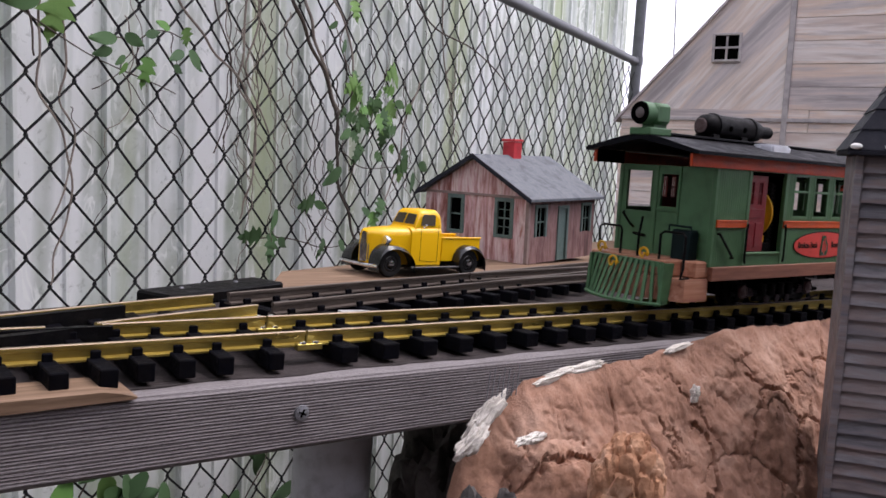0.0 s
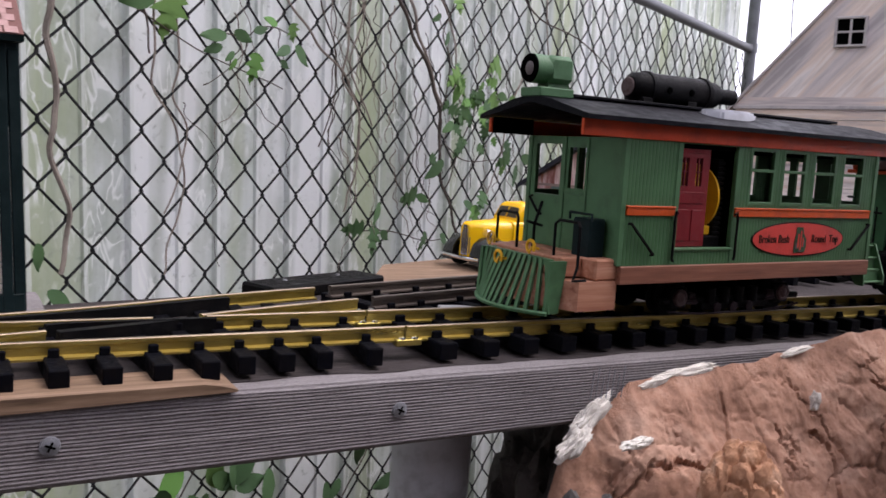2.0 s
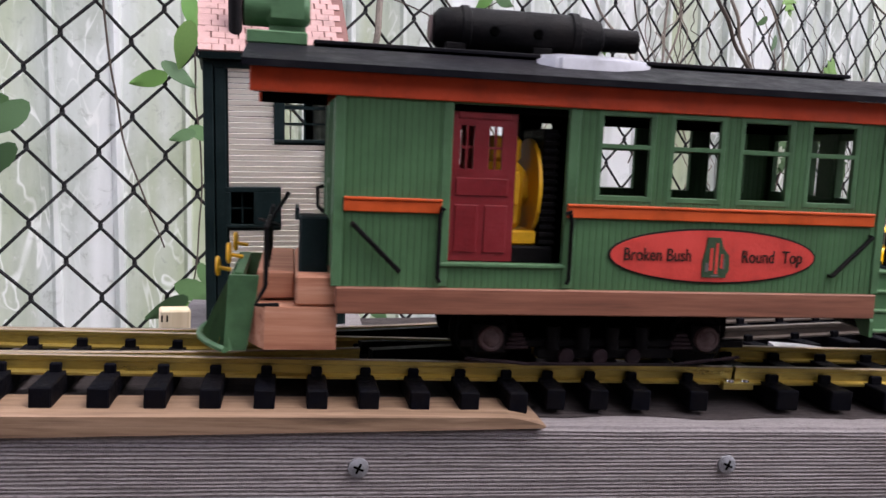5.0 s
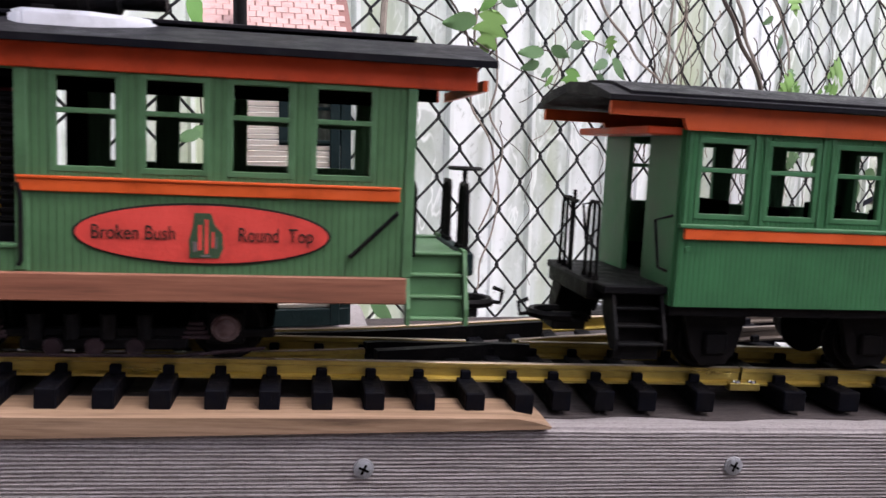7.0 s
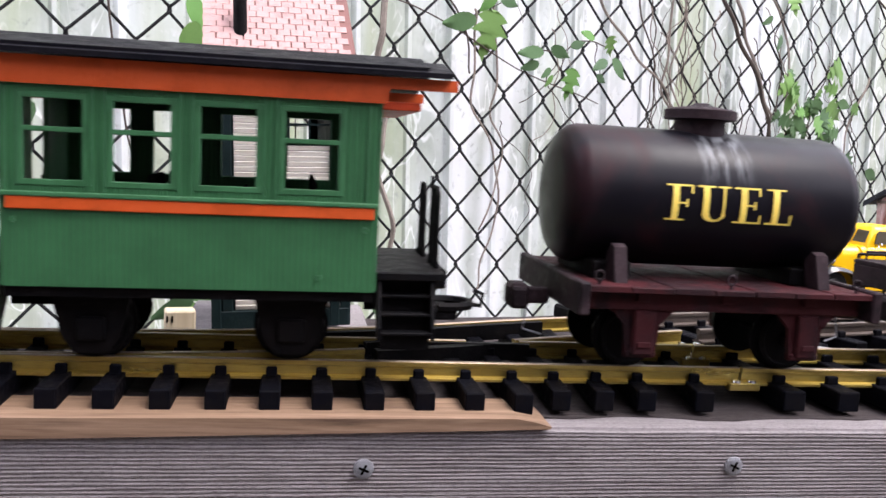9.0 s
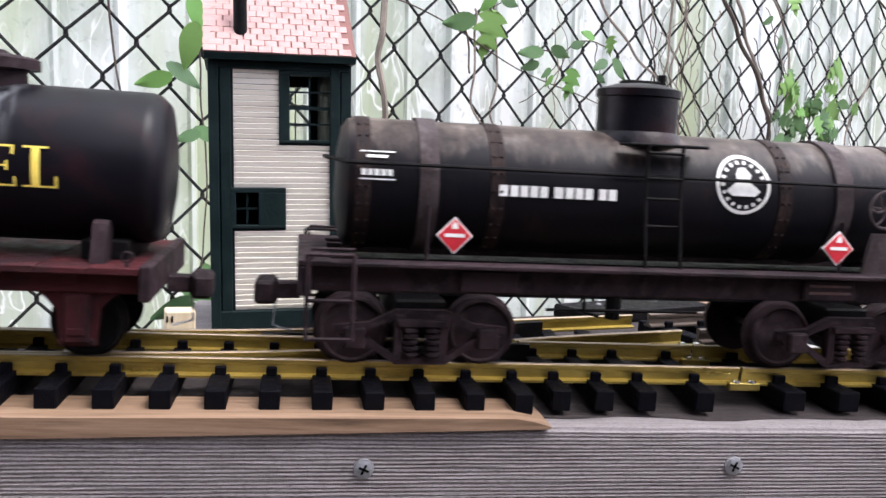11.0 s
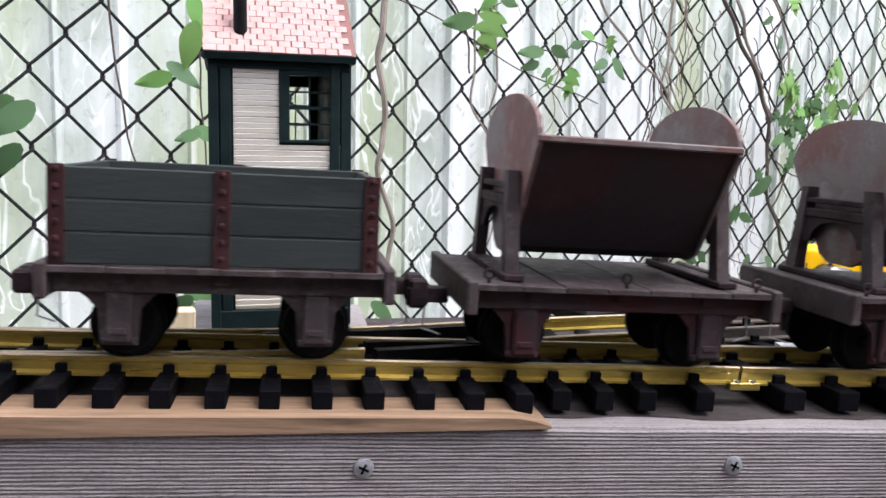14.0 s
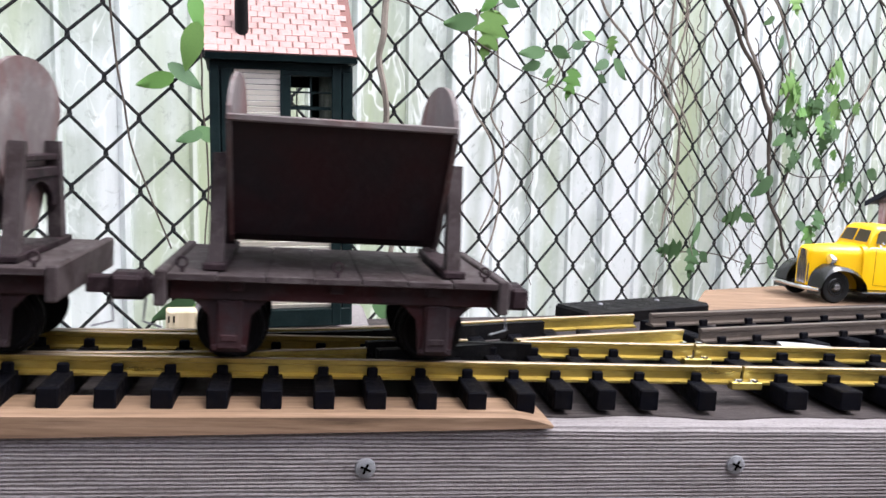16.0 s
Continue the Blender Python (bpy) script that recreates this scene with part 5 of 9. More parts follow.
# ---- barn ----
def barn():
    t = thing("barn", "large model barn of streaked grey and tan boards", "model building", Matrix.Translation((1.402, 0.491, -0.02)) @ LEAN @ pose(0, 0, 0, 0, 0, -67))
    HW, E, A = 0.391, 0.31, 0.7445
    win = (-0.1955, -0.146, 0.424, 0.474)
    sl = (A - E) / HW
    PU = -0.045     # the upright post beside the slanting boards
    # horizontal boards, one by one, cut to the roof line
    z, jit = 0.0, random.Random(9)
    bh = 0.046
    while z < A - 0.01:
        z1 = min(z + bh - 0.0012, A - 0.004)
        def lim(zz):
            return HW if zz <= E else max(0.002, HW - (zz - E) / sl)
        cuts = [-1, jit.uniform(-0.12, 0.12), 1]
        segs = [(-lim(z), cuts[1] * 1.0, True), (cuts[1], lim(z), False)]
        if z >= 0.29:
            segs = [(PU + 0.006, lim(z), False)]
        for a, b, left in segs:
            if b - a < 0.01:
                continue
            bm = B()
            la = a if not left else -lim(z)
            ta = a if not left else -lim(z1)
            rb = b if left else lim(z)
            tb = b if left else lim(z1)
            if ta > tb - 0.002:
                ta = tb - 0.002
            d = jit.uniform(0, 0.0015)
            prism(bm, [(la, z), (rb - 0.001, z), (tb - 0.001, z1), (ta, z1)], "y", -0.004 - d, 0.004)
            part("board", bm, BARN_H, t)
        z += bh
    bm = B()
    prism(bm, [(-HW, 0), (HW, 0), (HW, E), (0, A), (-HW, E)], "y", 0.0045, 0.30)
    part("body", bm, BARN_TRIM, t)
    bm = B()
    prism(bm, [(-HW, 0.304), (PU, 0.304), (PU, E + (HW + PU) * sl - 0.01), (-HW, E)], "y", -0.0045, 0.0042)
    part("gable_panel", bm, BARN_D, t, "gable panel of slanting streaked boards")
    # trims
    bm = B()
    box(bm, PU - 0.0055, PU + 0.0055, -0.009, -0.0047, 0.0, A - 0.075, 0.001)
    part("centre_post", bm, BARN_TRIM, t)
    for zz in (0.296, 0.30 - 0.2):
        bm = B()
        box(bm, -HW, HW, -0.009, -0.0055, zz, zz + 0.008, 0.001)
        part("cross_rail", bm, BARN_TRIM, t)
    for sgn in (-1, 1):
        bm = B()
        prism(bm, [(sgn * (HW + 0.016), E - 0.0178), (sgn * (HW + 0.012), E - 0.0205), (0, A - 0.0075), (0, A)], "y", -0.012, 0.30)
        part("roof", bm, BARN_TRIM, t)
    a, b, c, d = win
    bm = B()
    for q in ((a - 0.005, a, c - 0.005, d + 0.005), (b, b + 0.005, c - 0.005, d + 0.005), (a, b, d, d + 0.005), (a, b, c - 0.005, c)):
        box(bm, q[0], q[1], -0.011, 0.004, q[2], q[3], 0.001)
    w = part("window", bm, BARN_TRIM, t)
    bm = B()
    box(bm, (a + b) / 2 - 0.002, (a + b) / 2 + 0.002, -0.009, -0.0058, c, d)
    box(bm, a, b, -0.0088, -0.0058, (c + d) / 2 - 0.002, (c + d) / 2 + 0.002)
    part("muntin", bm, BARN_TRIM, w)
    bm = B()
    box(bm, a, b, -0.0056, -0.0046, c, d)
    part("pane", bm, INSIDE, w)


barn()
bm = B()
prism(bm, [(1.26, 0.62), (1.20, 0.86), (1.6, 1.05), (2.0, 0.3), (1.55, 0.10)], "z", -0.06, -0.022)
tagged(finish("barn_board", bm, GREY_WOOD), "grey timber board under the barn", "timber board")
legs(1.6, 0.5, -0.06)


# ---- grey clapboard building ----
def grey_building():
    t = thing("clapboard_building", "tall weathered grey clapboard model building with a black roof", "model building", Matrix.Translation((0.364, -0.143, -0.13)) @ LEAN @ pose(0, 0, 0, 0, 0, -58))
    W, D, H = 0.15, 0.085, 0.285
    bm = B()
    box(bm, 0, W, 0.0015, D, 0, H)
    part("wall", bm, GREY_SIDING, t)
    z, jit = 0.0, random.Random(2)
    while z < H - 0.004:
        bm = B()
        h = 0.0105
        z1 = min(z + h, H)
        v = [bm.verts.new(c) for c in ((0.0045, -0.0028, z), (W, -0.0028, z), (W, 0.0, z1), (0.0045, 0.0, z1), (0.0045, 0.0022, z), (W, 0.0022, z), (W, 0.0022, z1), (0.0045, 0.0022, z1))]
        for f in ((0, 1, 2, 3), (7, 6, 5, 4), (3, 2, 6, 7), (4, 5, 1, 0), (0, 3, 7, 4), (1, 5, 6, 2)):
            bm.faces.new([v[n] for n in f])
        part("clapboard", bm, GREY_SIDING, t)
        z += h
    bm = B()
    box(bm, -0.001, 0.0045, -0.0038, 0.0013, 0, H, 0.0006)
    part("corner_post", bm, GREY_SIDING, t)
    bm = B()
    box(bm, -0.007, W + 0.006, -0.010, D + 0.010, H, H + 0.004, 0.0008)
    part("eave", bm, TAR, t)
    n = 9
    for k in range(n):
        bm = B()
        u0, u1 = k / n, (k + 1) / n
        yb = D / 2
        x0, x1 = -0.007 + 0.075 * u0, -0.007 + 0.075 * u1
        a0, a1 = (D / 2 + 0.009) * (1 - u0), (D / 2 + 0.009) * (1 - u1)
        z0, z1 = H + 0.004 + 0.13 * u0, H + 0.004 + 0.13 * u1
        X0, X1 = W + 0.006 - 0.075 * u0, W + 0.006 - 0.075 * u1
        v = [bm.verts.new(c) for c in ((x0 - 0.001, yb - a0 - 0.001, z0), (X0 + 0.001, yb - a0 - 0.001, z0), (X0 + 0.001, yb + a0 + 0.001, z0), (x0 - 0.001, yb + a0 + 0.001, z0), (x1, yb - a1, z1), (X1, yb - a1, z1), (X1, yb + a1, z1), (x1, yb + a1, z1))]
        for f in ((3, 2, 1, 0), (4, 5, 6, 7), (0, 1, 5, 4), (1, 2, 6, 5), (2, 3, 7, 6), (3, 0, 4, 7)):
            bm.faces.new([v[m_] for m_ in f])
        part("roof_course", bm, TAR, t)
    for xx in (-0.002, 0.02):
        bm = B()
        bmesh.ops.create_icosphere(bm, subdivisions=2, radius=0.0028)
        for v in bm.verts:
            v.co = Vector((v.co.x * 1.5 + xx, v.co.y - 0.0098, v.co.z * 0.8 + H + 0.0062))
        part("paint_blob", bm, WHITE, t, "dab of white on the eave", True)
    bm = B()
    box(bm, 0.058, 0.085, -0.0045, -0.0028, 0.12, 0.21, 0.0006)
    part("window", bm, SHED_TRIM, t)


grey_building()


# ---- pickup truck ----
def pickup():
    t = thing("pickup_truck", "shiny yellow vintage toy pickup truck with black fenders", "toy truck", Matrix.Translation((0.31, 0.374, -0.0085)) @ pose(0, 0, 0, 0, 0, 3) @ Matrix.Scale(1.04, 4))
    # x back from the front axle, y from the near wheels to the far ones
    R = 0.0155
    W = 0.066
    def loft(bm, secs):
        rings = []
        for x, pts in secs:
            rings.append([bm.verts.new((x, y, z)) for y, z in pts])
        n = len(rings[0])
        for a, b in zip(rings, rings[1:]):
            for k in range(n):
                bm.faces.new((a[k], a[(k + 1) % n], b[(k + 1) % n], b[k]))
        bm.faces.new(rings[0][::-1])
        bm.faces.new(rings[-1])
    def sec(y0, y1, z0, z1, r):
        c = (y0 + y1) / 2
        out = []
        for cy, cz, a0 in ((y1 - r, z1 - r, 0), (y0 + r, z1 - r, 90)):
            for k in range(5):
                a = radians(a0 + 22.5 * k)
                out.append((cy + r * math.cos(a), cz + r * math.sin(a)))
        return out + [(y0, z0), (y1, z0)]
    yc = W / 2 - 0.004
    bm = B()
    loft(bm, [(-0.0165, sec(yc - 0.0085, yc + 0.0085, 0.014, 0.0500, 0.005)), (-0.0125, sec(yc - 0.0125, yc + 0.0125, 0.013, 0.0530, 0.007)), (0.012, sec(yc - 0.0175, yc + 0.0175, 0.013, 0.0548, 0.009)), (0.038, sec(yc - 0.0230, yc + 0.0230, 0.013, 0.0560, 0.010))])
    part("hood", bm, TRUCK_Y, t, smooth=True)
    bm = B()
    cw = 0.0255
    loft(bm, [(0.034, sec(yc - cw + 0.001, yc + cw - 0.001, 0.013, 0.0560, 0.008)), (0.040, sec(yc - cw, yc + cw, 0.013, 0.0572, 0.008)), (0.0405, sec(yc - cw, yc + cw, 0.013, 0.0575, 0.008)), (0.078, sec(yc - cw, yc + cw, 0.013, 0.0575, 0.008))])
    loft(bm, [(0.039, sec(yc - 0.0235, yc + 0.0235, 0.048, 0.0585, 0.003)), (0.046, sec(yc - 0.0225, yc + 0.0225, 0.048, 0.0745, 0.007)), (0.050, sec(yc - 0.0225, yc + 0.0225, 0.048, 0.0770, 0.008)), (0.072, sec(yc - 0.0225, yc + 0.0225, 0.048, 0.0775, 0.008)), (0.077, sec(yc - 0.0225, yc + 0.0225, 0.048, 0.0745, 0.009)), (0.079, sec(yc - 0.0225, yc + 0.0225, 0.048, 0.066, 0.008))])
    cab = part("cab", bm, TRUCK_Y, t, smooth=True)
    for s_, lab in ((-1, "window"), (1, "window")):
        bm = B()
        y = yc + s_ * 0.0228
        prism(bm, [(0.0475, 0.0590), (0.0685, 0.0590), (0.0685, 0.0700), (0.0665, 0.0720), (0.0515, 0.0720), (0.0490, 0.0690)], "y", y - 0.0007, y + 0.0007)
        part(lab, bm, TRUCK_GLASS, cab)
    for s_ in (-1, 1):
        bm = B()
        v = [bm.verts.new(c) for c in ((0.0390, yc + s_ * 0.001, 0.0600), (0.0390, yc + s_ * 0.0195, 0.0600), (0.0445, yc + s_ * 0.0178, 0.0715), (0.0445, yc + s_ * 0.001, 0.0722))]
        f = bm.faces.new(v)
        bmesh.ops.solidify(bm, geom=[f], thickness=0.0008)
        part("windshield", bm, TRUCK_GLASS, cab)
    for s_ in (-1, 1):
        bm = B()
        y = yc + s_ * 0.0256
        for p, q in (((0.0465, 0.0585), (0.0465, 0.018)), ((0.0465, 0.018), (0.0725, 0.0165)), ((0.0725, 0.0165), (0.0725, 0.0585))):
            tube(bm, [(p[0], y, p[1]), (q[0], y, q[1])], 0.00025, 4)
        part("door_seam", bm, GLOSS_BLACK, cab)
    bm = B()
    for y0, y1 in ((yc - 0.0245, yc - 0.0225), (yc + 0.0225, yc + 0.0245)):
        box(bm, 0.080, 0.142, y0, y1, 0.017, 0.0445, 0.0006)
        box(bm, 0.079, 0.143, y0 - 0.001, y1 + 0.001, 0.0440, 0.0460, 0.0005)
    box(bm, 0.080, 0.142, yc - 0.023, yc + 0.023, 0.017, 0.021)
    box(bm, 0.140, 0.1425, yc - 0.0225, yc + 0.0225, 0.017, 0.043, 0.0006)
    box(bm, 0.0795, 0.082, yc - 0.0225, yc + 0.0225, 0.017, 0.043)
    part("bed", bm, TRUCK_Y, t)
    def arch(x, y0, y1, r, sag):
        bm = B()
        rings = []
        for k in range(15):
            a = radians(-8 + 196 * k / 14)
            xx = x - r * math.cos(a) * (1.0 if a < 1.57 else sag)
            zz = R + r * math.sin(a) * 1.02 - (0.004 if k in (0, 14) else 0)
            rings.append([bm.verts.new((xx, yy, zz + dz)) for yy, dz in ((y0, -0.0035), (y0 + (y1 - y0) * 0.18, 0.0), (y1, 0.0008), (y1, -0.0012), (y0 + (y1 - y0) * 0.2, -0.0016))])
        for a, b in zip(rings, rings[1:]):
            for k in range(5):
                bm.faces.new((a[k], a[(k + 1) % 5], b[(k + 1) % 5], b[k]))
        return bm
    for y0, y1 in ((-0.0085, 0.012), (W + 0.0005, W - 0.020)):
        part("front_fender", arch(0.0, y0, y1, 0.0205, 1.55), GLOSS_BLACK, t, smooth=True)
        part("rear_fender", arch(0.118, y0, y0 + (y1 - y0) * 0.85, 0.0205, 1.2), GLOSS_BLACK, t, smooth=True)
        bm = B()
        ya, yb = sorted((y0, y0 + (y1 - y0) * 0.8))
        box(bm, 0.026, 0.100, ya, yb, 0.0095, 0.0125, 0.0008)
        part("running_board", bm, GLOSS_BLACK, t)
    for x in (0.0, 0.118):
        for y, d in ((0.0, -1), (W - 0.0085, 1)):
            bm = B()
            a = -0.004
            lathe(bm, (x, y, R), (0, d, 0), [(-0.0042, 0.0), (-0.0042, 0.0125), (-0.003, R - 0.0008), (-0.001, R), (0.002, R), (0.0036, R - 0.001), (0.004, 0.0115), (0.003, 0.0095), (0.003, 0.0)], 28)
            wh = part("wheel", bm, TYRE, t, smooth=True)
            bm = B()
            lathe(bm, (x, y, R), (0, d, 0), [(0.0031, 0.0094), (0.0035, 0.0088), (0.0028, 0.006), (0.0032, 0.0048), (0.0032, 0.0)], 24)
            part("rim", bm, GLOSS_BLACK, wh, smooth=True)
            bm = B()
            lathe(bm, (x, y, R), (0, d, 0), [(0.0032, 0.0042), (0.005, 0.0034), (0.0058, 0.0)], 16)
            part("hubcap", bm, CHROME, wh, "chrome hubcap", True)
    bm = B()
    for k in range(-4, 5):
        yy = yc + k * 0.0021
        tube(bm, [(-0.0180 + abs(k) * 0.0007, yy, 0.0150), (-0.0182 + abs(k) * 0.0007, yy, 0.034), (-0.0170 + abs(k) * 0.0007, yy, 0.0500 - abs(k) * 0.0007)], 0.0012, 5)
    part("grille", bm, CHROME, t, "silver grille bars", True)
    bm = B()
    tube(bm, [(-0.022, -0.008, 0.0135), (-0.027, 0.006, 0.0135), (-0.0285, yc, 0.0135), (-0.027, W - 0.012, 0.0135), (-0.022, W + 0.001, 0.0135)], 0.0019, 8)
    part("bumper", bm, CHROME, t, "chrome front bumper", True)
    for s_ in (-1, 1):
        bm = B()
        lathe(bm, (0.001, yc + s_ * 0.0195, 0.0415), (-1, 0, 0), [(-0.008, 0.001), (-0.003, 0.0048), (0.002, 0.0054), (0.0028, 0.0046), (0.003, 0.0)], 16)
        part("headlight", bm, CHROME, t, "chrome headlight", True)
    bm = B()
    box(bm, -0.015, 0.14, yc - 0.016, yc + 0.016, 0.0085, 0.0165)
    cyl(bm, (0, 0, R), (0, W - 0.008, R), 0.0018, 8)
    cyl(bm, (0.118, 0, R), (0.118, W - 0.008, R), 0.0018, 8)
    part("chassis", bm, TYRE, t)
    bm = B()
    tube(bm, [(0.047, -0.0002, 0.056), (0.045, -0.005, 0.058)], 0.0004, 5)
    lathe(bm, (0.045, -0.005, 0.059), (1, 0.1, 0), [(-0.0005, 0.0024), (0.0005, 0.0024)], 12)
    part("mirror", bm, CHROME, t)


pickup()


# ---- rolling stock: x to the rear from the middle of the car, y from the track's centre line, z from the deck ----
WHEELS = []     # wheelsets that turn, with their radius
CARS = []       # (car, distance of its middle behind the front of the motor car's body)


def bar(bm, pts, r=0.0007, seg=6):
    return tube(bm, pts, r, seg)


def wheelset(parent, x, z, r, half=0.0265, spokes=False, mat=BLACK):
    bm = B()
    cyl(bm, (0, -half, 0), (0, half, 0), 0.0016, 10)
    ax = part("wheelset", bm, BROWN_IRON, parent)
    ax.location = (x, 0, z)
    for s in (-1, 1):
        bm = B()
        lathe(bm, (0, s * half, 0), (0, s, 0), [(-0.0075, 0), (-0.0075, r + 0.0017), (-0.006, r + 0.0017), (-0.005, r), (-0.0003, r - 0.0005), (0, r - 0.002), (-0.001, r - 0.003), (-0.0012, 0.004), (0.0006, 0.003), (0.0006, 0)], 28)
        if spokes:
            for k in range(8):
                a = math.pi * k / 4
                tube(bm, [(0.003 * math.cos(a), s * (half - 0.0006), 0.003 * math.sin(a)), ((r - 0.003) * math.cos(a), s * (half - 0.0006), (r - 0.003) * math.sin(a))], 0.0009, 5)
        part("wheel", bm, mat, ax, smooth=True)
    WHEELS.append((ax, r, (x, 0, z)))
    return ax


def hook_coupler(parent, x, d, z=0.036, mat=BLACK):
    """A loop coupler that reaches out from a car's end; d: -1 front, 1 rear."""
    bm = B()
    box(bm, min(x, x + d * 0.018), max(x, x + d * 0.018), -0.005, 0.005, z - 0.002, z + 0.002, 0.0005)
    pts = []
    for k in range(13):
        a = -math.pi / 2 + math.pi * k / 12
        pts.append((x + d * (0.018 + 0.012 * math.cos(a)), 0.011 * math.sin(a), z + 0.002))
    for p in (pts,):
        tube(bm, [(x + d * 0.012, -0.011, z + 0.002)] + p + [(x + d * 0.012, 0.011, z + 0.002)], 0.0024, 6)
    box(bm, min(x + d * 0.004, x + d * 0.022), max(x + d * 0.004, x + d * 0.022), -0.0115, 0.0115, z - 0.0045, z + 0.0005, 0.0008)
    c = part("coupler", bm, mat, parent)
    bm = B()
    tube(bm, [(x + d * 0.026, 0, z + 0.002), (x + d * 0.036, 0, z + 0.001), (x + d * 0.037, 0, z + 0.007), (x + d * 0.032, 0, z + 0.009)], 0.0012, 6)
    part("coupler_hook", bm, mat, c)
    return c


def knuckle_coupler(parent, x, d, z=0.047, mat=BROWN_IRON):
    bm = B()
    a, b = sorted((x, x + d * 0.012))
    box(bm, a, b, -0.004, 0.004, z - 0.004, z + 0.004, 0.0008)
    a, b = sorted((x + d * 0.011, x + d * 0.0215))
    box(bm, a, b, -0.008, 0.006, z - 0.0065, z + 0.0065, 0.002)
    c = part("coupler", bm, mat, parent)
    bm = B()
    a, b = sorted((x + d * 0.013, x + d * 0.022))
    box(bm, a, b, -0.0125, -0.0085, z - 0.0055, z + 0.0055, 0.0015)
    part("knuckle", bm, mat, c)
    bm = B()
    tube(bm, [(x + d * 0.012, -0.004, z - 0.006), (x + d * 0.013, -0.005, z - 0.017), (x + d * 0.004, -0.008, z - 0.019)], 0.0006, 5)
    part("uncoupling_pin", bm, STEEL, c)
    return c


def car(name, label, off):
    c = thing(name, label, "model railcar", group="cars of the train")
    CARS.append((c, off))
    return c


def sash_window(parent, x0, x1, z0, z1, y, s, mat, glass=None):
    """A sash window in a side wall at y; s: -1 near, 1 far side."""
    bm = B()
    f, t0, t1 = 0.0022, y - 0.0011, y + 0.0011
    for q in ((x0 - f, x0 + 0.0004, z0 - f, z1 + f), (x1 - 0.0004, x1 + f, z0 - f, z1 + f), (x0, x1, z1 - 0.0004, z1 + f), (x0 - 0.001, x1 + 0.001, z0 - f, z0 + 0.0004)):
        box(bm, q[0], q[1], t0 + s * 0.0006, t1 + s * 0.0006, q[2], q[3], 0.0003)
    w = part("window", bm, mat, parent)
    bm = B()
    zm = z0 + (z1 - z0) * 0.62
    box(bm, x0 - 0.0008, x1 + 0.0008, t0 + s * 0.0005, t1 + s * 0.0005, zm - 0.0011, zm + 0.0011, 0.0003)
    part("sash_bar", bm, mat, w)
    return w


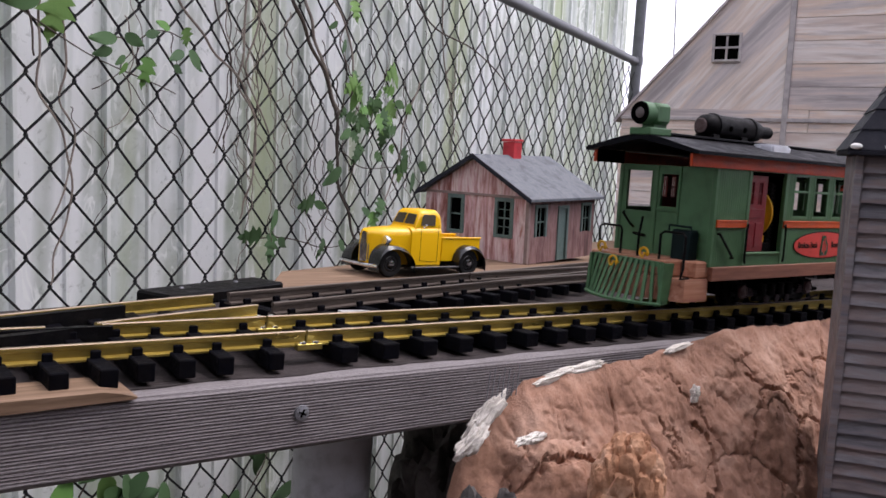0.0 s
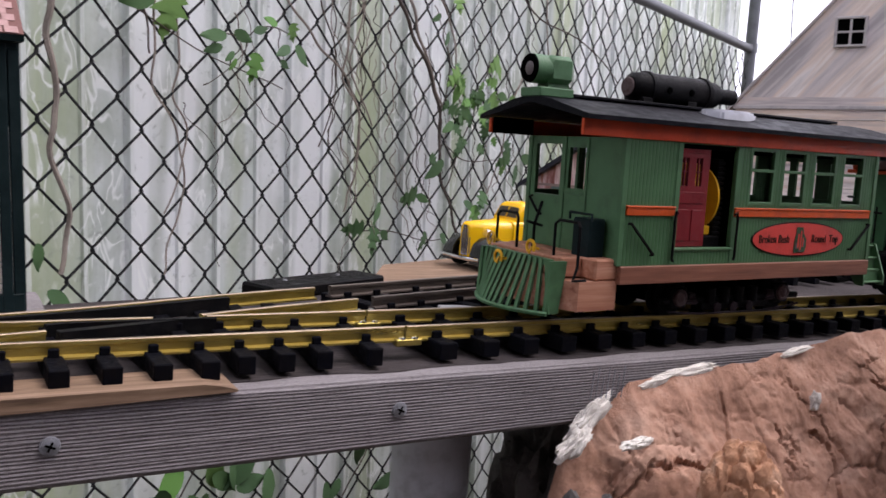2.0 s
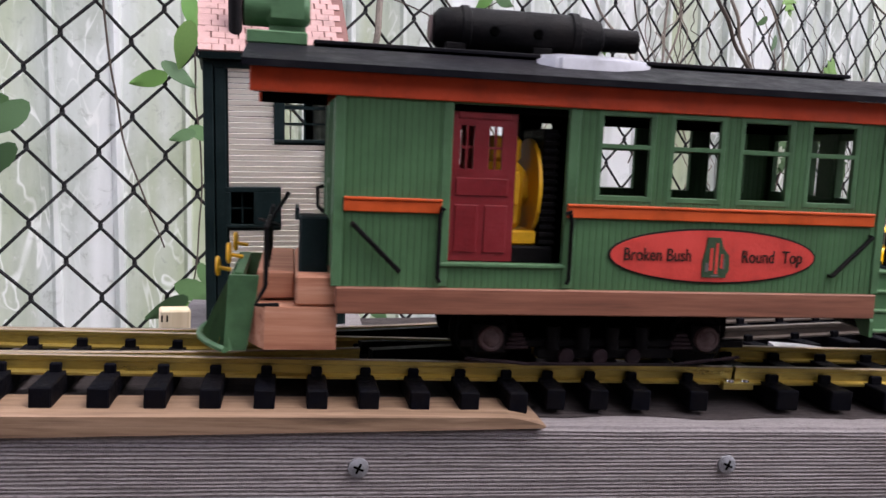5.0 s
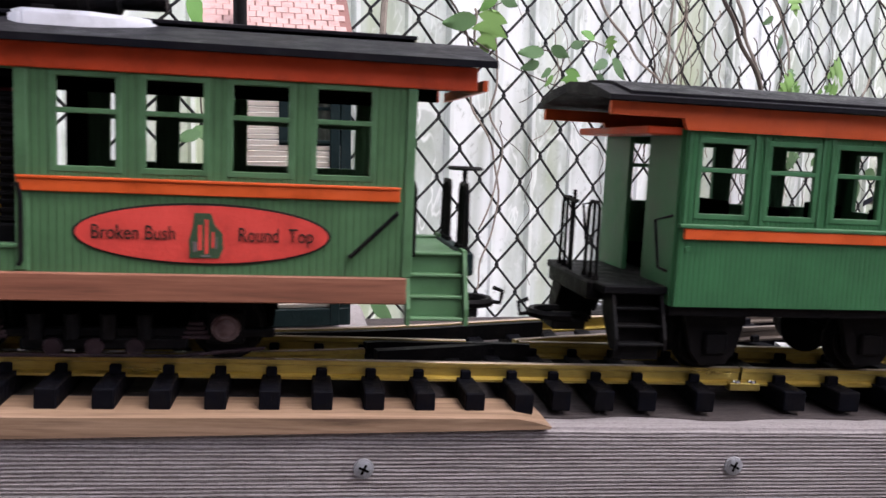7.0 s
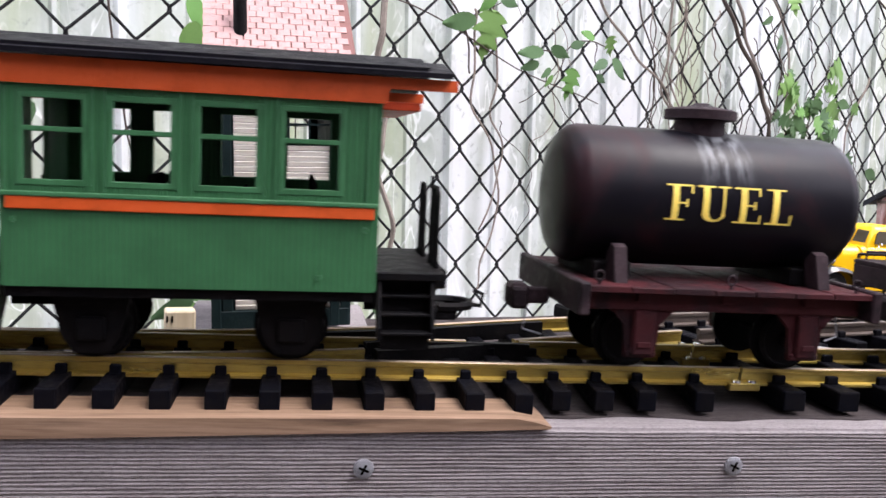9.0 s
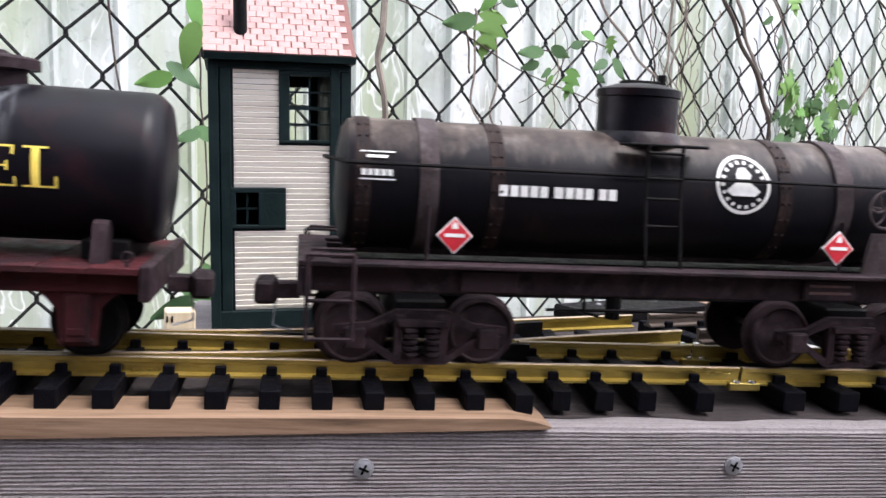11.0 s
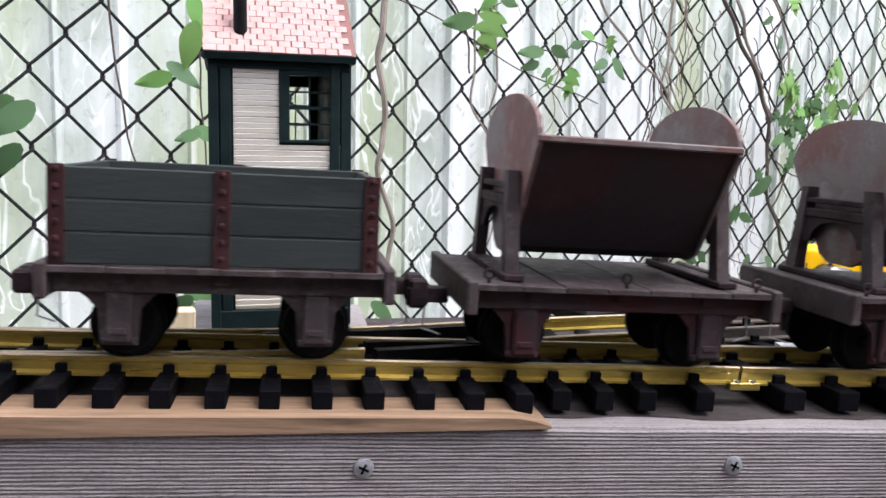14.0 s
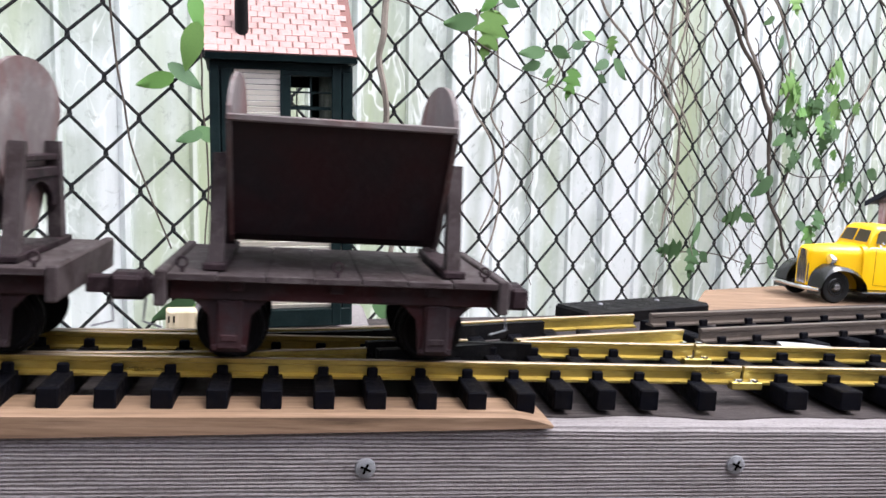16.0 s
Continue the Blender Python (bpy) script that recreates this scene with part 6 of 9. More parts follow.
def motor_car():
    c = car("motor_car", "green and orange wooden railcar with cowcatcher and red oval sign", 0.13)
    h, X0, X1 = 0.0497, -0.130, 0.1325
    zs0, zs1, zt = 0.0495, 0.0612, 0.1434
    # near and far sides, with door openings and windows
    wins = [(X0 + 0.1178 + 0.0347 * k, X0 + 0.1412 + 0.0347 * k, 0.1046, 0.1412) for k in range(4)]
    for s in (-1, 1):
        bm = B()
        y = s * h
        holes = wins + [(X0 + 0.048, X0 + 0.1032, 0.0726, 0.1426)] + ([(X0 + 0.005, X0 + 0.043, 0.1046, 0.1412)] if s > 0 else [])
        holed(bm, X0, X1, zs1, zt, holes, lambda a, b, p, q: box(bm, a, b, y - 0.0014, y + 0.0014, p, q))
        side = part("side_wall", bm, GREEN, c)
        for w in wins:
            sash_window(c, *w, y, s, GREEN_P)
        for a, b in ((X0 + 0.0025, X0 + 0.0455), (X0 + 0.1030, X1 - 0.004)):
            bm = B()
            box(bm, a, b, y + s * 0.0012 - 0.0018, y + s * 0.0012 + 0.0018, 0.0943, 0.0994, 0.0004)
            box(bm, a, b, y + s * 0.0012 - 0.0024, y + s * 0.0012 + 0.0024, 0.0994, 0.1007, 0.0003)
            part("belt_rail", bm, ORANGE, c, "orange belt rail")
        bm = B()
        box(bm, X0 - 0.038, X1 + 0.028, y + s * 0.0016 - 0.0014, y + s * 0.0016 + 0.0014, 0.1434, 0.1536, 0.0004)
        part("letter_board", bm, LETTER_RED, c, "orange-red board under the roof edge")
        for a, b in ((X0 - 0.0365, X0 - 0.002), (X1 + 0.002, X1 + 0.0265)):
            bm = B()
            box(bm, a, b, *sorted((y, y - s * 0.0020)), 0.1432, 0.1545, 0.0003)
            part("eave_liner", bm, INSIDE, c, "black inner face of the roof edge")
        bm = B()
        box(bm, X0, X1, y + s * 0.0012 - 0.003, y + s * 0.0012 + 0.003, zs0, zs1, 0.0005)
        part("sill", bm, SILL_WOOD, c, "brown stained wooden sill")
        for a in (X0, X1):
            bm = B()
            box(bm, a - 0.0022, a + 0.0022, y - 0.0022, y + 0.0022, zs1, zt, 0.0004)
            part("corner_post", bm, GREEN_P, c)
        for a, b in ((0.0445, 0.0492), (0.1022, 0.1072)):
            bm = B()
            box(bm, X0 + a, X0 + b, y - 0.0019, y + 0.0019, zs1 + 0.0005, zt, 0.0004)
            part("door_post", bm, GREEN_P, c)
        bm = B()
        box(bm, X0 + 0.0450, X0 + 0.1035, y - 0.0028, y + 0.0028, 0.0708, 0.0727, 0.0004)
        part("door_sill", bm, GREEN_P, c)
        # sliding red door, half open
        bm = B()
        yd = y - s * 0.0032
        holed(bm, X0 + 0.0492, X0 + 0.0792, 0.0732, 0.1424, [(X0 + 0.0535, X0 + 0.0595, 0.1145, 0.1335), (X0 + 0.0665, X0 + 0.0725, 0.1145, 0.1335)], lambda a, b, p, q: box(bm, a, b, yd - 0.0011, yd + 0.0011, p, q))
        d = part("sliding_door", bm, RED_DOOR, c, "dark red panelled sliding door, half open")
        for a, b, p, q in ((0.052, 0.0625, 0.077, 0.0985), (0.0655, 0.076, 0.077, 0.0985), (0.052, 0.076, 0.1025, 0.1105), (0.052, 0.076, 0.1365, 0.1400)):
            bm = B()
            yy = yd + s * 0.0011
            box(bm, X0 + a, X0 + b, yy - 0.0006, yy + 0.0006, p, q, 0.0003)
            part("panel", bm, RED_DOOR, d)
        for a, b in ((0.0535, 0.0595), (0.0665, 0.0725)):
            bm = B()
            box(bm, X0 + (a + b) / 2 - 0.0005, X0 + (a + b) / 2 + 0.0005, yd - 0.0006, yd + 0.0006, 0.1145, 0.1335)
            box(bm, X0 + a, X0 + b, yd - 0.0006, yd + 0.0006, 0.1235, 0.1245)
            part("muntin", bm, RED_DOOR, d)
        # grab irons
        for pts in ([(0.0505, 0.096), (0.0495, 0.0975), (0.0485, 0.092), (0.0485, 0.066), (0.0495, 0.0640)], [(0.1015, 0.096), (0.1035, 0.0975), (0.1045, 0.092), (0.1045, 0.066), (0.1035, 0.0640)]):
            bm = B()
            bar(bm, [(X0 + a - (0.004 if a < 0.06 else -0.0005), y + s * 0.0042, b) for a, b in pts], 0.0010)
            part("grab_iron", bm, BLACK, c)
        for p, q in (((0.0065, 0.089), (0.0275, 0.0685)), ((0.2575, 0.0895), (0.2375, 0.070))):
            bm = B()
            bar(bm, [(X0 + p[0], y, p[1]), (X0 + p[0], y + s * 0.004, p[1]), (X0 + q[0], y + s * 0.004, q[1]), (X0 + q[0], y, q[1])], 0.0011)
            part("grab_iron", bm, BLACK, c)
        # red oval sign
        bm = B()
        n = 48
        cx, cz = X0 + 0.1766, 0.0782
        prism(bm, [(cx + 0.0527 * math.cos(2 * math.pi * k / n), cz + 0.0131 * math.sin(2 * math.pi * k / n)) for k in range(n)], "y", *sorted((y + s * 0.0013, y + s * 0.0020)))
        sg = part("oval_sign", bm, SIGN_INK, c, "red oval sign with dark rim and lettering")
        bm = B()
        prism(bm, [(cx + 0.0515 * math.cos(2 * math.pi * k / n), cz + 0.0121 * math.sin(2 * math.pi * k / n)) for k in range(n)], "y", *sorted((y + s * 0.0018, y + s * 0.0024)))
        part("sign_face", bm, OVAL_RED, sg)
        rz = 0 if s < 0 else 180
        yy = y + s * 0.0026
        for txt, dx in (("Broken Bush", -0.0285), ("Round  Top", 0.0295)):
            lettering("lettering", txt, 0.0086, pose(cx + (dx if s < 0 else -dx), yy, cz, 90, 0, rz) @ Matrix.Diagonal((0.76, 1.0, 1, 1)), SIGN_INK, sg)
        bm = B()
        prism(bm, [(cx - 0.0060, cz - 0.0100), (cx + 0.0060, cz - 0.0100), (cx + 0.0078, cz - 0.0060), (cx + 0.0074, cz + 0.0005), (cx + 0.0042, cz + 0.0042), (cx + 0.0026, cz + 0.0090), (cx - 0.0042, cz + 0.0090), (cx - 0.0048, cz + 0.0030), (cx - 0.0062, cz - 0.0020)], "y", *sorted((yy - s * 0.0002, yy + s * 0.0002)))
        em = part("emblem", bm, BOTTLE, sg, "dark green emblem on the sign")
        bm = B()
        for q in ((-0.0026, -0.0010, -0.0066, 0.0040), (0.0002, 0.0016, -0.0082, 0.0064), (0.0030, 0.0040, -0.0056, 0.0012)):
            box(bm, cx + q[0], cx + q[1], *sorted((yy + s * 0.0001, yy + s * 0.0004)), cz + q[2], cz + q[3])
        part("emblem_stripe", bm, OVAL_RED, em)
        bm = B()
        for q in ((-0.0046, -0.0030, -0.0072, -0.0030), (0.0044, 0.0052, -0.0060, -0.0010), (-0.0014, 0.0024, -0.0094, -0.0086)):
            box(bm, cx + q[0], cx + q[1], *sorted((yy + s * 0.0001, yy + s * 0.0004)), cz + q[2], cz + q[3])
        part("emblem_mark", bm, BIN_END, em, "pale worn marks")
    # end walls
    for x, front in ((X0, True), (X1, False)):
        bm = B()
        holes = [(-0.036, -0.012, 0.1065, 0.136), (0.001, 0.021, 0.1065, 0.136), (0.0275, 0.0445, 0.1065, 0.136)]
        if front:
            holes = [(-0.0130, 0.0045, 0.108, 0.136), (0.0135, 0.0425, 0.102, 0.138)]
        holed(bm, -h + 0.0022, h - 0.0022, zs1, zt, holes, lambda a, b, p, q: box(bm, x - 0.0014, x + 0.0014, a, b, p, q))
        part("end_wall", bm, GREEN_P, c)
        bm = B()
        box(bm, x - 0.0024, x + 0.0024, 0.0075, 0.0105, zs1, zt, 0.0004)
        box(bm, x - 0.0024, x + 0.0024, -0.0165, -0.0140, zs1, zt, 0.0004)
        box(bm, x - 0.0022, x + 0.0022, -0.014, 0.0075, 0.1035, 0.106, 0.0004)
        part("door_frame", bm, GREEN_P, c)
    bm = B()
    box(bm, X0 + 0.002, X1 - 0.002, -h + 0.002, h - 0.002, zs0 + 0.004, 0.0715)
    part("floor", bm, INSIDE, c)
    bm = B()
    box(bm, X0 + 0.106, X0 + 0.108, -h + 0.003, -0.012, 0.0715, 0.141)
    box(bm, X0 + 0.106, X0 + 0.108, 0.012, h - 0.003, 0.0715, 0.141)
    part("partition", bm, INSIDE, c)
    # yellow engine seen through the door: block, flywheel and a black ribbed radiator
    bm = B()
    box(bm, X0 + 0.068, X0 + 0.0865, -0.038, -0.008, 0.0870, 0.1180, 0.003)
    box(bm, X0 + 0.070, X0 + 0.0850, -0.036, -0.010, 0.1180, 0.1300, 0.002)
    for k in range(3):
        box(bm, X0 + 0.071 + 0.0048 * k, X0 + 0.0745 + 0.0048 * k, -0.0400, -0.0380, 0.0980, 0.1140, 0.0008)
    cyl(bm, (X0 + 0.0865, -0.024, 0.1060), (X0 + 0.0905, -0.024, 0.1060), 0.0085, 18)
    box(bm, X0 + 0.066, X0 + 0.0925, -0.041, -0.006, 0.0800, 0.0870, 0.001)
    eng = part("engine", bm, YELLOW, c, "bright yellow plastic engine inside the door", True)
    bm = B()
    lathe(bm, (X0 + 0.0900, -0.024, 0.1060), (1, 0, 0), [(0, 0), (0, 0.0175), (0.0006, 0.0235), (0.0022, 0.0235), (0.0026, 0.020), (0.0026, 0)], 32)
    part("flywheel", bm, YELLOW, eng, "yellow flywheel", True)
    bm = B()
    box(bm, X0 + 0.0660, X0 + 0.1000, -0.044, -0.004, 0.0716, 0.0800, 0.001)
    part("engine_bed", bm, BLACK, eng)
    bm = B()
    box(bm, X0 + 0.0935, X0 + 0.1000, -0.042, -0.006, 0.0800, 0.1340, 0.0008)
    rad = part("radiator", bm, BLACK, c, "black ribbed radiator")
    for k in range(15):
        bm = B()
        box(bm, X0 + 0.0928, X0 + 0.1006, -0.0432, -0.0300, 0.0808 + 0.0035 * k, 0.0829 + 0.0035 * k, 0.0004)
        part("rib", bm, BLACK, rad)
    # roof: two shallow slopes with a flat ridge board
    ra, rb = X0 - 0.041, X1 + 0.035
    prof = [(-0.0600, 0.1530), (-0.0600, 0.1560), (-0.020, 0.1660), (0.0, 0.1690), (0.020, 0.1660), (0.0600, 0.1560), (0.0600, 0.1530), (0.0, 0.1642)]
    bm = B()
    prism(bm, prof, "x", ra, rb)
    part("roof", bm, ROOF, c, "black tarred roof")
    for xe in (rb - 0.004,):
        bm = B()
        prism(bm, [(-0.0505, 0.1438), (0.0505, 0.1438), (0.0505, 0.1485), (-0.0505, 0.1485)], "x", xe, xe + 0.002)
        part("end_beam", bm, ORANGE, c)
    bm = B()
    box(bm, ra + 0.03, rb - 0.028, -0.008, 0.008, 0.1690, 0.1710, 0.0004)
    part("roof_walk", bm, ROOF, c)
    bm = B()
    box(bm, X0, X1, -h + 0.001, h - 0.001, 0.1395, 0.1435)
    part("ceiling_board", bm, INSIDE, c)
    # headlight
    bm = B()
    box(bm, X0 - 0.042, X0 - 0.014, -0.011, 0.011, 0.1675, 0.1735, 0.0006)
    hl = part("headlight_base", bm, GREEN_P, c)
    bm = B()
    box(bm, X0 - 0.034, X0 - 0.013, -0.0095, 0.0095, 0.1765, 0.1945, 0.003)
    cyl(bm, (X0 - 0.043, 0, 0.1855), (X0 - 0.030, 0, 0.1855), 0.0095, 24)
    box(bm, X0 - 0.032, X0 - 0.015, -0.006, 0.006, 0.1735, 0.1770)
    part("headlight_case", bm, GREEN_P, hl, smooth=True)
    bm = B()
    lathe(bm, (X0 - 0.0432, 0, 0.1855), (-1, 0, 0), [(0, 0.0095), (0.0012, 0.009), (0.0012, 0.0072), (0.0002, 0.007), (0.0002, 0.0)], 24)
    part("headlight_lens", bm, INSIDE, hl, "dark headlight lens", True)
    bm = B()
    lathe(bm, (X0 - 0.0436, 0, 0.1855), (-1, 0, 0), [(0, 0.0045), (0.0012, 0.003), (0.0014, 0.0)], 16)
    part("bulb", bm, BIN_END, hl, "", True)
    # air tank and pale skid on the roof
    bm = B()
    tz = 0.1815
    lathe(bm, (X0 + 0.046, 0.004, tz), (1, 0, 0), [(0, 0), (0.0008, 0.0072), (0.004, 0.0102), (0.014, 0.0112), (0.0145, 0.0122), (0.018, 0.0122), (0.0185, 0.0112), (0.070, 0.0112), (0.0705, 0.0122), (0.074, 0.0122), (0.0745, 0.0110), (0.086, 0.0092), (0.088, 0.0060), (0.107, 0.0058), (0.1075, 0)], 32)
    tk = part("air_tank", bm, BLACK, c, "black cylindrical tank lying on the roof", True)
    bm = B()
    lathe(bm, (X0 + 0.0458, 0.004, tz), (-1, 0, 0), [(0, 0.0068), (0.0007, 0.0062), (0.0009, 0)], 20)
    part("tank_end", bm, HUB_IRON, tk, "rusty tank end", True)
    for xx in (0.052, 0.096):
        bm = B()
        box(bm, X0 + xx, X0 + xx + 0.010, -0.006, 0.014, 0.1690, 0.1745, 0.0006)
        part("tank_saddle", bm, BLACK, tk)
    for xx in (0.076, 0.098):
        bm = B()
        lathe(bm, (X0 + xx, -0.0068, tz - 0.0008), (0, -1, 0), [(0, 0.0026), (0.0012, 0.0022), (0.0012, 0)], 12)
        part("tank_plug", bm, INSIDE, tk)
    bm = B()
    prism(bm, [(X0 + 0.092, -0.026), (X0 + 0.100, -0.036), (X0 + 0.128, -0.036), (X0 + 0.148, -0.025), (X0 + 0.153, -0.018), (X0 + 0.128, -0.015), (X0 + 0.097, -0.016)], "z", 0.1600, 0.1688)
    bmesh.ops.bevel(bm, geom=bm.edges[:], offset=0.0018, segments=2, affect="EDGES")
    part("roof_skid", bm, PVC, c, "pale grey skid lying on the roof", True)
    # front deck, beam and cowcatcher
    bm = B()
    box(bm, X0 - 0.034, X0 - 0.0175, -0.036, 0.0495, 0.0525, 0.0650, 0.0008)
    box(bm, X0 - 0.0172, X0 + 0.002, -0.0495, 0.0495, 0.0518, 0.0656, 0.0012)
    part("front_deck", bm, DECK_WOOD, c, "pinkish wooden front deck")
    bm = B()
    n = 10
    prism(bm, [(X0 - 0.030 - 0.014 * (1 - (2 * k / n - 1) ** 2), 0.050 * (2 * k / n - 1)) for k in range(n + 1)] + [(X0 + 0.001, 0.050), (X0 + 0.001, -0.050)], "z", 0.0325, 0.0514)
    part("buffer_beam", bm, DECK_WOOD, c, "chipped pinkish wooden buffer beam")
    cc = part("cowcatcher", prism(B(), [(X0 - 0.044, -0.034), (X0 - 0.040, -0.036), (X0 - 0.040, 0.036), (X0 - 0.044, 0.034)], "z", 0.0600, 0.0640), GREEN_P, c, "green slatted cowcatcher")
    nb = 13
    for k in range(nb):
        u = 2 * k / (nb - 1) - 1
        bm = B()
        tx, ty = X0 - 0.045, 0.034 * u
        bx, by = X0 - 0.046 - 0.015 * (1 - u * u), 0.040 * u
        v = [bm.verts.new(q) for q in ((tx, ty - 0.0017, 0.0640), (tx, ty + 0.0017, 0.0640), (tx + 0.003, ty, 0.0625), (bx, by - 0.0017, 0.0298), (bx, by + 0.0017, 0.0298), (bx + 0.003, by, 0.0298))]
        for f in ((0, 1, 4, 3), (1, 2, 5, 4), (2, 0, 3, 5), (0, 2, 1), (3, 4, 5)):
            bm.faces.new([v[m_] for m_ in f])
        part("slat", bm, GREEN_P, cc)
    for s in (-1, 1):
        bm = B()
        prism(bm, [(X0 - 0.048, 0.0298), (X0 - 0.046, 0.0635), (X0 - 0.033, 0.0635), (X0 - 0.034, 0.0535), (X0 - 0.038, 0.0298)], "y", *sorted((s * 0.0375, s * 0.0405)))
        part("side_plate", bm, GREEN_P, cc)
    bm = B()
    tube(bm, [(X0 - 0.047 - 0.015 * (1 - (k / 6 - 1) ** 2), 0.041 * (k / 6 - 1), 0.0300) for k in range(13)], 0.0016, 6)
    part("toe_bar", bm, GREEN_P, cc)
    for x, y, z in ((-0.047, -0.020, 0.072), (-0.047, 0.026, 0.072), (-0.054, 0.006, 0.062)):
        bm = B()
        tube(bm, [(X0 + x + 0.006, y, z - 0.003), (X0 + x, y, z - 0.002)] + [(X0 + x - 0.0005, y + 0.0042 * math.sin(a), z + 0.0005 + 0.0042 * math.cos(a) - 0.002) for a in [math.pi * 0.9 - math.pi * 1.6 * k / 9 for k in range(10)]], 0.0011, 6)
        part("lamp_hook", bm, YELLOW, c, "yellow hook", True)
    for y0, y1 in ((-0.047, -0.022), (0.020, 0.045)):
        bm = B()
        bar(bm, [(X0 - 0.030, y0, 0.0600), (X0 - 0.030, y0, 0.086), (X0 - 0.029, y0 + 0.003, 0.0885), (X0 - 0.029, y1 - 0.003, 0.0885), (X0 - 0.030, y1, 0.086), (X0 - 0.030, y1, 0.064)], 0.0011)
        bar(bm, [(X0 - 0.030, y0, 0.0600), (X0 - 0.034, y0 - 0.001, 0.052), (X0 - 0.024, y0 - 0.0015, 0.052)], 0.0011)
        part("handrail", bm, BLACK, c)
    bm = B()
    bar(bm, [(X0 - 0.030, 0.001, 0.064), (X0 - 0.030, 0.001, 0.083), (X0 - 0.021, 0.006, 0.098)], 0.0011)
    lathe(bm, (X0 - 0.030, 0.001, 0.083), (0.3, 0, 1), [(0, 0.006), (0.001, 0.006), (0.001, 0.0)], 12)
    part("brake_stand", bm, BLACK, c)
    bm = B()
    box(bm, X0 - 0.016, X0 - 0.003, -0.040, -0.022, 0.0640, 0.0905, 0.001)
    bar(bm, [(X0 - 0.017, -0.042, 0.089), (X0 - 0.017, -0.042, 0.0935), (X0 - 0.017, -0.020, 0.0935), (X0 - 0.017, -0.020, 0.089)], 0.001)
    part("tool_box", bm, DK_GREEN, c, "dark box with a rail on the front deck")
    bm = B()
    bar(bm, [(X0 - 0.003, 0.030, 0.087), (X0 - 0.006, 0.032, 0.090), (X0 - 0.006, 0.041, 0.099), (X0 - 0.003, 0.042, 0.100)], 0.0011)
    part("grab_iron", bm, BLACK, c)
    # rear platform with steps, rails and brake wheel
    bm = B()
    box(bm, X1, X1 + 0.030, -0.0325, 0.0325, 0.0665, 0.0700, 0.0005)
    part("rear_platform", bm, GREEN_P, c)
    bm = B()
    box(bm, X1 + 0.0265, X1 + 0.0335, -0.036, 0.036, 0.0600, 0.0712, 0.001)
    part("end_sill", bm, DK_GREEN, c, "dark end sill of the rear platform")
    for s in (-1, 1):
        bm = B()
        for xx in (X1 + 0.0008, X1 + 0.0272):
            prism(bm, [(s * 0.030, 0.0725), (s * 0.0405, 0.0725), (s * 0.0505, 0.047), (s * 0.0505, 0.0395), (s * 0.044, 0.0395), (s * 0.030, 0.058)], "x", xx, xx + 0.0018)
        box(bm, X1 + 0.0026, X1 + 0.0272, *sorted((s * 0.0327, s * 0.0339)), 0.0590, 0.0705)
        st = part("steps", bm, GREEN_P, c, "light green boarding steps")
        for k in range(4):
            bm = B()
            box(bm, X1 + 0.0027, X1 + 0.0271, *sorted((s * (0.0328 + 0.0040 * k), s * (0.0400 + 0.0034 * k))), 0.0698 - 0.0094 * k, 0.0712 - 0.0094 * k, 0.0003)
            if k:
                box(bm, X1 + 0.0027, X1 + 0.0271, *sorted((s * (0.0330 + 0.0040 * k), s * (0.0340 + 0.0040 * k))), 0.0712 - 0.0094 * k, 0.0790 - 0.0094 * k, 0.0002)
            part("tread", bm, GREEN_P, st)
        bm = B()
        bar(bm, [(X1 + 0.0035, s * 0.0465, 0.0700), (X1 + 0.0035, s * 0.0465, 0.1000), (X1 + 0.0020, s * 0.0480, 0.1035)], 0.0010)
        part("handrail", bm, BLACK, c)
        # upright hoops on the end sill
        bm = B()
        bar(bm, [(X1 + 0.0300, s * 0.0340, 0.0700), (X1 + 0.0300, s * 0.0315, 0.0990), (X1 + 0.0300, s * 0.0295, 0.1020), (X1 + 0.0300, s * 0.0165, 0.1020), (X1 + 0.0300, s * 0.0150, 0.0990), (X1 + 0.0300, s * 0.0140, 0.0700)], 0.0011)
        bar(bm, [(X1 + 0.0300, s * 0.0235, 0.0700), (X1 + 0.0300, s * 0.0235, 0.1020)], 0.0009)
        hp = part("end_railing", bm, BLACK, c, "black wire hoop railing")
        for yy in (0.034, 0.0235, 0.014):
            bm = B()
            lathe(bm, (X1 + 0.0300, s * yy, 0.0710), (0, 0, 1), [(0, 0.0022), (0.0022, 0.0018), (0.0026, 0)], 8)
            part("railing_foot", bm, BLACK, hp)
    bm = B()
    bar(bm, [(X1 + 0.0310, -0.0180, 0.0700), (X1 + 0.0310, -0.0180, 0.1085)], 0.0012)
    br = part("brake_stand", bm, BLACK, c)
    bm = B()
    lathe(bm, (X1 + 0.0310, -0.0180, 0.1085), (0, 0, 1), [(0, 0.0076), (0.0009, 0.0090), (0.0018, 0.0076), (0.0009, 0.0062), (0, 0.0076)], 20)
    for k in range(3):
        a = math.pi * k / 3
        bar(bm, [(X1 + 0.0310 - 0.0072 * math.cos(a), -0.0180 - 0.0072 * math.sin(a), 0.1092), (X1 + 0.0310 + 0.0072 * math.cos(a), -0.0180 + 0.0072 * math.sin(a), 0.1092)], 0.0006, 5)
    part("brake_wheel", bm, BLACK, br)
    # motor truck
    bm = B()
    box(bm, X0 + 0.058, X0 + 0.205, -0.019, 0.019, 0.030, 0.049, 0.002)
    part("motor_block", bm, INSIDE, c)
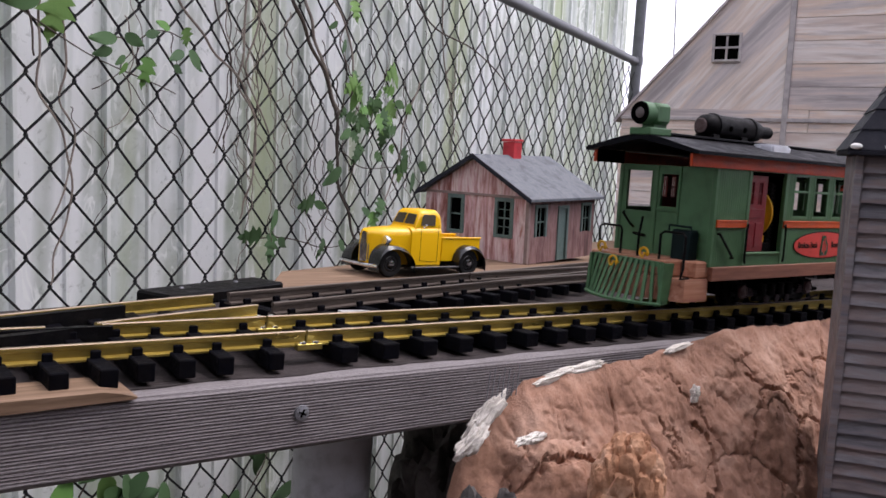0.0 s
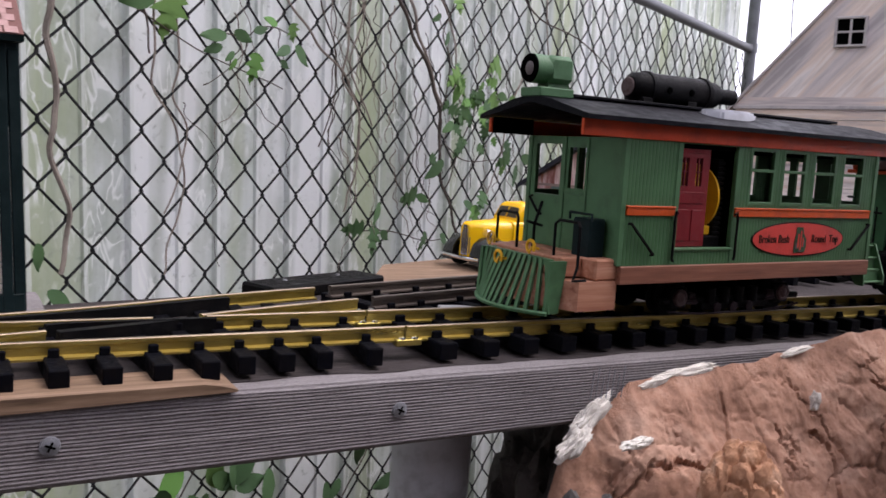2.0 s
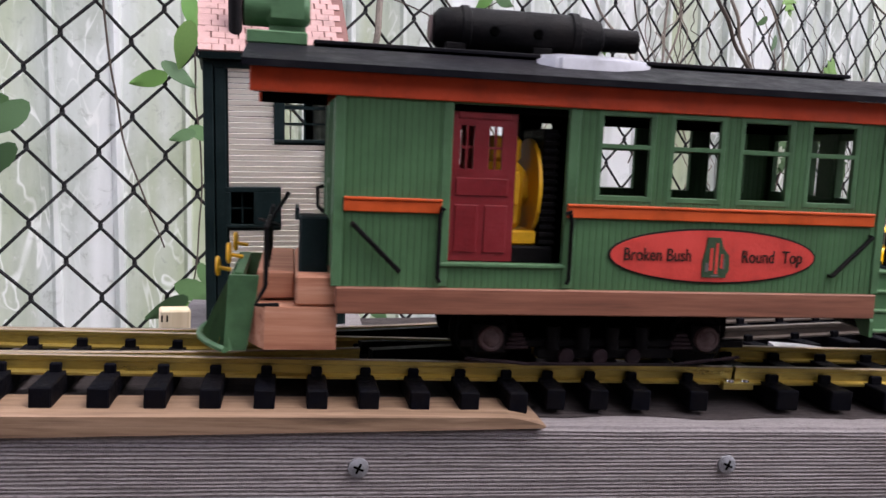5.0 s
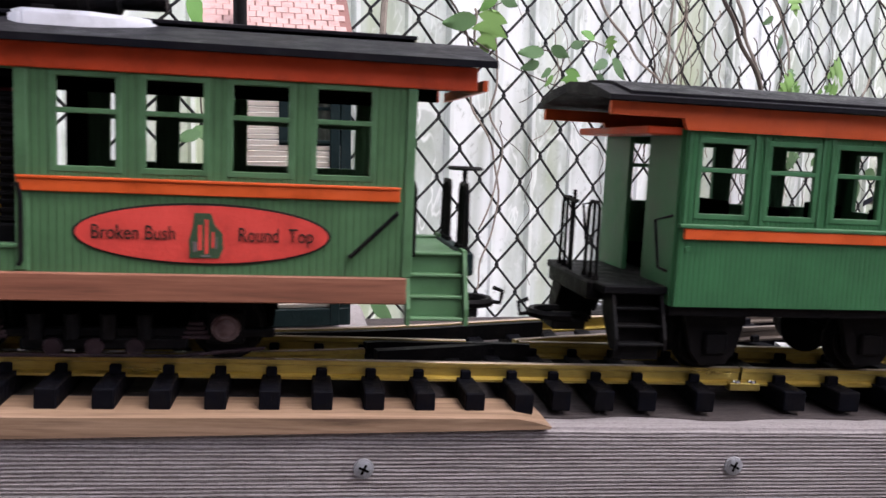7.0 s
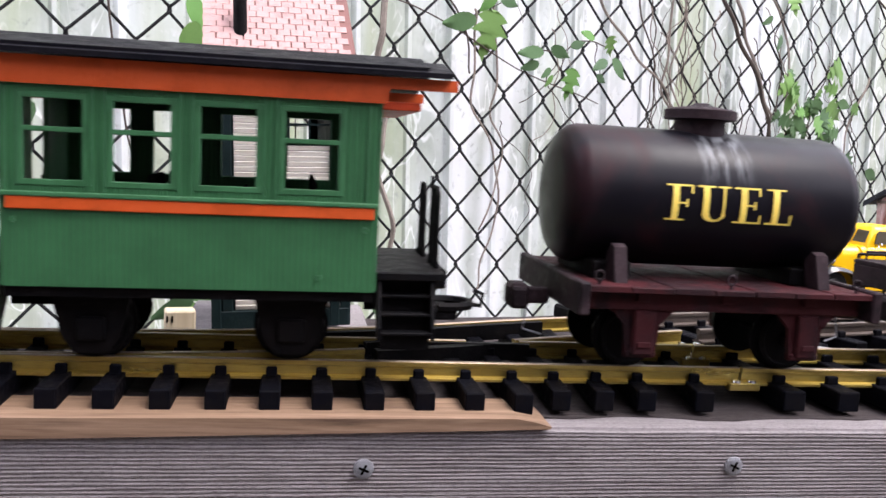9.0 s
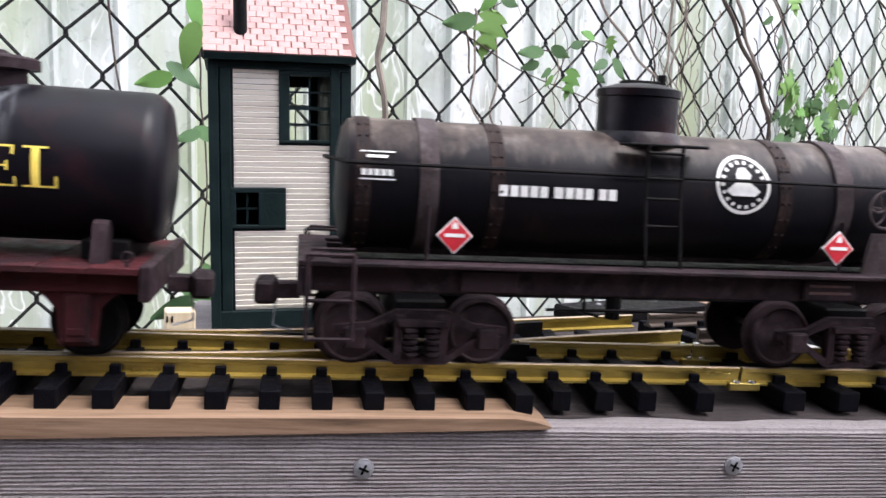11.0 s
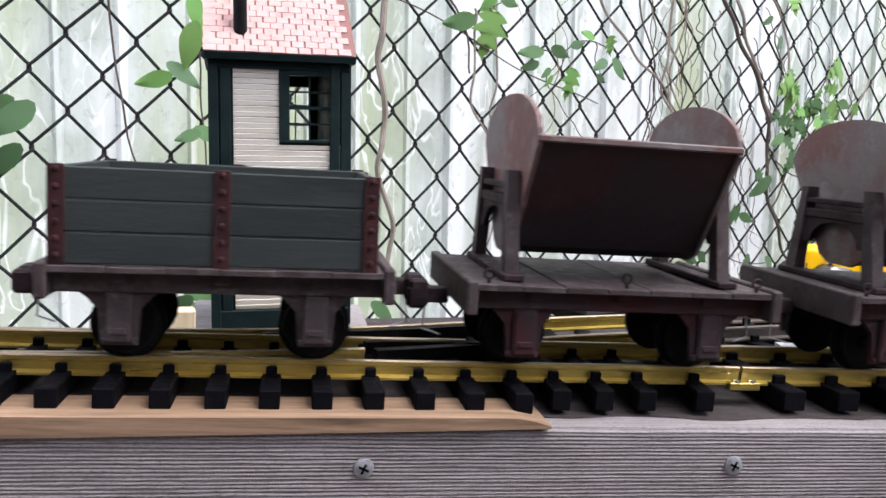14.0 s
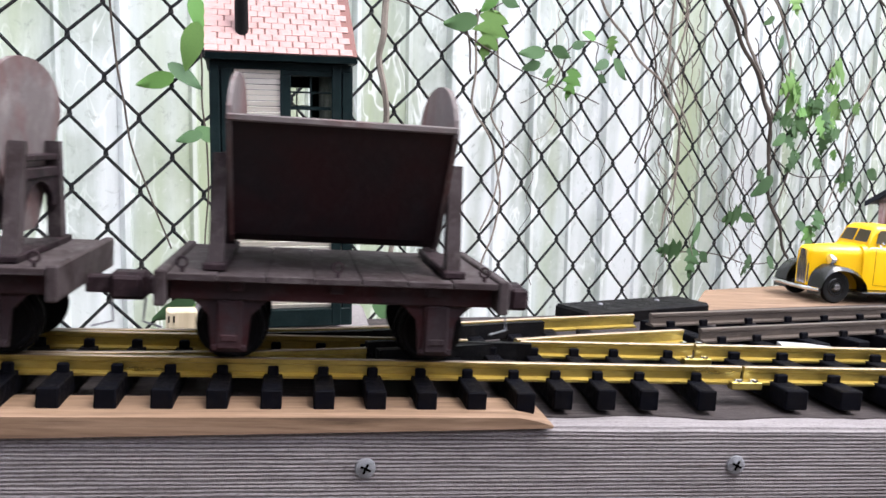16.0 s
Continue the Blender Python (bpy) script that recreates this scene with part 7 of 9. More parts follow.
    for s in (-1, 1):
        bm = B()
        y = s * 0.0345
        box(bm, X0 + 0.060, X0 + 0.206, *sorted((y, y - s * 0.005)), 0.030, 0.034, 0.0008)
        box(bm, X0 + 0.098, X0 + 0.168, *sorted((y + s * 0.001, y - s * 0.005)), 0.0245, 0.030, 0.001)
        for xx in (0.105, 0.120, 0.135, 0.150):
            cyl(bm, (X0 + xx, y + s * 0.002, 0.030), (X0 + xx, y + s * 0.002, 0.041), 0.0035, 10)
        tr = part("truck_frame", bm, BLACK, c, smooth=True)
        for xx in (0.0745, 0.1845):
            bm = B()
            box(bm, X0 + xx - 0.008, X0 + xx + 0.008, *sorted((y + s * 0.001, y - s * 0.005)), 0.0270, 0.0420, 0.001)
            part("axle_box", bm, BLACK, tr)
            bm = B()
            lathe(bm, (X0 + xx, y + s * 0.001, 0.0348), (0, s, 0), [(0, 0.0064), (0.0020, 0.0060), (0.0024, 0.0048), (0.0018, 0.0040), (0.0030, 0.0022), (0.0032, 0)], 24)
            part("journal_cap", bm, HUB_IRON, tr, "greyish pink round journal cap", True)
        for xx in (0.0875, 0.1715):
            bm = B()
            for dz in range(4):
                box(bm, X0 + xx - 0.006 + 0.001 * dz, X0 + xx + 0.006 - 0.001 * dz, *sorted((y + s * 0.0015, y - s * 0.003)), 0.0295 + 0.0021 * dz, 0.0311 + 0.0021 * dz, 0.0003)
            part("leaf_spring", bm, BROWN_IRON, tr)
        for xx in (0.112, 0.129, 0.146):
            bm = B()
            lathe(bm, (X0 + xx, y + s * 0.0020, 0.0262), (0, s, 0), [(0, 0.0042), (0.0016, 0.0038), (0.0020, 0.0020), (0.0020, 0)], 14)
            part("gear_cap", bm, BROWN_IRON, tr, "", True)
        bm = B()
        bar(bm, [(X0 + 0.062, y + s * 0.003, 0.0255), (X0 + 0.092, y + s * 0.004, 0.0230), (X0 + 0.165, y + s * 0.004, 0.0225), (X0 + 0.202, y + s * 0.003, 0.0260)], 0.0009)
        part("brake_rod", bm, BROWN_IRON, tr)
    for xx in (0.0745, 0.1845):
        wheelset(c, X0 + xx, RH + 0.0155 - 0.0192 * (X0 + xx), 0.0155)
    hook_coupler(c, X1 + 0.020, 1, 0.040)
    return c


def coach():
    c = car("passenger_coach", "small green and orange passenger coach with open end platforms", 0.465)
    X0, X1, h = -0.076, 0.076, 0.0495
    z0, zt = 0.0555, 0.1385
    wins = [(X0 + 0.0082 + 0.0346 * k, X0 + 0.0316 + 0.0346 * k, 0.0992, 0.1325) for k in range(4)]
    for s in (-1, 1):
        y = s * h
        bm = B()
        holed(bm, X0, X1, z0, zt, wins, lambda a, b, p, q: box(bm, a, b, y - 0.0013, y + 0.0013, p, q))
        part("side_wall", bm, GREEN_C, c)
        for w in wins:
            sash_window(c, *w, y, s, GREEN_CP)
        bm = B()
        box(bm, X0 + 0.002, X1 - 0.001, y + s * 0.0012 - 0.0017, y + s * 0.0012 + 0.0017, 0.0874, 0.0926, 0.0004)
        part("belt_rail", bm, ORANGE, c, "orange belt rail")
        bm = B()
        box(bm, X0 - 0.0005, X1 + 0.0005, y + s * 0.0012 - 0.0022, y + s * 0.0012 + 0.0022, 0.0926, 0.0946, 0.0004)
        part("window_sill", bm, GREEN_CP, c)
        bm = B()
        prism(bm, [(X0 - 0.038, 0.1428), (X0 - 0.038, 0.1488), (X1 + 0.033, 0.1488), (X1 + 0.033, 0.1440), (X1 + 0.004, 0.1440), (X1 + 0.002, 0.1376), (X0 - 0.001, 0.1376), (X0 - 0.003, 0.1428)], "y", *sorted((y + s * 0.0002, y + s * 0.0034)))
        part("letter_board", bm, ORANGE, c, "orange board under the roof edge")
        for xx in [X0 + 0.0018] + [X0 + 0.0026 + 0.0346 * k + d for k in range(1, 4) for d in (-0.0024, 0.0024)] + [X1 - 0.004]:
            bm = B()
            box(bm, xx - 0.0006, xx + 0.0006, y + s * 0.0012 - 0.0008, y + s * 0.0012 + 0.0008, 0.0945, 0.1380)
            part("batten", bm, GREEN_CP, c)
        for xx, zz in ((X0 + 0.0045, 0.083), (X1 - 0.0045, 0.083), (X1 - 0.024, 0.0615)):
            bm = B()
            lathe(bm, (xx, y + s * 0.001, zz), (0, s, 0), [(0, 0.0014), (0.0012, 0.0012), (0.0012, 0.0006), (0.0006, 0)], 10)
            part("bolt", bm, GREEN_CP, c)
    for x in (X0, X1):
        bm = B()
        holed(bm, -h + 0.0014, h - 0.0014, z0, zt, [(-0.013, 0.013, z0 + 0.003, 0.135), (0.020, 0.038, 0.0985, 0.1315), (-0.038, -0.020, 0.0985, 0.1315)] if x == X1 else [(-0.013, 0.013, z0 + 0.003, 0.135)], lambda a, b, p, q: box(bm, x - 0.0013, x + 0.0013, a, b, p, q))
        part("end_wall", bm, GREEN_CP, c)
    bm = B()
    box(bm, X0 - 0.0328, X1 + 0.0328, -0.046, 0.046, 0.060, 0.0640, 0.0006)
    box(bm, X0, X1, -0.047, 0.047, 0.0505, 0.058)
    part("floor", bm, BLACK, c)
    for k in range(4):
        for y0, y1 in ((-0.046, -0.012), (0.012, 0.046)):
            bm = B()
            xa = X0 + 0.012 + 0.034 * k
            box(bm, xa, xa + 0.011, y0, y1, 0.064, 0.076, 0.001)
            box(bm, xa + 0.010, xa + 0.0125, y0, y1, 0.066, 0.103 if k % 2 else 0.096, 0.001)
            part("bench", bm, INSIDE, c)
    # clerestory-less arched roof in layers
    bm = B()
    prism(bm, [(-0.0585, 0.1490), (-0.0585, 0.1512), (-0.030, 0.1580), (0, 0.1605), (0.030, 0.1580), (0.0585, 0.1512), (0.0585, 0.1490), (0, 0.156)], "x", X0 - 0.041, X1 + 0.030)
    part("roof", bm, ROOF, c, "black roof")
    bm = B()
    prism(bm, [(-0.055, 0.1521), (-0.055, 0.1535), (-0.028, 0.1598), (0, 0.1619), (0.028, 0.1598), (0.055, 0.1535), (0.055, 0.1521), (0, 0.1605)], "x", X0 - 0.030, X1 + 0.020)
    part("roof_cap", bm, ROOF, c)
    bm = B()
    box(bm, X0, X1, -h + 0.001, h - 0.001, 0.1385, 0.1395)
    part("ceiling_board", bm, INSIDE, c)
    for d, xe in ((-1, X0), (1, X1)):
        bm = B()
        box(bm, *sorted((xe + d * 0.001, xe + d * 0.018)), -0.048, 0.048, 0.1352, 0.1388, 0.0005)
        part("end_beam", bm, LETTER_RED, c, "dark red board under the roof end")
        bm = B()
        box(bm, *sorted((xe + d * 0.022, xe + d * 0.036)), -0.032, 0.032, 0.0545, 0.064, 0.0012)
        part("end_sill", bm, BLACK, c)
        for s in (-1, 1):
            bm = B()
            for xx in (0.0025, 0.0265):
                prism(bm, [(s * 0.033, 0.064), (s * 0.043, 0.064), (s * 0.0525, 0.040), (s * 0.0525, 0.0345), (s * 0.045, 0.0345), (s * 0.033, 0.050)], "x", *sorted((xe + d * xx, xe + d * (xx + 0.0016))))
            box(bm, *sorted((xe + d * 0.004, xe + d * 0.0265)), *sorted((s * 0.033, s * 0.0342)), 0.052, 0.063)
            st = part("steps", bm, BLACK, c)
            for k in range(4):
                bm = B()
                box(bm, *sorted((xe + d * 0.004, xe + d * 0.0265)), *sorted((s * (0.034 + 0.004 * k), s * (0.0405 + 0.004 * k))), 0.0600 - 0.0078 * k, 0.0614 - 0.0078 * k, 0.0003)
                box(bm, *sorted((xe + d * 0.004, xe + d * 0.0265)), *sorted((s * (0.034 + 0.004 * k), s * (0.0348 + 0.004 * k))), 0.0525 - 0.0078 * k, 0.0602 - 0.0078 * k)
                part("tread", bm, BLACK, st)
            bm = B()
            for yy in (0.012, 0.021, 0.029):
                lathe(bm, (xe + d * 0.031, s * yy, 0.064), (0, 0, 1), [(0, 0.0016), (0.003, 0.0013), (0.003, 0)], 8)
            bar(bm, [(xe + d * 0.031, s * 0.012, 0.065), (xe + d * 0.031, s * 0.0135, 0.098), (xe + d * 0.031, s * 0.016, 0.1015), (xe + d * 0.031, s * 0.026, 0.1015), (xe + d * 0.031, s * 0.028, 0.098), (xe + d * 0.031, s * 0.029, 0.065)], 0.0009)
            bar(bm, [(xe + d * 0.031, s * 0.021, 0.065), (xe + d * 0.031, s * 0.021, 0.1015)], 0.0008)
            part("handrail", bm, BLACK, c)
            bm = B()
            bar(bm, [(xe + d * 0.004, s * 0.0485, 0.072), (xe + d * 0.009, s * 0.050, 0.074), (xe + d * 0.012, s * 0.050, 0.096), (xe + d * 0.003, s * 0.0485, 0.098)], 0.0008)
            part("grab_iron", bm, BLACK, c) if d < 0 else bm.free()
        bm = B()
        bar(bm, [(xe + d * 0.033, 0.004, 0.06), (xe + d * 0.033, 0.004, 0.106)], 0.0009)
        bar(bm, [(xe + d * 0.033, -0.001, 0.1005), (xe + d * 0.033, 0.010, 0.1005)], 0.0011)
        part("brake_stand", bm, BLACK, c)
        hook_coupler(c, xe + d * 0.024, d, 0.0400)
    for s, xx in ((-1, -0.045), (-1, 0.041), (1, -0.045), (1, 0.041)):
        bm = B()
        prism(bm, [(xx - 0.017, 0.0505), (xx + 0.017, 0.0505), (xx + 0.012, 0.030), (xx + 0.007, 0.0235), (xx - 0.007, 0.0235), (xx - 0.012, 0.030)], "y", *sorted((s * 0.030, s * 0.034)))
        box(bm, xx - 0.006, xx + 0.006, *sorted((s * 0.034, s * 0.037)), 0.029, 0.040, 0.001)
        part("axle_guard", bm, BLACK, c)
    for xx in (-0.045, 0.041):
        wheelset(c, xx, RH + 0.0155, 0.0155)
    return c


def wagon_frame(c, L, deck_mat, iron, zd=0.0640, half=0.053, wx=(-0.043, 0.043), planks=True):
    """The shared four-wheel underframe of the short freight cars."""
    n = max(6, int(L / 0.02))
    for k in range(n):
        bm = B()
        a = -L / 2 + L * k / n
        box(bm, a + 0.0002, a + L / n - 0.0002, -half, half, zd - 0.0030, zd - 0.0003 * (k % 2), 0.0003)
        part("deck_plank", bm, deck_mat, c)
    for s in (-1, 1):
        bm = B()
        box(bm, -L / 2, L / 2, *sorted((s * (half - 0.013), s * (half - 0.009))), zd - 0.0125, zd - 0.0032, 0.0006)
        for xx in (-L * 0.30, 0.0, L * 0.30):
            box(bm, xx - 0.003, xx + 0.003, *sorted((s * (half - 0.0095), s * (half - 0.006))), zd - 0.0080, zd - 0.0032, 0.0004)
        part("side_sill", bm, iron, c)
        for xx in wx:
            bm = B()
            yb = s * 0.0385
            prism(bm, [(xx - 0.020, zd - 0.010), (xx + 0.020, zd - 0.010), (xx + 0.0135, zd - 0.0150), (xx + 0.009, zd - 0.020), (xx + 0.0075, zd - 0.036), (xx - 0.0075, zd - 0.036), (xx - 0.009, zd - 0.020), (xx - 0.0135, zd - 0.0150)], "y", *sorted((yb, yb + s * 0.0028)))
            g = part("axle_guard", bm, iron, c)
            bm = B()
            box(bm, xx - 0.0055, xx + 0.0055, *sorted((yb + s * 0.0028, yb + s * 0.0062)), zd - 0.0345, zd - 0.0125, 0.0010)
            box(bm, xx - 0.0075, xx + 0.0075, *sorted((yb + s * 0.0028, yb + s * 0.0045)), zd - 0.0355, zd - 0.0325, 0.0006)
            box(bm, xx - 0.0035, xx + 0.0035, *sorted((yb + s * 0.0062, yb + s * 0.0072)), zd - 0.0305, zd - 0.0275, 0.0004)
            part("journal_box", bm, iron, g)
            for dx in (-0.014, -0.0085, 0.0085, 0.014):
                bm = B()
                lathe(bm, (xx + dx, yb + s * 0.0028, zd - 0.0125), (0, s, 0), [(0, 0.0010), (0.0008, 0.0007), (0.0009, 0)], 8)
                part("rivet", bm, iron, g)
    for d in (-1, 1):
        bm = B()
        box(bm, *sorted((d * (L / 2), d * (L / 2 + 0.005))), -half - 0.001, half + 0.001, zd - 0.0140, zd + 0.0015, 0.0008)
        part("end_beam", bm, DUSTY_IRON if deck_mat is DUSTY_IRON else BROWN_IRON, c)
        knuckle_coupler(c, d * (L / 2 + 0.004), d, zd - 0.0140)
    for xx in wx:
        wheelset(c, xx, RH + 0.0150, 0.0150)
    bm = B()
    box(bm, -L * 0.4, L * 0.4, -0.012, 0.012, zd - 0.014, zd - 0.004)
    part("centre_sill", bm, INSIDE, c)
    for xx, yy in ((-L * 0.46, -half + 0.005), (0.0, -half + 0.005), (L * 0.46, -half + 0.005)):
        bm = B()
        tube(bm, [(xx + 0.0022 * math.cos(a), yy, zd + 0.0042 + 0.0022 * math.sin(a)) for a in [2 * math.pi * k / 12 for k in range(13)]], 0.0006, 5)
        cyl(bm, (xx, yy, zd - 0.0008), (xx, yy, zd + 0.002), 0.0009, 6)
        part("tie_ring", bm, BROWN_IRON, c)


def fuel_tank_mat():
    """Black enamel with pale spilt runs below the filler and rusty bloom."""
    m, nt, b = node_mat("fuel_tank_black")
    tc = nt.nodes.new("ShaderNodeTexCoord")
    sp = nt.nodes.new("ShaderNodeSeparateXYZ")
    nt.links.new(tc.outputs["Object"], sp.inputs[0])

    def band(out, p0, p1, p2, p3):
        r1 = nt.nodes.new("ShaderNodeMapRange")
        r1.inputs["From Min"].default_value, r1.inputs["From Max"].default_value = p0, p1
        r2 = nt.nodes.new("ShaderNodeMapRange")
        r2.inputs["From Min"].default_value, r2.inputs["From Max"].default_value = p3, p2
        for r in (r1, r2):
            nt.links.new(out, r.inputs["Value"])
        mm = nt.nodes.new("ShaderNodeMath")
        mm.operation = "MULTIPLY"
        nt.links.new(r1.outputs[0], mm.inputs[0])
        nt.links.new(r2.outputs[0], mm.inputs[1])
        return mm.outputs[0]
    runs = noise_tex(nt, mapped(nt, (1, 0.3, 0.10), False), 260, 4, 0.6, 0.2)
    big = noise_tex(nt, mapped(nt, (1, 1, 1), False), 22, 5, 0.6, 0.5)
    fine = noise_tex(nt, mapped(nt, (1, 1, 1), False), 240, 5, 0.7)
    c = blend(nt, ramp(nt, big, [(0.52, (0, 0, 0)), (0.70, (0.7, 0.7, 0.7))]), (0.0045, 0.004, 0.0065), (0.028, 0.008, 0.010))
    mk = blend(nt, 1.0, band(sp.outputs["X"], -0.016, -0.006, 0.006, 0.017), band(sp.outputs["Z"], 0.108, 0.124, 0.140, 0.150), "MULTIPLY")
    mk = blend(nt, 1.0, mk, ramp(nt, runs, [(0.46, (0, 0, 0)), (0.62, (0.75, 0.75, 0.75))]), "MULTIPLY")
    c = blend(nt, mk, c, (0.16, 0.17, 0.18))
    c = blend(nt, ramp(nt, fine, [(0.66, (0, 0, 0)), (0.8, (0.25, 0.25, 0.25))]), c, (0.04, 0.035, 0.035))
    nt.links.new(c, b.inputs["Base Color"])
    nt.links.new(ramp(nt, big, [(0.3, (0.26, 0.26, 0.26)), (0.7, (0.48, 0.48, 0.48))]), b.inputs["Roughness"])
    b.inputs["Specular IOR Level"].default_value = 0.13
    return m


FUEL_BLACK = fuel_tank_mat()


def fuel_car():
    c = car("fuel_tank_car", "short black fuel tank on a rusty maroon four-wheel wagon", 0.7113)
    L = 0.1440
    wagon_frame(c, L, MAROON, MAROON, 0.0635, 0.053, (-0.0405, 0.0455))
    r, zc, hl = 0.0352, 0.1033, 0.0735
    bm = B()
    prof = [(-hl - 0.0045, 0), (-hl - 0.004, r * 0.55), (-hl - 0.002, r * 0.86), (-hl + 0.002, r * 0.97), (-hl + 0.006, r), (hl - 0.006, r), (hl - 0.002, r * 0.97), (hl + 0.002, r * 0.86), (hl + 0.004, r * 0.55), (hl + 0.0045, 0)]
    lathe(bm, (0.0, 0, zc), (1, 0, 0), prof, 56)
    tk = part("tank", bm, FUEL_BLACK, c, "glossy black tank barrel with pale runs below the filler", True)
    bm = B()
    lathe(bm, (-0.0005, 0, zc + r - 0.003), (0, 0, 1), [(0, 0.0135), (0.0085, 0.0128), (0.009, 0.0185), (0.0135, 0.0185), (0.0145, 0.0165), (0.016, 0.006), (0.0175, 0.004), (0.0175, 0)], 32)
    part("filler_dome", bm, BROWN_IRON, tk, "brown filler cap", True)
    # serif letters laid on the barrel, stroke by stroke (unit: cap height)
    glyphs = {
        "F": (0.60, [(0.14, 0.0, 0.28, 1.0), (0.0, 0.0, 0.42, 0.045), (0.0, 0.955, 0.58, 1.0), (0.28, 0.47, 0.44, 0.515), (0.44, 0.38, 0.475, 0.61), (0.545, 0.76, 0.58, 1.0)]),
        "U": (0.74, [(0.12, 0.26, 0.26, 1.0), (0.0, 0.955, 0.38, 1.0), (0.565, 0.24, 0.615, 1.0), (0.46, 0.955, 0.72, 1.0), (0.14, 0.12, 0.29, 0.27), (0.19, 0.045, 0.36, 0.13), (0.30, 0.0, 0.47, 0.06), (0.44, 0.035, 0.54, 0.10), (0.52, 0.085, 0.595, 0.25)]),
        "E": (0.64, [(0.14, 0.0, 0.28, 1.0), (0.0, 0.0, 0.60, 0.045), (0.0, 0.955, 0.57, 1.0), (0.28, 0.48, 0.44, 0.525), (0.44, 0.39, 0.475, 0.62), (0.535, 0.78, 0.57, 1.0), (0.575, 0.0, 0.61, 0.24)]),
        "L": (0.62, [(0.14, 0.0, 0.28, 1.0), (0.0, 0.0, 0.58, 0.045), (0.0, 0.955, 0.42, 1.0), (0.545, 0.0, 0.585, 0.28)]),
    }
    cap, wide, x_ = 0.0174, 0.0234, -0.0313
    us = glyphs["U"][1]
    del us[4:]
    us[0] = (0.12, 0.24, 0.26, 1.0)
    for k in range(16):
        xa, xb = 0.12 + 0.495 * k / 16, 0.12 + 0.495 * (k + 1) / 16
        xm = (xa + xb) / 2
        lo = 0.25 - 0.25 * math.sqrt(max(0.0, 1 - ((xm - 0.3675) / 0.2475) ** 2))
        q = 1 - ((xm - 0.4125) / 0.1525) ** 2
        us.append((xa, lo, xb, 0.25 - 0.19 * math.sqrt(q) if q > 0 else 0.25))
    for ch in "FUEL":
        adv, strokes = glyphs[ch]
        bm = B()
        for n_, (a0, b0, a1, b1) in enumerate(strokes):
            m_ = max(1, int((b1 - b0) * 8))
            for k in range(m_):
                v = []
                for out in (0.0004, 0.0007 + 0.00003 * n_):
                    for u_, w_ in ((a0, b0 + (b1 - b0) * k / m_), (a1, b0 + (b1 - b0) * k / m_), (a1, b0 + (b1 - b0) * (k + 1) / m_), (a0, b0 + (b1 - b0) * (k + 1) / m_)):
                        zz = cap * (w_ - 0.5) - 0.0005
                        v.append(bm.verts.new((x_ + wide * u_, -math.sqrt((r + out) ** 2 - zz * zz), zc + zz)))
                for f in ((3, 2, 1, 0), (4, 5, 6, 7), (0, 1, 5, 4), (1, 2, 6, 5), (2, 3, 7, 6), (3, 0, 4, 7)):
                    bm.faces.new([v[i_] for i_ in f])
        part("letter_" + ch.lower(), bm, GOLD, tk, "gold serif letter " + ch)
        x_ += wide * (adv + 0.09)
    for xx in (-0.053, 0.053):
        for s in (-1, 1):
            bm = B()
            prism(bm, [(s * 0.030, 0.0635), (s * 0.042, 0.0635), (s * 0.037, 0.0800), (s * 0.033, 0.0815), (s * 0.027, 0.0765)], "x", xx - 0.0032, xx + 0.0032)
            part("saddle", bm, BROWN_IRON, c)
    for xx in (-0.053, 0.053):
        bm = B()
        box(bm, xx - 0.010, xx + 0.010, -0.028, 0.028, 0.0630, 0.0720, 0.0008)
        part("cradle", bm, BLACK, c)
    return c


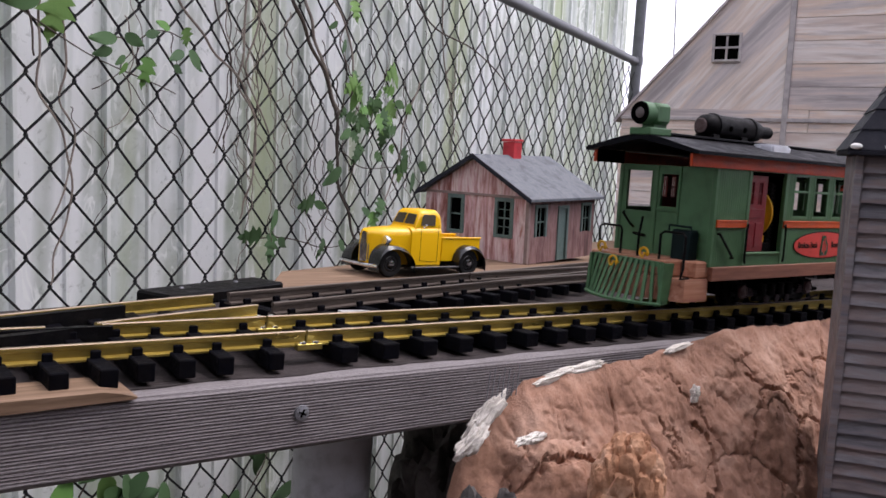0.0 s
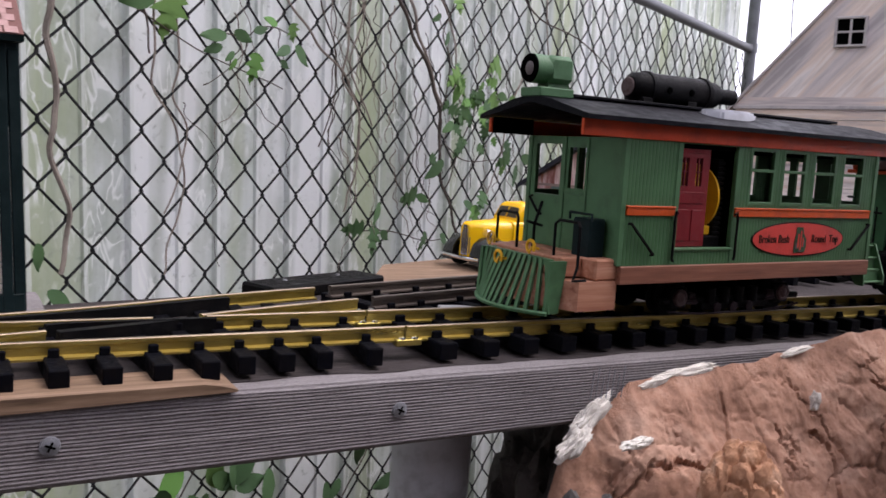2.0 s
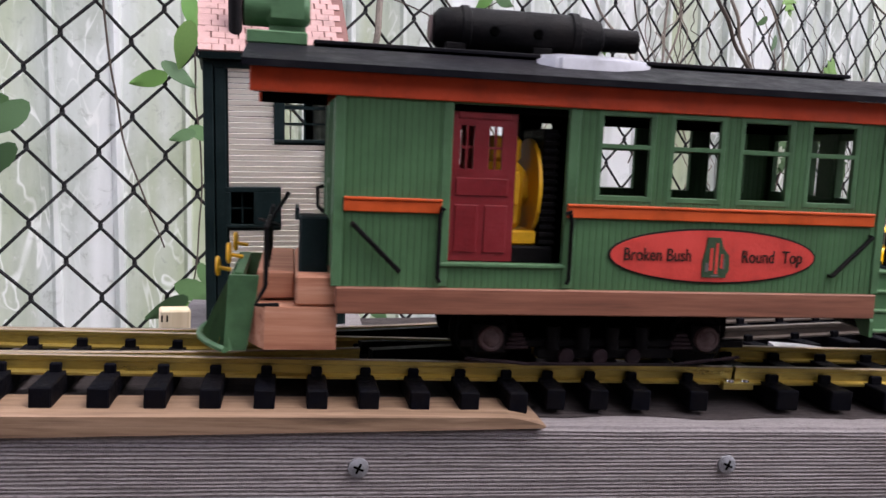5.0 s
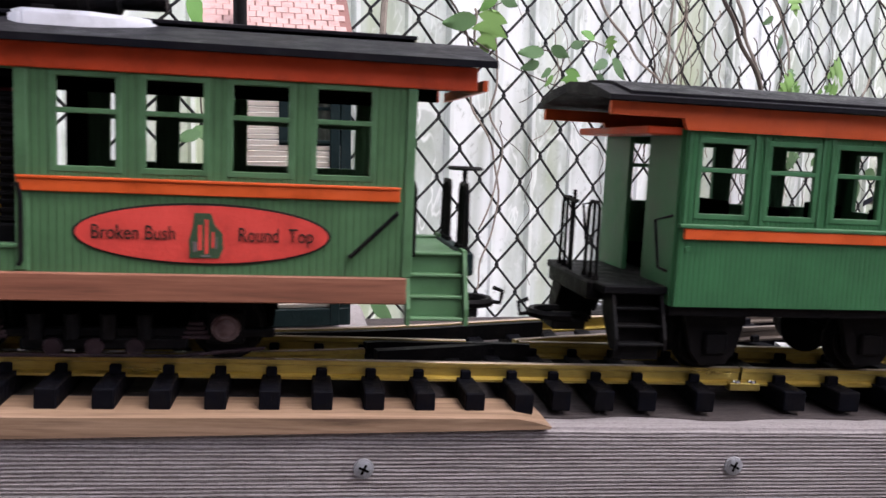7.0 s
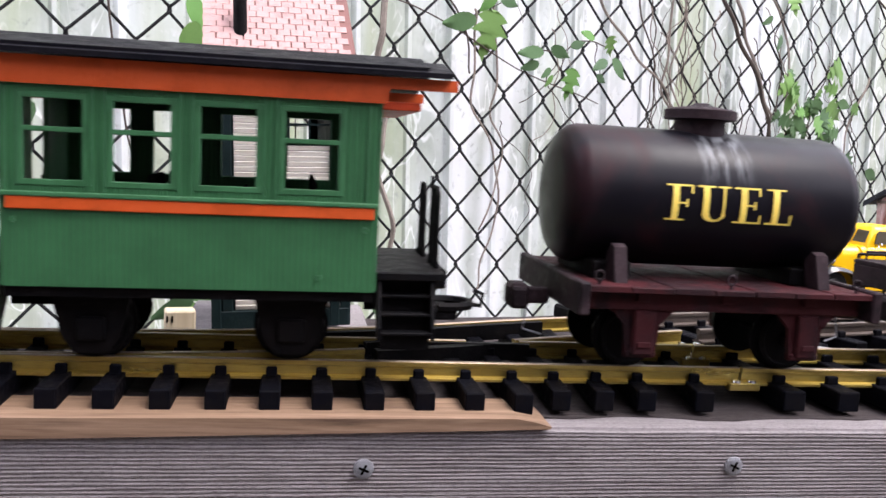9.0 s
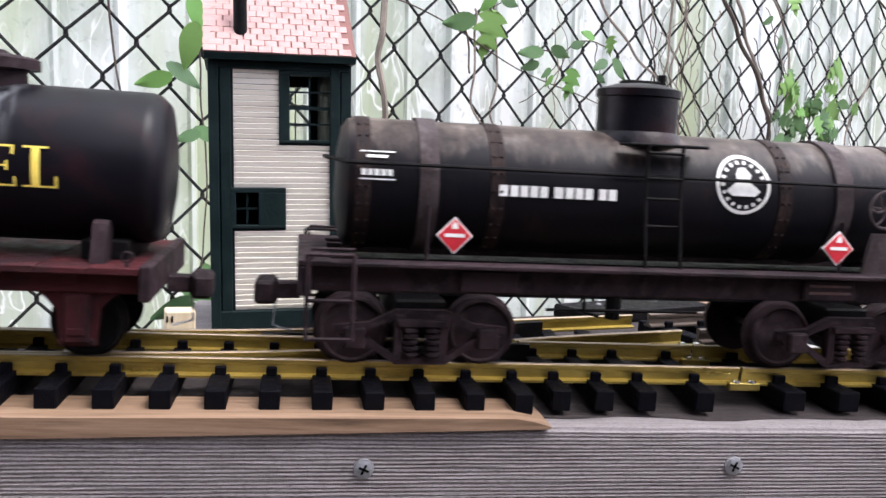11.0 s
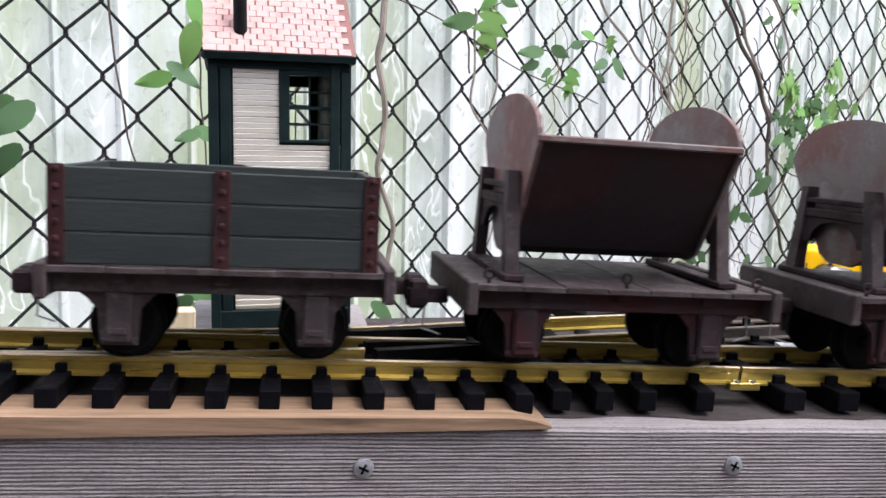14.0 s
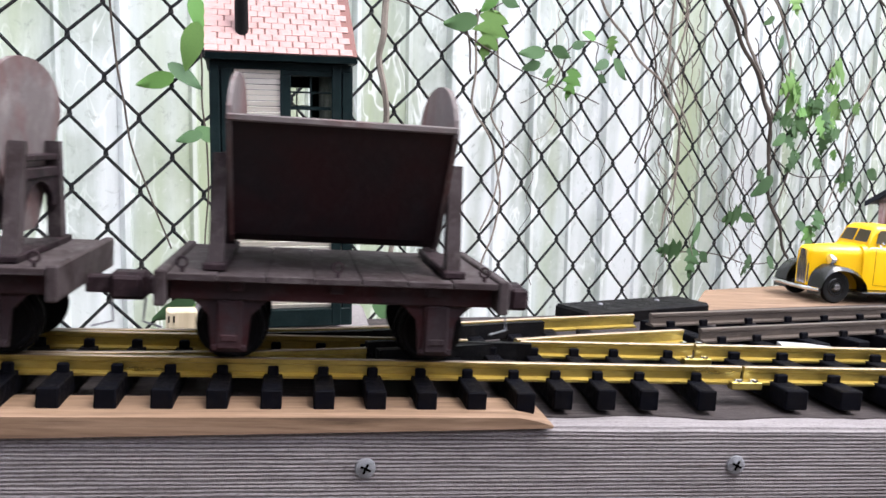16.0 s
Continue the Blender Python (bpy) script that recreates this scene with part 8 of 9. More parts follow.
def tank_car():
    c = car("tank_car", "long weathered black tank car with dome, ladder and red placard", 1.0205)
    X0, X1 = -0.1715, 0.1645
    zd = 0.0715
    bm = B()
    for s in (-1, 1):
        box(bm, X0 + 0.002, X1 - 0.002, *sorted((s * 0.042, s * 0.0535)), zd - 0.0022, zd, 0.0005)
    part("running_board", bm, BROWN_IRON, c)
    for s in (-1, 1):
        bm = B()
        box(bm, X0 + 0.006, X1 - 0.006, *sorted((s * 0.040, s * 0.0435)), zd - 0.0145, zd - 0.0022, 0.0006)
        part("side_sill", bm, BROWN_IRON, c)
        bm = B()
        box(bm, 0.072, 0.099, *sorted((s * 0.0435, s * 0.0465)), zd - 0.0135, zd - 0.0035, 0.0006)
        sp = part("number_plate_bracket", bm, BROWN_IRON, c)
        bm = B()
        for k in range(2):
            box(bm, 0.0745, 0.0965, *sorted((s * 0.0464, s * 0.0470)), zd - 0.0068 - 0.0035 * k, zd - 0.0056 - 0.0035 * k)
        part("bars", bm, BIN_END, sp)
        bm = B()
        box(bm, -0.099, -0.072, *sorted((s * 0.0435, s * 0.0465)), zd - 0.0135, zd - 0.0035, 0.0006)
        part("plate", bm, BROWN_IRON, c)
    for d, xe in ((-1, X0), (1, X1)):
        bm = B()
        box(bm, *sorted((xe, xe - d * 0.006)), -0.0535, 0.0535, zd - 0.0150, zd - 0.0022, 0.0008)
        box(bm, *sorted((xe, xe - d * 0.014)), -0.0535, 0.0535, zd - 0.0022, zd + 0.0002, 0.0004)
        part("end_sill", bm, BROWN_IRON, c)
        knuckle_coupler(c, xe - d * 0.002, d, 0.0500)
        for s in (-1, 1):
            bm = B()
            xa = xe - d * 0.004
            xb = xe - d * 0.024
            for xx in (xa, xb):
                bar(bm, [(xx, s * 0.0545, zd + 0.003), (xx, s * 0.0545, 0.037)], 0.0010)
            for zz in (0.0375, 0.0545, zd + 0.003):
                bar(bm, [(xa, s * 0.0545, zz), (xb, s * 0.0545, zz)], 0.0010)
            if s * d > 0 or d < 0:
                part("step_ladder", bm, BROWN_IRON, c)
            else:
                bm.free()
            bm = B()
            bar(bm, [(xe - d * 0.006, s * 0.050, zd), (xe - d * 0.006, s * 0.050, zd + 0.005), (xe - d * 0.024, s * 0.050, zd + 0.005), (xe - d * 0.024, s * 0.050, zd)], 0.0008)
            part("grab_iron", bm, BROWN_IRON, c)
    # barrel
    r, zc, hl, hf = 0.0316, 0.1038, 0.1440, 0.1510
    bm = B()
    lathe(bm, (0, 0, zc), (1, 0, 0), [(-hf - 0.004, 0), (-hf - 0.0035, r * 0.5), (-hf - 0.0015, r * 0.85), (-hf + 0.001, r * 0.97), (-hf + 0.004, r), (hl - 0.004, r), (hl - 0.001, r * 0.97), (hl + 0.0015, r * 0.85), (hl + 0.0035, r * 0.5), (hl + 0.004, 0)], 56)
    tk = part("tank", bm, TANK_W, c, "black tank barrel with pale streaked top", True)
    for xx in (-0.1435, -0.0805, 0.0665, 0.1350):
        bm = B()
        lathe(bm, (xx, 0, zc), (1, 0, 0), [(-0.0035, r - 0.0005), (-0.0035, r + 0.0006), (0.0035, r + 0.0006), (0.0035, r - 0.0005)], 56)
        band = part("riveted_band", bm, BAND_IRON, tk, "rusty brown riveted band", True)
        bm = B()
        for k in range(22):
            a = radians(120 + 15 * k)
            for dx in (-0.0018, 0.0018):
                p = Vector((xx + dx, (r + 0.0006) * math.cos(a), zc + (r + 0.0006) * math.sin(a)))
                nrm = Vector((0, math.cos(a), math.sin(a)))
                lathe(bm, p, nrm, [(0, 0.0009), (0.0006, 0.0006), (0.0007, 0)], 6)
        o = part("rivets", bm, BAND_IRON, band)
        o["kind"] = "stuff"
    for xx in (-0.1130, 0.0985):
        bm = B()
        lathe(bm, (xx, 0, zc), (1, 0, 0), [(-0.0045, r - 0.0005), (-0.0045, r + 0.0014), (0.0045, r + 0.0014), (0.0045, r - 0.0005)], 56)
        strap = part("tank_strap", bm, DUSTY_IRON, tk, "dusty brown iron strap", True)
        bm = B()
        for s in (-1, 1):
            bar(bm, [(xx, s * (r + 0.001), zc - 0.008), (xx, s * (r + 0.0015), zd - 0.002)], 0.0010)
        part("turnbuckle", bm, BROWN_IRON, strap)
    bm = B()
    for s in (-1, 1):
        bar(bm, [(-hf - 0.009, s * 0.010, zc + 0.012)] + [(x_, s * (r + 0.0020), zc + 0.0105) for x_ in (-hf, -0.07, 0, 0.07, hl)] + [(hl + 0.009, s * 0.010, zc + 0.012)], 0.0010)
    part("handrail", bm, BLACK, c)
    bm = B()
    lathe(bm, (-0.002, 0, zc + r - 0.006), (0, 0, 1), [(0, 0.024), (0.004, 0.0225), (0.0065, 0.0205), (0.0235, 0.0205), (0.0240, 0.0215), (0.0275, 0.0215), (0.0285, 0.0195), (0.0305, 0.012), (0.0305, 0)], 40)
    dm = part("dome", bm, TANK_BLACK, tk, "black riveted dome", True)
    bm = B()
    box(bm, -0.011, 0.007, -0.0055, 0.0055, zc + r + 0.0242, zc + r + 0.0265, 0.0005)
    cyl(bm, (0.010, 0, zc + r + 0.0242), (0.010, 0, zc + r + 0.030), 0.0025, 10)
    part("dome_valve", bm, BLACK, dm)
    bm = B()
    box(bm, -0.020, 0.020, -0.0385, -0.024, zc + r - 0.0070, zc + r - 0.0055, 0.0004)
    part("dome_platform", bm, BLACK, c)
    bm = B()
    for xx in (-0.0108, 0.0067):
        bar(bm, [(xx, -0.0385, zc + r - 0.006), (xx, -0.0395, zc), (xx, -0.0455, zd)], 0.0009)
    for zz in (zc + r - 0.010, zc + r - 0.022, zc + 0.0, zc - 0.013):
        bar(bm, [(-0.0108, -0.0395, zz), (0.0067, -0.0395, zz)], 0.0008)
    part("ladder", bm, BLACK, c)
    for xx, s in ((0.0905, -1), (-0.1020, -1)):
        bm = B()
        m_ = 0.0085
        prism(bm, [(xx - m_, 0.0835), (xx, 0.0835 - m_), (xx + m_, 0.0835), (xx, 0.0835 + m_)], "y", -0.0420, -0.0414)
        p = part("placard", bm, WHITE, c, "red and white diamond hazard placard")
        bm = B()
        m_ = 0.0076
        prism(bm, [(xx - m_, 0.0835), (xx, 0.0835 - m_), (xx + m_, 0.0835), (xx, 0.0835 + m_)], "y", -0.0424, -0.0421)
        part("placard_face", bm, SIGN_RED, p)
        bm = B()
        box(bm, xx - 0.0046, xx + 0.0046, -0.0427, -0.0425, 0.0828, 0.0844)
        prism(bm, [(xx - 0.0016, 0.0866), (xx + 0.0016, 0.0866), (xx + 0.0012, 0.0885), (xx, 0.0900), (xx - 0.0012, 0.0885)], "y", -0.0427, -0.0425)
        part("placard_bars", bm, WHITE, p)
    # round emblem and rows of bars for the owner's name and number
    def on_barrel(bm, x0, x1, z0, z1):
        for k in range(1):
            zm = (z0 + z1) / 2 - zc
            yy = -math.sqrt(max(1e-6, (r + 0.0006) ** 2 - zm ** 2))
            tilt = math.atan2(zm, -yy)
            q = [(x0, z0), (x1, z0), (x1, z1), (x0, z1)]
            v = []
            for d_ in (0.0, 0.0006):
                for x_, z_ in q:
                    zz = z_ - zc
                    yq = -math.sqrt(max(1e-6, (r + 0.0003 + d_) ** 2 - zz ** 2))
                    v.append(bm.verts.new((x_, yq, z_)))
            for f in ((3, 2, 1, 0), (4, 5, 6, 7), (0, 1, 5, 4), (1, 2, 6, 5), (2, 3, 7, 6), (3, 0, 4, 7)):
                bm.faces.new([v[i_] for i_ in f])
    bm = B()
    x_ = -0.0800
    for w in (0.0052, 0.0045, 0.0045, 0.0045, 0.0045, 0, 0.0055, 0.0045, 0.0045, 0.0045, 0.0, 0.0045, 0.0048):
        if w:
            on_barrel(bm, x_, x_ + w * 0.8, zc - 0.0020, zc + (0.0032 if w > 0.0038 else 0.0022))
        x_ += w + 0.0003 if w else 0.002
    part("name_bars", bm, WHITE, tk, "row of white painted bars")
    bm = B()
    on_barrel(bm, -0.1455, -0.1290, zc + 0.0155, zc + 0.0160)
    on_barrel(bm, -0.1420, -0.1325, zc + 0.0130, zc + 0.0142)
    for k in range(5):
        on_barrel(bm, -0.1445 + 0.0030 * k, -0.1422 + 0.0030 * k, zc + 0.0050, zc + 0.0078)
    on_barrel(bm, -0.1455, -0.1290, zc + 0.0030, zc + 0.0035)
    part("number_bars", bm, WHITE, tk, "white painted bars")
    bm = B()
    n = 32
    cx, cz = 0.0432, zc + 0.0085
    rings = []
    for rad in (0.0145, 0.0128):
        ring = []
        for k in range(n):
            a = 2 * math.pi * k / n
            z_ = cz + rad * math.sin(a)
            ring.append(bm.verts.new((cx + rad * math.cos(a), -math.sqrt(max(1e-6, (r + 0.0008) ** 2 - (z_ - zc) ** 2)), z_)))
        rings.append(ring)
    for k in range(n):
        bm.faces.new((rings[0][k], rings[0][(k + 1) % n], rings[1][(k + 1) % n], rings[1][k]))
    def blob(pts):
        f = []
        for x2, z2 in pts:
            z_ = cz + z2
            f.append(bm.verts.new((cx + x2, -math.sqrt(max(1e-6, (r + 0.0008) ** 2 - (z_ - zc) ** 2)), z_)))
        bm.faces.new(f)
    blob([(-0.0092, -0.0030), (-0.006, -0.0055), (0.006, -0.0055), (0.0092, -0.0030), (0.004, 0.001), (-0.004, 0.001)])
    blob([(-0.0032, 0.0012), (0.0038, 0.0012), (0.0045, 0.0050), (0.0015, 0.0085), (-0.002, 0.0080), (-0.0035, 0.005)])
    for k in range(16):
        a = radians(20 + 20 * k)
        if 200 < math.degrees(a) % 360 < 215:
            continue
        ca, sa = math.cos(a), math.sin(a)
        blob([(0.0100 * math.cos(a - 0.07), 0.0100 * math.sin(a - 0.07)), (0.0118 * math.cos(a - 0.07), 0.0118 * math.sin(a - 0.07)), (0.0118 * math.cos(a + 0.07), 0.0118 * math.sin(a + 0.07)), (0.0100 * math.cos(a + 0.07), 0.0100 * math.sin(a + 0.07))])
    part("emblem", bm, WHITE, tk, "round white emblem with a ring of bars")
    # hand wheel on a bracket
    bm = B()
    prism(bm, [(0.1045, zd), (0.1215, zd), (0.1175, 0.0915), (0.1085, 0.0915)], "y", -0.0425, -0.0405)
    br = part("wheel_bracket", bm, DUSTY_IRON, c)
    bm = B()
    tube(bm, [(0.1130 + 0.0082 * math.cos(a), -0.0435, 0.1035 + 0.0092 * math.sin(a)) for a in [2 * math.pi * k / 20 for k in range(21)]], 0.0008, 6)
    for k in range(6):
        a = math.pi * k / 3
        bar(bm, [(0.1130, -0.0430, 0.1035), (0.1130 + 0.004 * math.cos(a + 0.3), -0.0437, 0.1035 + 0.0045 * math.sin(a + 0.3)), (0.1130 + 0.0082 * math.cos(a), -0.0435, 0.1035 + 0.0092 * math.sin(a))], 0.0006)
    cyl(bm, (0.1130, -0.034, 0.1035), (0.1130, -0.044, 0.1035), 0.0012, 8)
    part("hand_wheel", bm, DUSTY_IRON, br)
    # trucks
    for xc in (-0.1145, 0.1054):
        bm = B()
        box(bm, xc - 0.012, xc + 0.012, -0.034, 0.034, 0.036, 0.052, 0.001)
        part("bolster", bm, BLACK, c)
        for s in (-1, 1):
            y = s * 0.0345
            bm = B()
            ys = sorted((y, y + s * 0.004))
            prism(bm, [(xc - 0.040, 0.0375), (xc - 0.040, 0.0405), (xc - 0.024, 0.0420), (xc - 0.012, 0.0480), (xc + 0.012, 0.0480), (xc + 0.024, 0.0420), (xc + 0.040, 0.0405), (xc + 0.040, 0.0375), (xc + 0.024, 0.0385), (xc + 0.011, 0.0440), (xc - 0.011, 0.0440), (xc - 0.024, 0.0385)], "y", *ys)
            prism(bm, [(xc - 0.038, 0.0360), (xc - 0.036, 0.0330), (xc - 0.024, 0.0310), (xc - 0.012, 0.0225), (xc + 0.012, 0.0225), (xc + 0.024, 0.0310), (xc + 0.036, 0.0330), (xc + 0.038, 0.0360), (xc + 0.024, 0.0345), (xc + 0.011, 0.0258), (xc - 0.011, 0.0258), (xc - 0.024, 0.0345)], "y", *ys)
            for dx in (-0.0105, 0.0105):
                box(bm, xc + dx - 0.0022, xc + dx + 0.0022, ys[0] - 0.0004, ys[1] + 0.0004, 0.0240, 0.0460, 0.0005)
            sf = part("side_frame", bm, BROWN_IRON, c, "cast truck side frame")
            for xx in (xc - 0.031, xc + 0.031):
                bm = B()
                box(bm, xx - 0.0048, xx + 0.0048, *sorted((y + s * 0.004, y + s * 0.0085)), 0.0305, 0.0405, 0.0008)
                part("journal_box", bm, BROWN_IRON, sf)
            bm = B()
            for dx in (-0.005, 0.005):
                for k in range(5):
                    lathe(bm, (xc + dx, y + s * 0.0042, 0.0265 + 0.0028 * k), (0, 0, 1), [(0, 0.0026), (0.0006, 0.0036), (0.0018, 0.0036), (0.0024, 0.0026)], 12)
            box(bm, xc - 0.0115, xc + 0.0115, *sorted((y + s * 0.001, y + s * 0.0075)), 0.0405, 0.0440, 0.0006)
            part("spring", bm, BROWN_IRON, sf, "", True)
        for xx in (xc - 0.031, xc + 0.031):
            wheelset(c, xx, RH + 0.0165, 0.0165, mat=BROWN_IRON)
    bm = B()
    cyl(bm, (-0.012, -0.012, 0.0405), (-0.012, -0.012, 0.055), 0.004, 10)
    bar(bm, [(-0.05, -0.02, 0.046), (0.03, -0.02, 0.046)], 0.0009)
    bar(bm, [(-0.034, -0.03, 0.056), (-0.034, -0.03, 0.047), (-0.026, -0.03, 0.045)], 0.0009)
    box(bm, X0 + 0.01, X1 - 0.01, -0.010, 0.010, 0.050, 0.068)
    part("underframe", bm, BLACK, c)
    return c


def gondola():
    c = car("gondola_wagon", "grey plank-sided open wagon with rusty riveted straps", 1.3150)
    L = 0.1390
    wagon_frame(c, L, DUSTY_IRON, DUSTY_IRON, 0.0645, 0.053, (-0.043, 0.0405))
    X0, X1, h = -0.0690, 0.0660, 0.0505
    zb, ph = 0.0650, 0.01355
    for s in (-1, 1):
        for k in range(3):
            bm = B()
            box(bm, X0, X1, *sorted((s * h, s * (h - 0.0035))), zb + ph * k, zb + ph * (k + 1) - 0.0005, 0.0005)
            part("side_plank", bm, GONDOLA, c)
        for xx in (X0 + 0.003, 0.0, X1 - 0.003):
            bm = B()
            box(bm, xx - 0.0034, xx + 0.0034, *sorted((s * h, s * (h + 0.0012))), zb - 0.002, zb + 3 * ph + 0.0004, 0.0003)
            st = part("strap", bm, STRAP_RED, c, "rusty iron strap")
            for k in range(6):
                bm = B()
                lathe(bm, (xx, s * (h + 0.0012), zb + 0.0035 + 0.0071 * k), (0, s, 0), [(0, 0.0014), (0.0009, 0.0011), (0.0012, 0)], 10)
                part("rivet", bm, STRAP_RED, st)
    for xx in (X0, X1 - 0.0035):
        for k in range(3):
            bm = B()
            box(bm, xx, xx + 0.0035, -h + 0.0036, h - 0.0036, zb + ph * k, zb + ph * (k + 1) - 0.0005, 0.0005)
            part("end_plank", bm, GONDOLA, c)
        for yy in (-0.034, 0.034):
            bm = B()
            xo = xx - 0.001 if xx == X0 else xx + 0.0035
            box(bm, xo, xo + 0.001, yy - 0.003, yy + 0.003, zb, zb + 3 * ph, 0.0003)
            st = part("strap", bm, GONDOLA if xx == X0 else STRAP_RED, c)
            for k in range(6):
                bm = B()
                lathe(bm, (xo + (0 if xx == X0 else 0.001), yy, zb + 0.0035 + 0.0071 * k), (-1 if xx == X0 else 1, 0, 0), [(0, 0.0014), (0.0009, 0.0011), (0.0012, 0)], 10)
                part("rivet", bm, STRAP_RED, st)
    return c


def skip_car(off):
    c = car("skip_wagon", "rusty brown tipping skip on a short plank-decked wagon", off)
    L = 0.1430
    wagon_frame(c, L, DUSTY_IRON, SKIP_FRAME, 0.0620, 0.053, (-0.0460, 0.0460))
    # V-shaped skip with rounded end plates
    prof = [(-0.052, 0.1275), (-0.018, 0.0765), (-0.010, 0.0725), (0.010, 0.0725), (0.018, 0.0765), (0.052, 0.1275)]
    inner = [(0.0502, 0.1275), (0.0165, 0.0780), (0.0095, 0.0742), (-0.0095, 0.0742), (-0.0165, 0.0780), (-0.0502, 0.1275)]
    bm = B()
    prism(bm, prof + inner, "x", -0.0470, 0.0470)
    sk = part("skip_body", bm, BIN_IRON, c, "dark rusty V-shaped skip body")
    for s in (-1, 1):
        bm = B()
        box(bm, -0.049, 0.049, *sorted((s * 0.0495, s * 0.0548)), 0.1268, 0.1300, 0.0006)
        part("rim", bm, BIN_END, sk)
    for d in (-1, 1):
        bm = B()
        pts = [(-0.0530, 0.1255), (-0.018, 0.0755), (-0.010, 0.0715), (0.010, 0.0715), (0.018, 0.0755), (0.0530, 0.1255)]
        for k in range(15):
            a = math.pi * k / 14
            pts.append((0.0530 * math.cos(a) * (1 if abs(math.cos(a)) > 0.9 else 0.985), 0.1255 + 0.0250 * math.sin(a) ** 0.8))
        prism(bm, pts, "x", *sorted((d * 0.0470, d * 0.0492)))
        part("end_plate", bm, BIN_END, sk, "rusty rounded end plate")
        # standing A-frame that carries the skip
        for s in (-1, 1):
            bm = B()
            xa = d * 0.0530
            v = []
            for (ya, za, w_) in ((s * 0.035, 0.0620, 0.0048), (s * 0.027, 0.1130, 0.0030)):
                for dx, dy in ((-0.0032, -w_), (0.0032, -w_), (0.0032, w_), (-0.0032, w_)):
                    v.append(bm.verts.new((xa + dx, ya + dy, za)))
            for f in ((3, 2, 1, 0), (4, 5, 6, 7), (0, 1, 5, 4), (1, 2, 6, 5), (2, 3, 7, 6), (3, 0, 4, 7)):
                bm.faces.new([v[i_] for i_ in f])
            part("stand_post", bm, DUSTY_IRON, c)
        bm = B()
        box(bm, *sorted((d * 0.0505, d * 0.0555)), -0.027, 0.027, 0.0960, 0.1010, 0.0006)
        box(bm, *sorted((d * 0.0505, d * 0.0555)), -0.025, 0.025, 0.1040, 0.1070, 0.0006)
        part("cross_bar", bm, BROWN_IRON, c)
        bm = B()
        n = 10
        arc = [(0.021 * math.cos(math.pi * k / n), 0.0820 + 0.0125 * math.sin(math.pi * k / n)) for k in range(n + 1)]
        prism(bm, arc + [(-0.028, 0.082), (-0.027, 0.0960), (0.027, 0.0960), (0.028, 0.082)], "x", *sorted((d * 0.0515, d * 0.0545)))
        part("arch_plate", bm, BROWN_IRON, c)
        bm = B()
        box(bm, *sorted((d * 0.0480, d * 0.0580)), -0.044, 0.044, 0.0622, 0.0655, 0.0006)
        part("stand_foot", bm, BROWN_IRON, c)
    return c


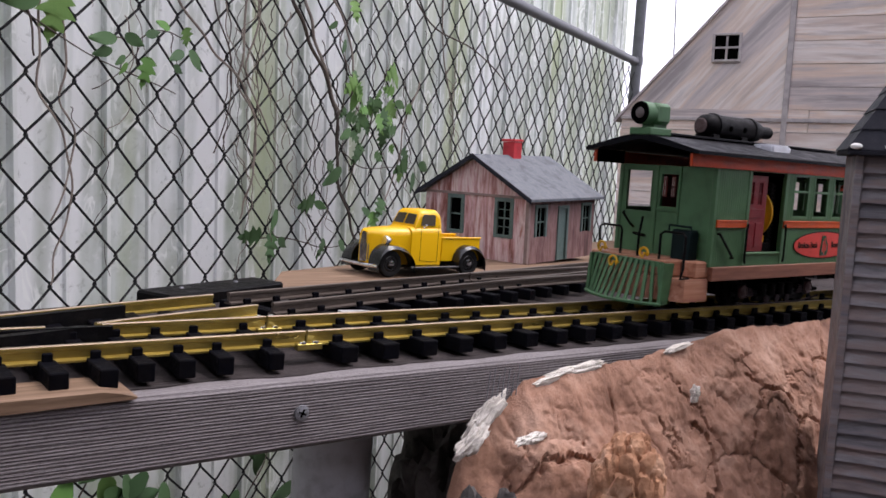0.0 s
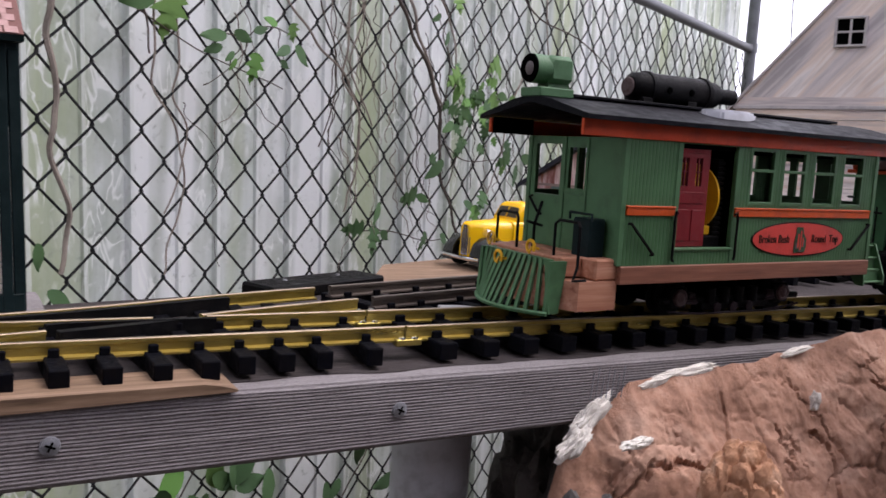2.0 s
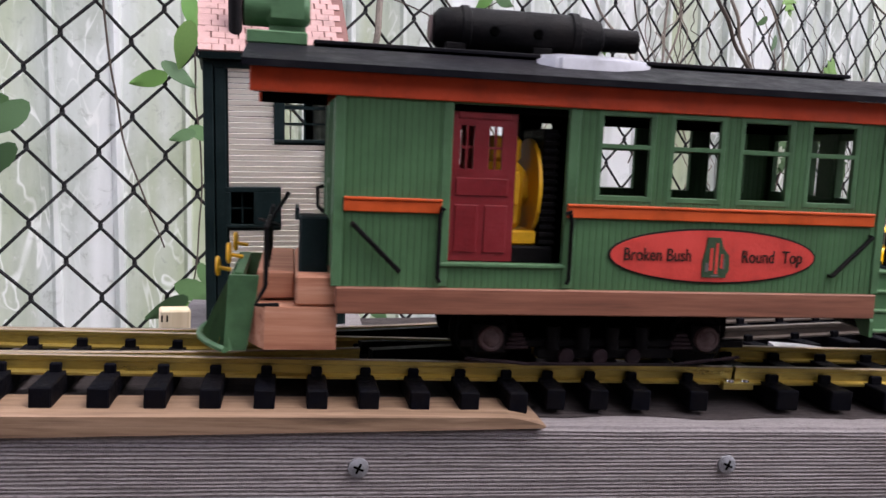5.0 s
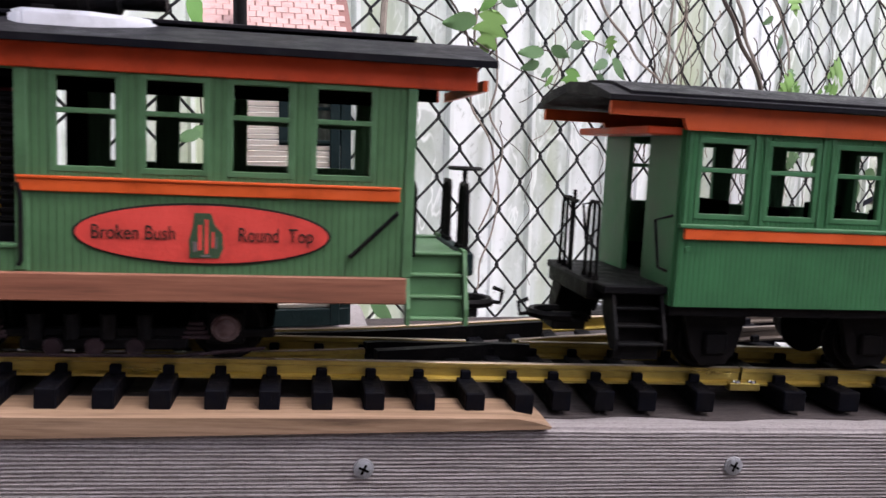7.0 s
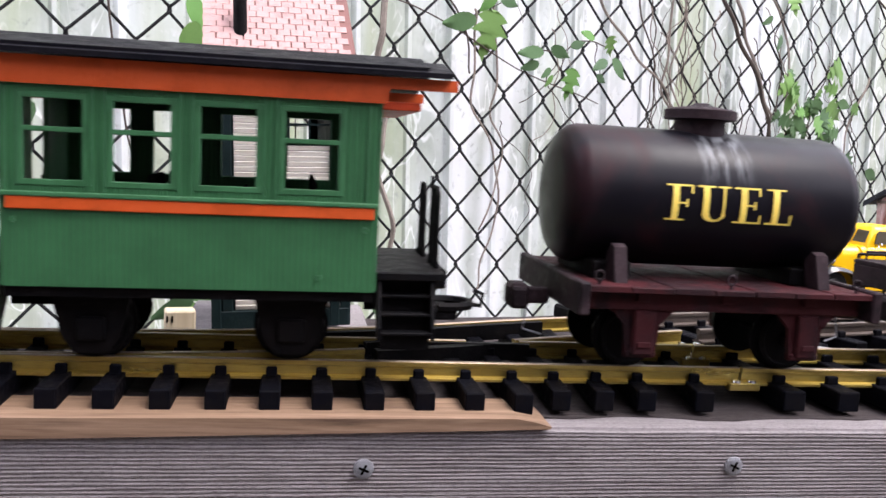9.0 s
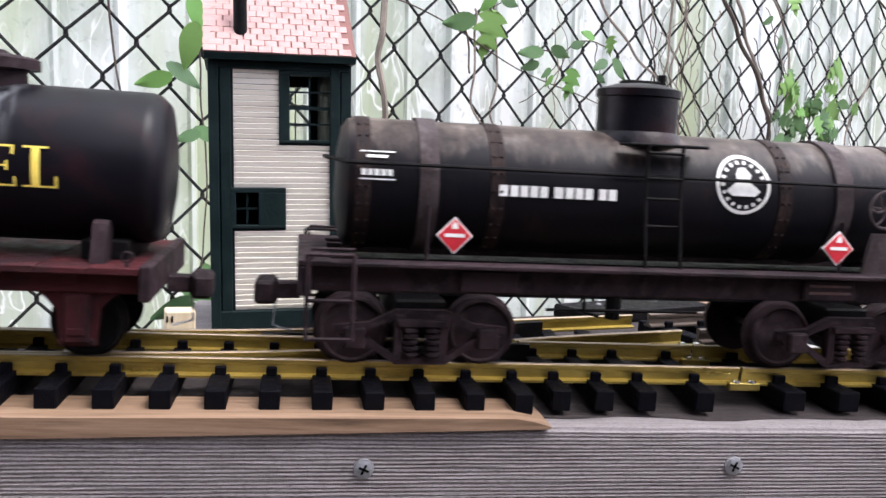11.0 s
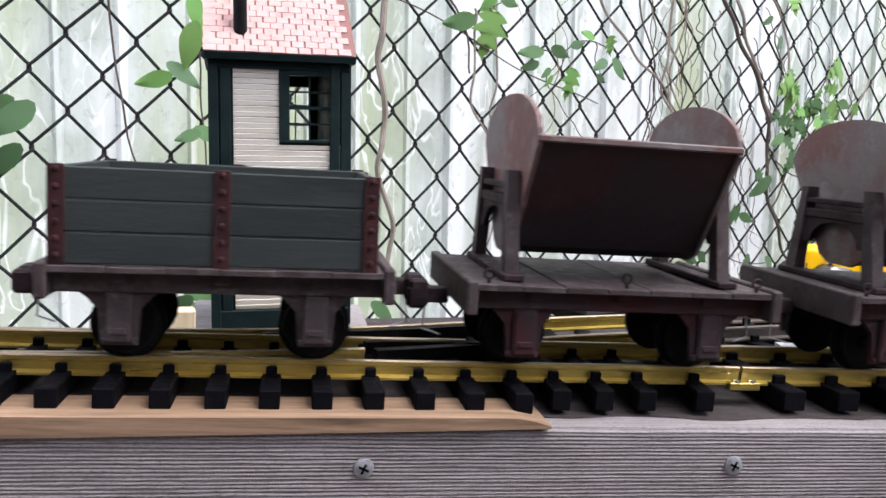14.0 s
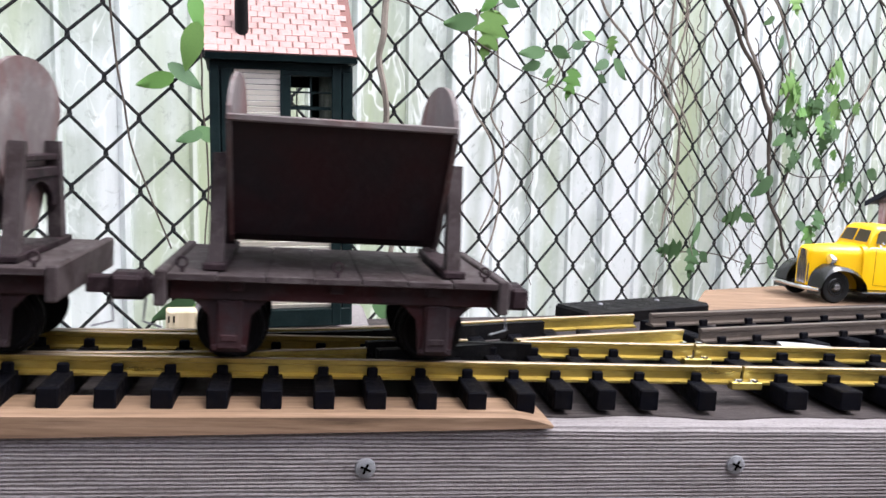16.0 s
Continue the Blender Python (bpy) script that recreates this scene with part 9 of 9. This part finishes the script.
def weathered_tank():
    m, nt, b = node_mat("weathered_tank_black")
    tc = nt.nodes.new("ShaderNodeTexCoord")
    sp = nt.nodes.new("ShaderNodeSeparateXYZ")
    nt.links.new(tc.outputs["Object"], sp.inputs[0])
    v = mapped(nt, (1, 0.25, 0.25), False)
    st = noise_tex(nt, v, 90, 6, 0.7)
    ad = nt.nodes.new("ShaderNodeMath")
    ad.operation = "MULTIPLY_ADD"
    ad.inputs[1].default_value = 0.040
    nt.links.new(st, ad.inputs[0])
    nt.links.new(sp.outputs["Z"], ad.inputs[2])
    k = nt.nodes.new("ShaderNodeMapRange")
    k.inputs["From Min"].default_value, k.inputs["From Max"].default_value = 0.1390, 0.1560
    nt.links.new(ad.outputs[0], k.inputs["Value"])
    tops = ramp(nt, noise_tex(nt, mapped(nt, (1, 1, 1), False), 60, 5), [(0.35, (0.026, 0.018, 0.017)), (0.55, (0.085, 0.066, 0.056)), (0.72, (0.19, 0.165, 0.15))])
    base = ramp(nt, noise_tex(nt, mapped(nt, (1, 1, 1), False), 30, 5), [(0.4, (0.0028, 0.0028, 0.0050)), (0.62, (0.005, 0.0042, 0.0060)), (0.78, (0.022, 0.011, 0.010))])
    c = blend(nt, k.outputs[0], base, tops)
    nt.links.new(c, b.inputs["Base Color"])
    b.inputs["Roughness"].default_value = 0.45
    b.inputs["Specular IOR Level"].default_value = 0.12
    bump(nt, b, st, 0.0003)
    return m


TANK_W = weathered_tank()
motor_car()
coach()
fuel_car()
tank_car()
gondola()
skip_car(1.4975)
skip_car(1.6880)


# ---- the train runs from right to left ----
FRONT = [(0.0, 0.36), (0.5, 0.306), (1.0, 0.252), (1.5, 0.195), (2.0, 0.139), (2.5, 0.082), (3.0, 0.024), (3.5, -0.0365), (4.0, -0.094), (4.5, -0.15), (5.0, -0.207),
         (5.5, -0.265), (6.0, -0.322), (6.5, -0.38), (7.0, -0.441), (7.5, -0.508), (8.0, -0.579), (8.5, -0.655), (9.0, -0.734), (9.5, -0.818), (10.0, -0.905), (10.2, -0.939),
         (11.0, -1.075), (11.7, -1.193), (12.3, -1.292), (12.5, -1.325), (13.0, -1.409), (13.5, -1.493), (14.0, -1.573), (14.5, -1.654), (15.0, -1.737), (15.5, -1.818), (16.0, -1.898)]


def front_at(t):
    for (a, p), (b, q) in zip(FRONT, FRONT[1:]):
        if t <= b:
            return p + (q - p) * (t - a) / (b - a)
    return FRONT[-1][1]


def motions():
    for c, off in CARS:
        rows = []
        for t, f in FRONT:
            x, y, hd = line(f + off)
            rows.append((t, Matrix.Translation((x, y, 0)) @ Matrix.Rotation(hd, 4, "Z") @ pose(0, 0, 0, 0, TILT.get(c.name, 0.0), 0)))
        walk(c, rows)
    times = [16.0 * k / 128 for k in range(129)]
    for ax, r, at in WHEELS:
        walk(ax, [(t, Matrix.Translation(at) @ Matrix.Rotation((front_at(t) - 0.363) / r, 4, "Y")) for t in times])


TILT = {"motor_car": -1.1, "passenger_coach": -0.75, "tank_car": -0.6, "gondola_wagon": -0.7}
motions()
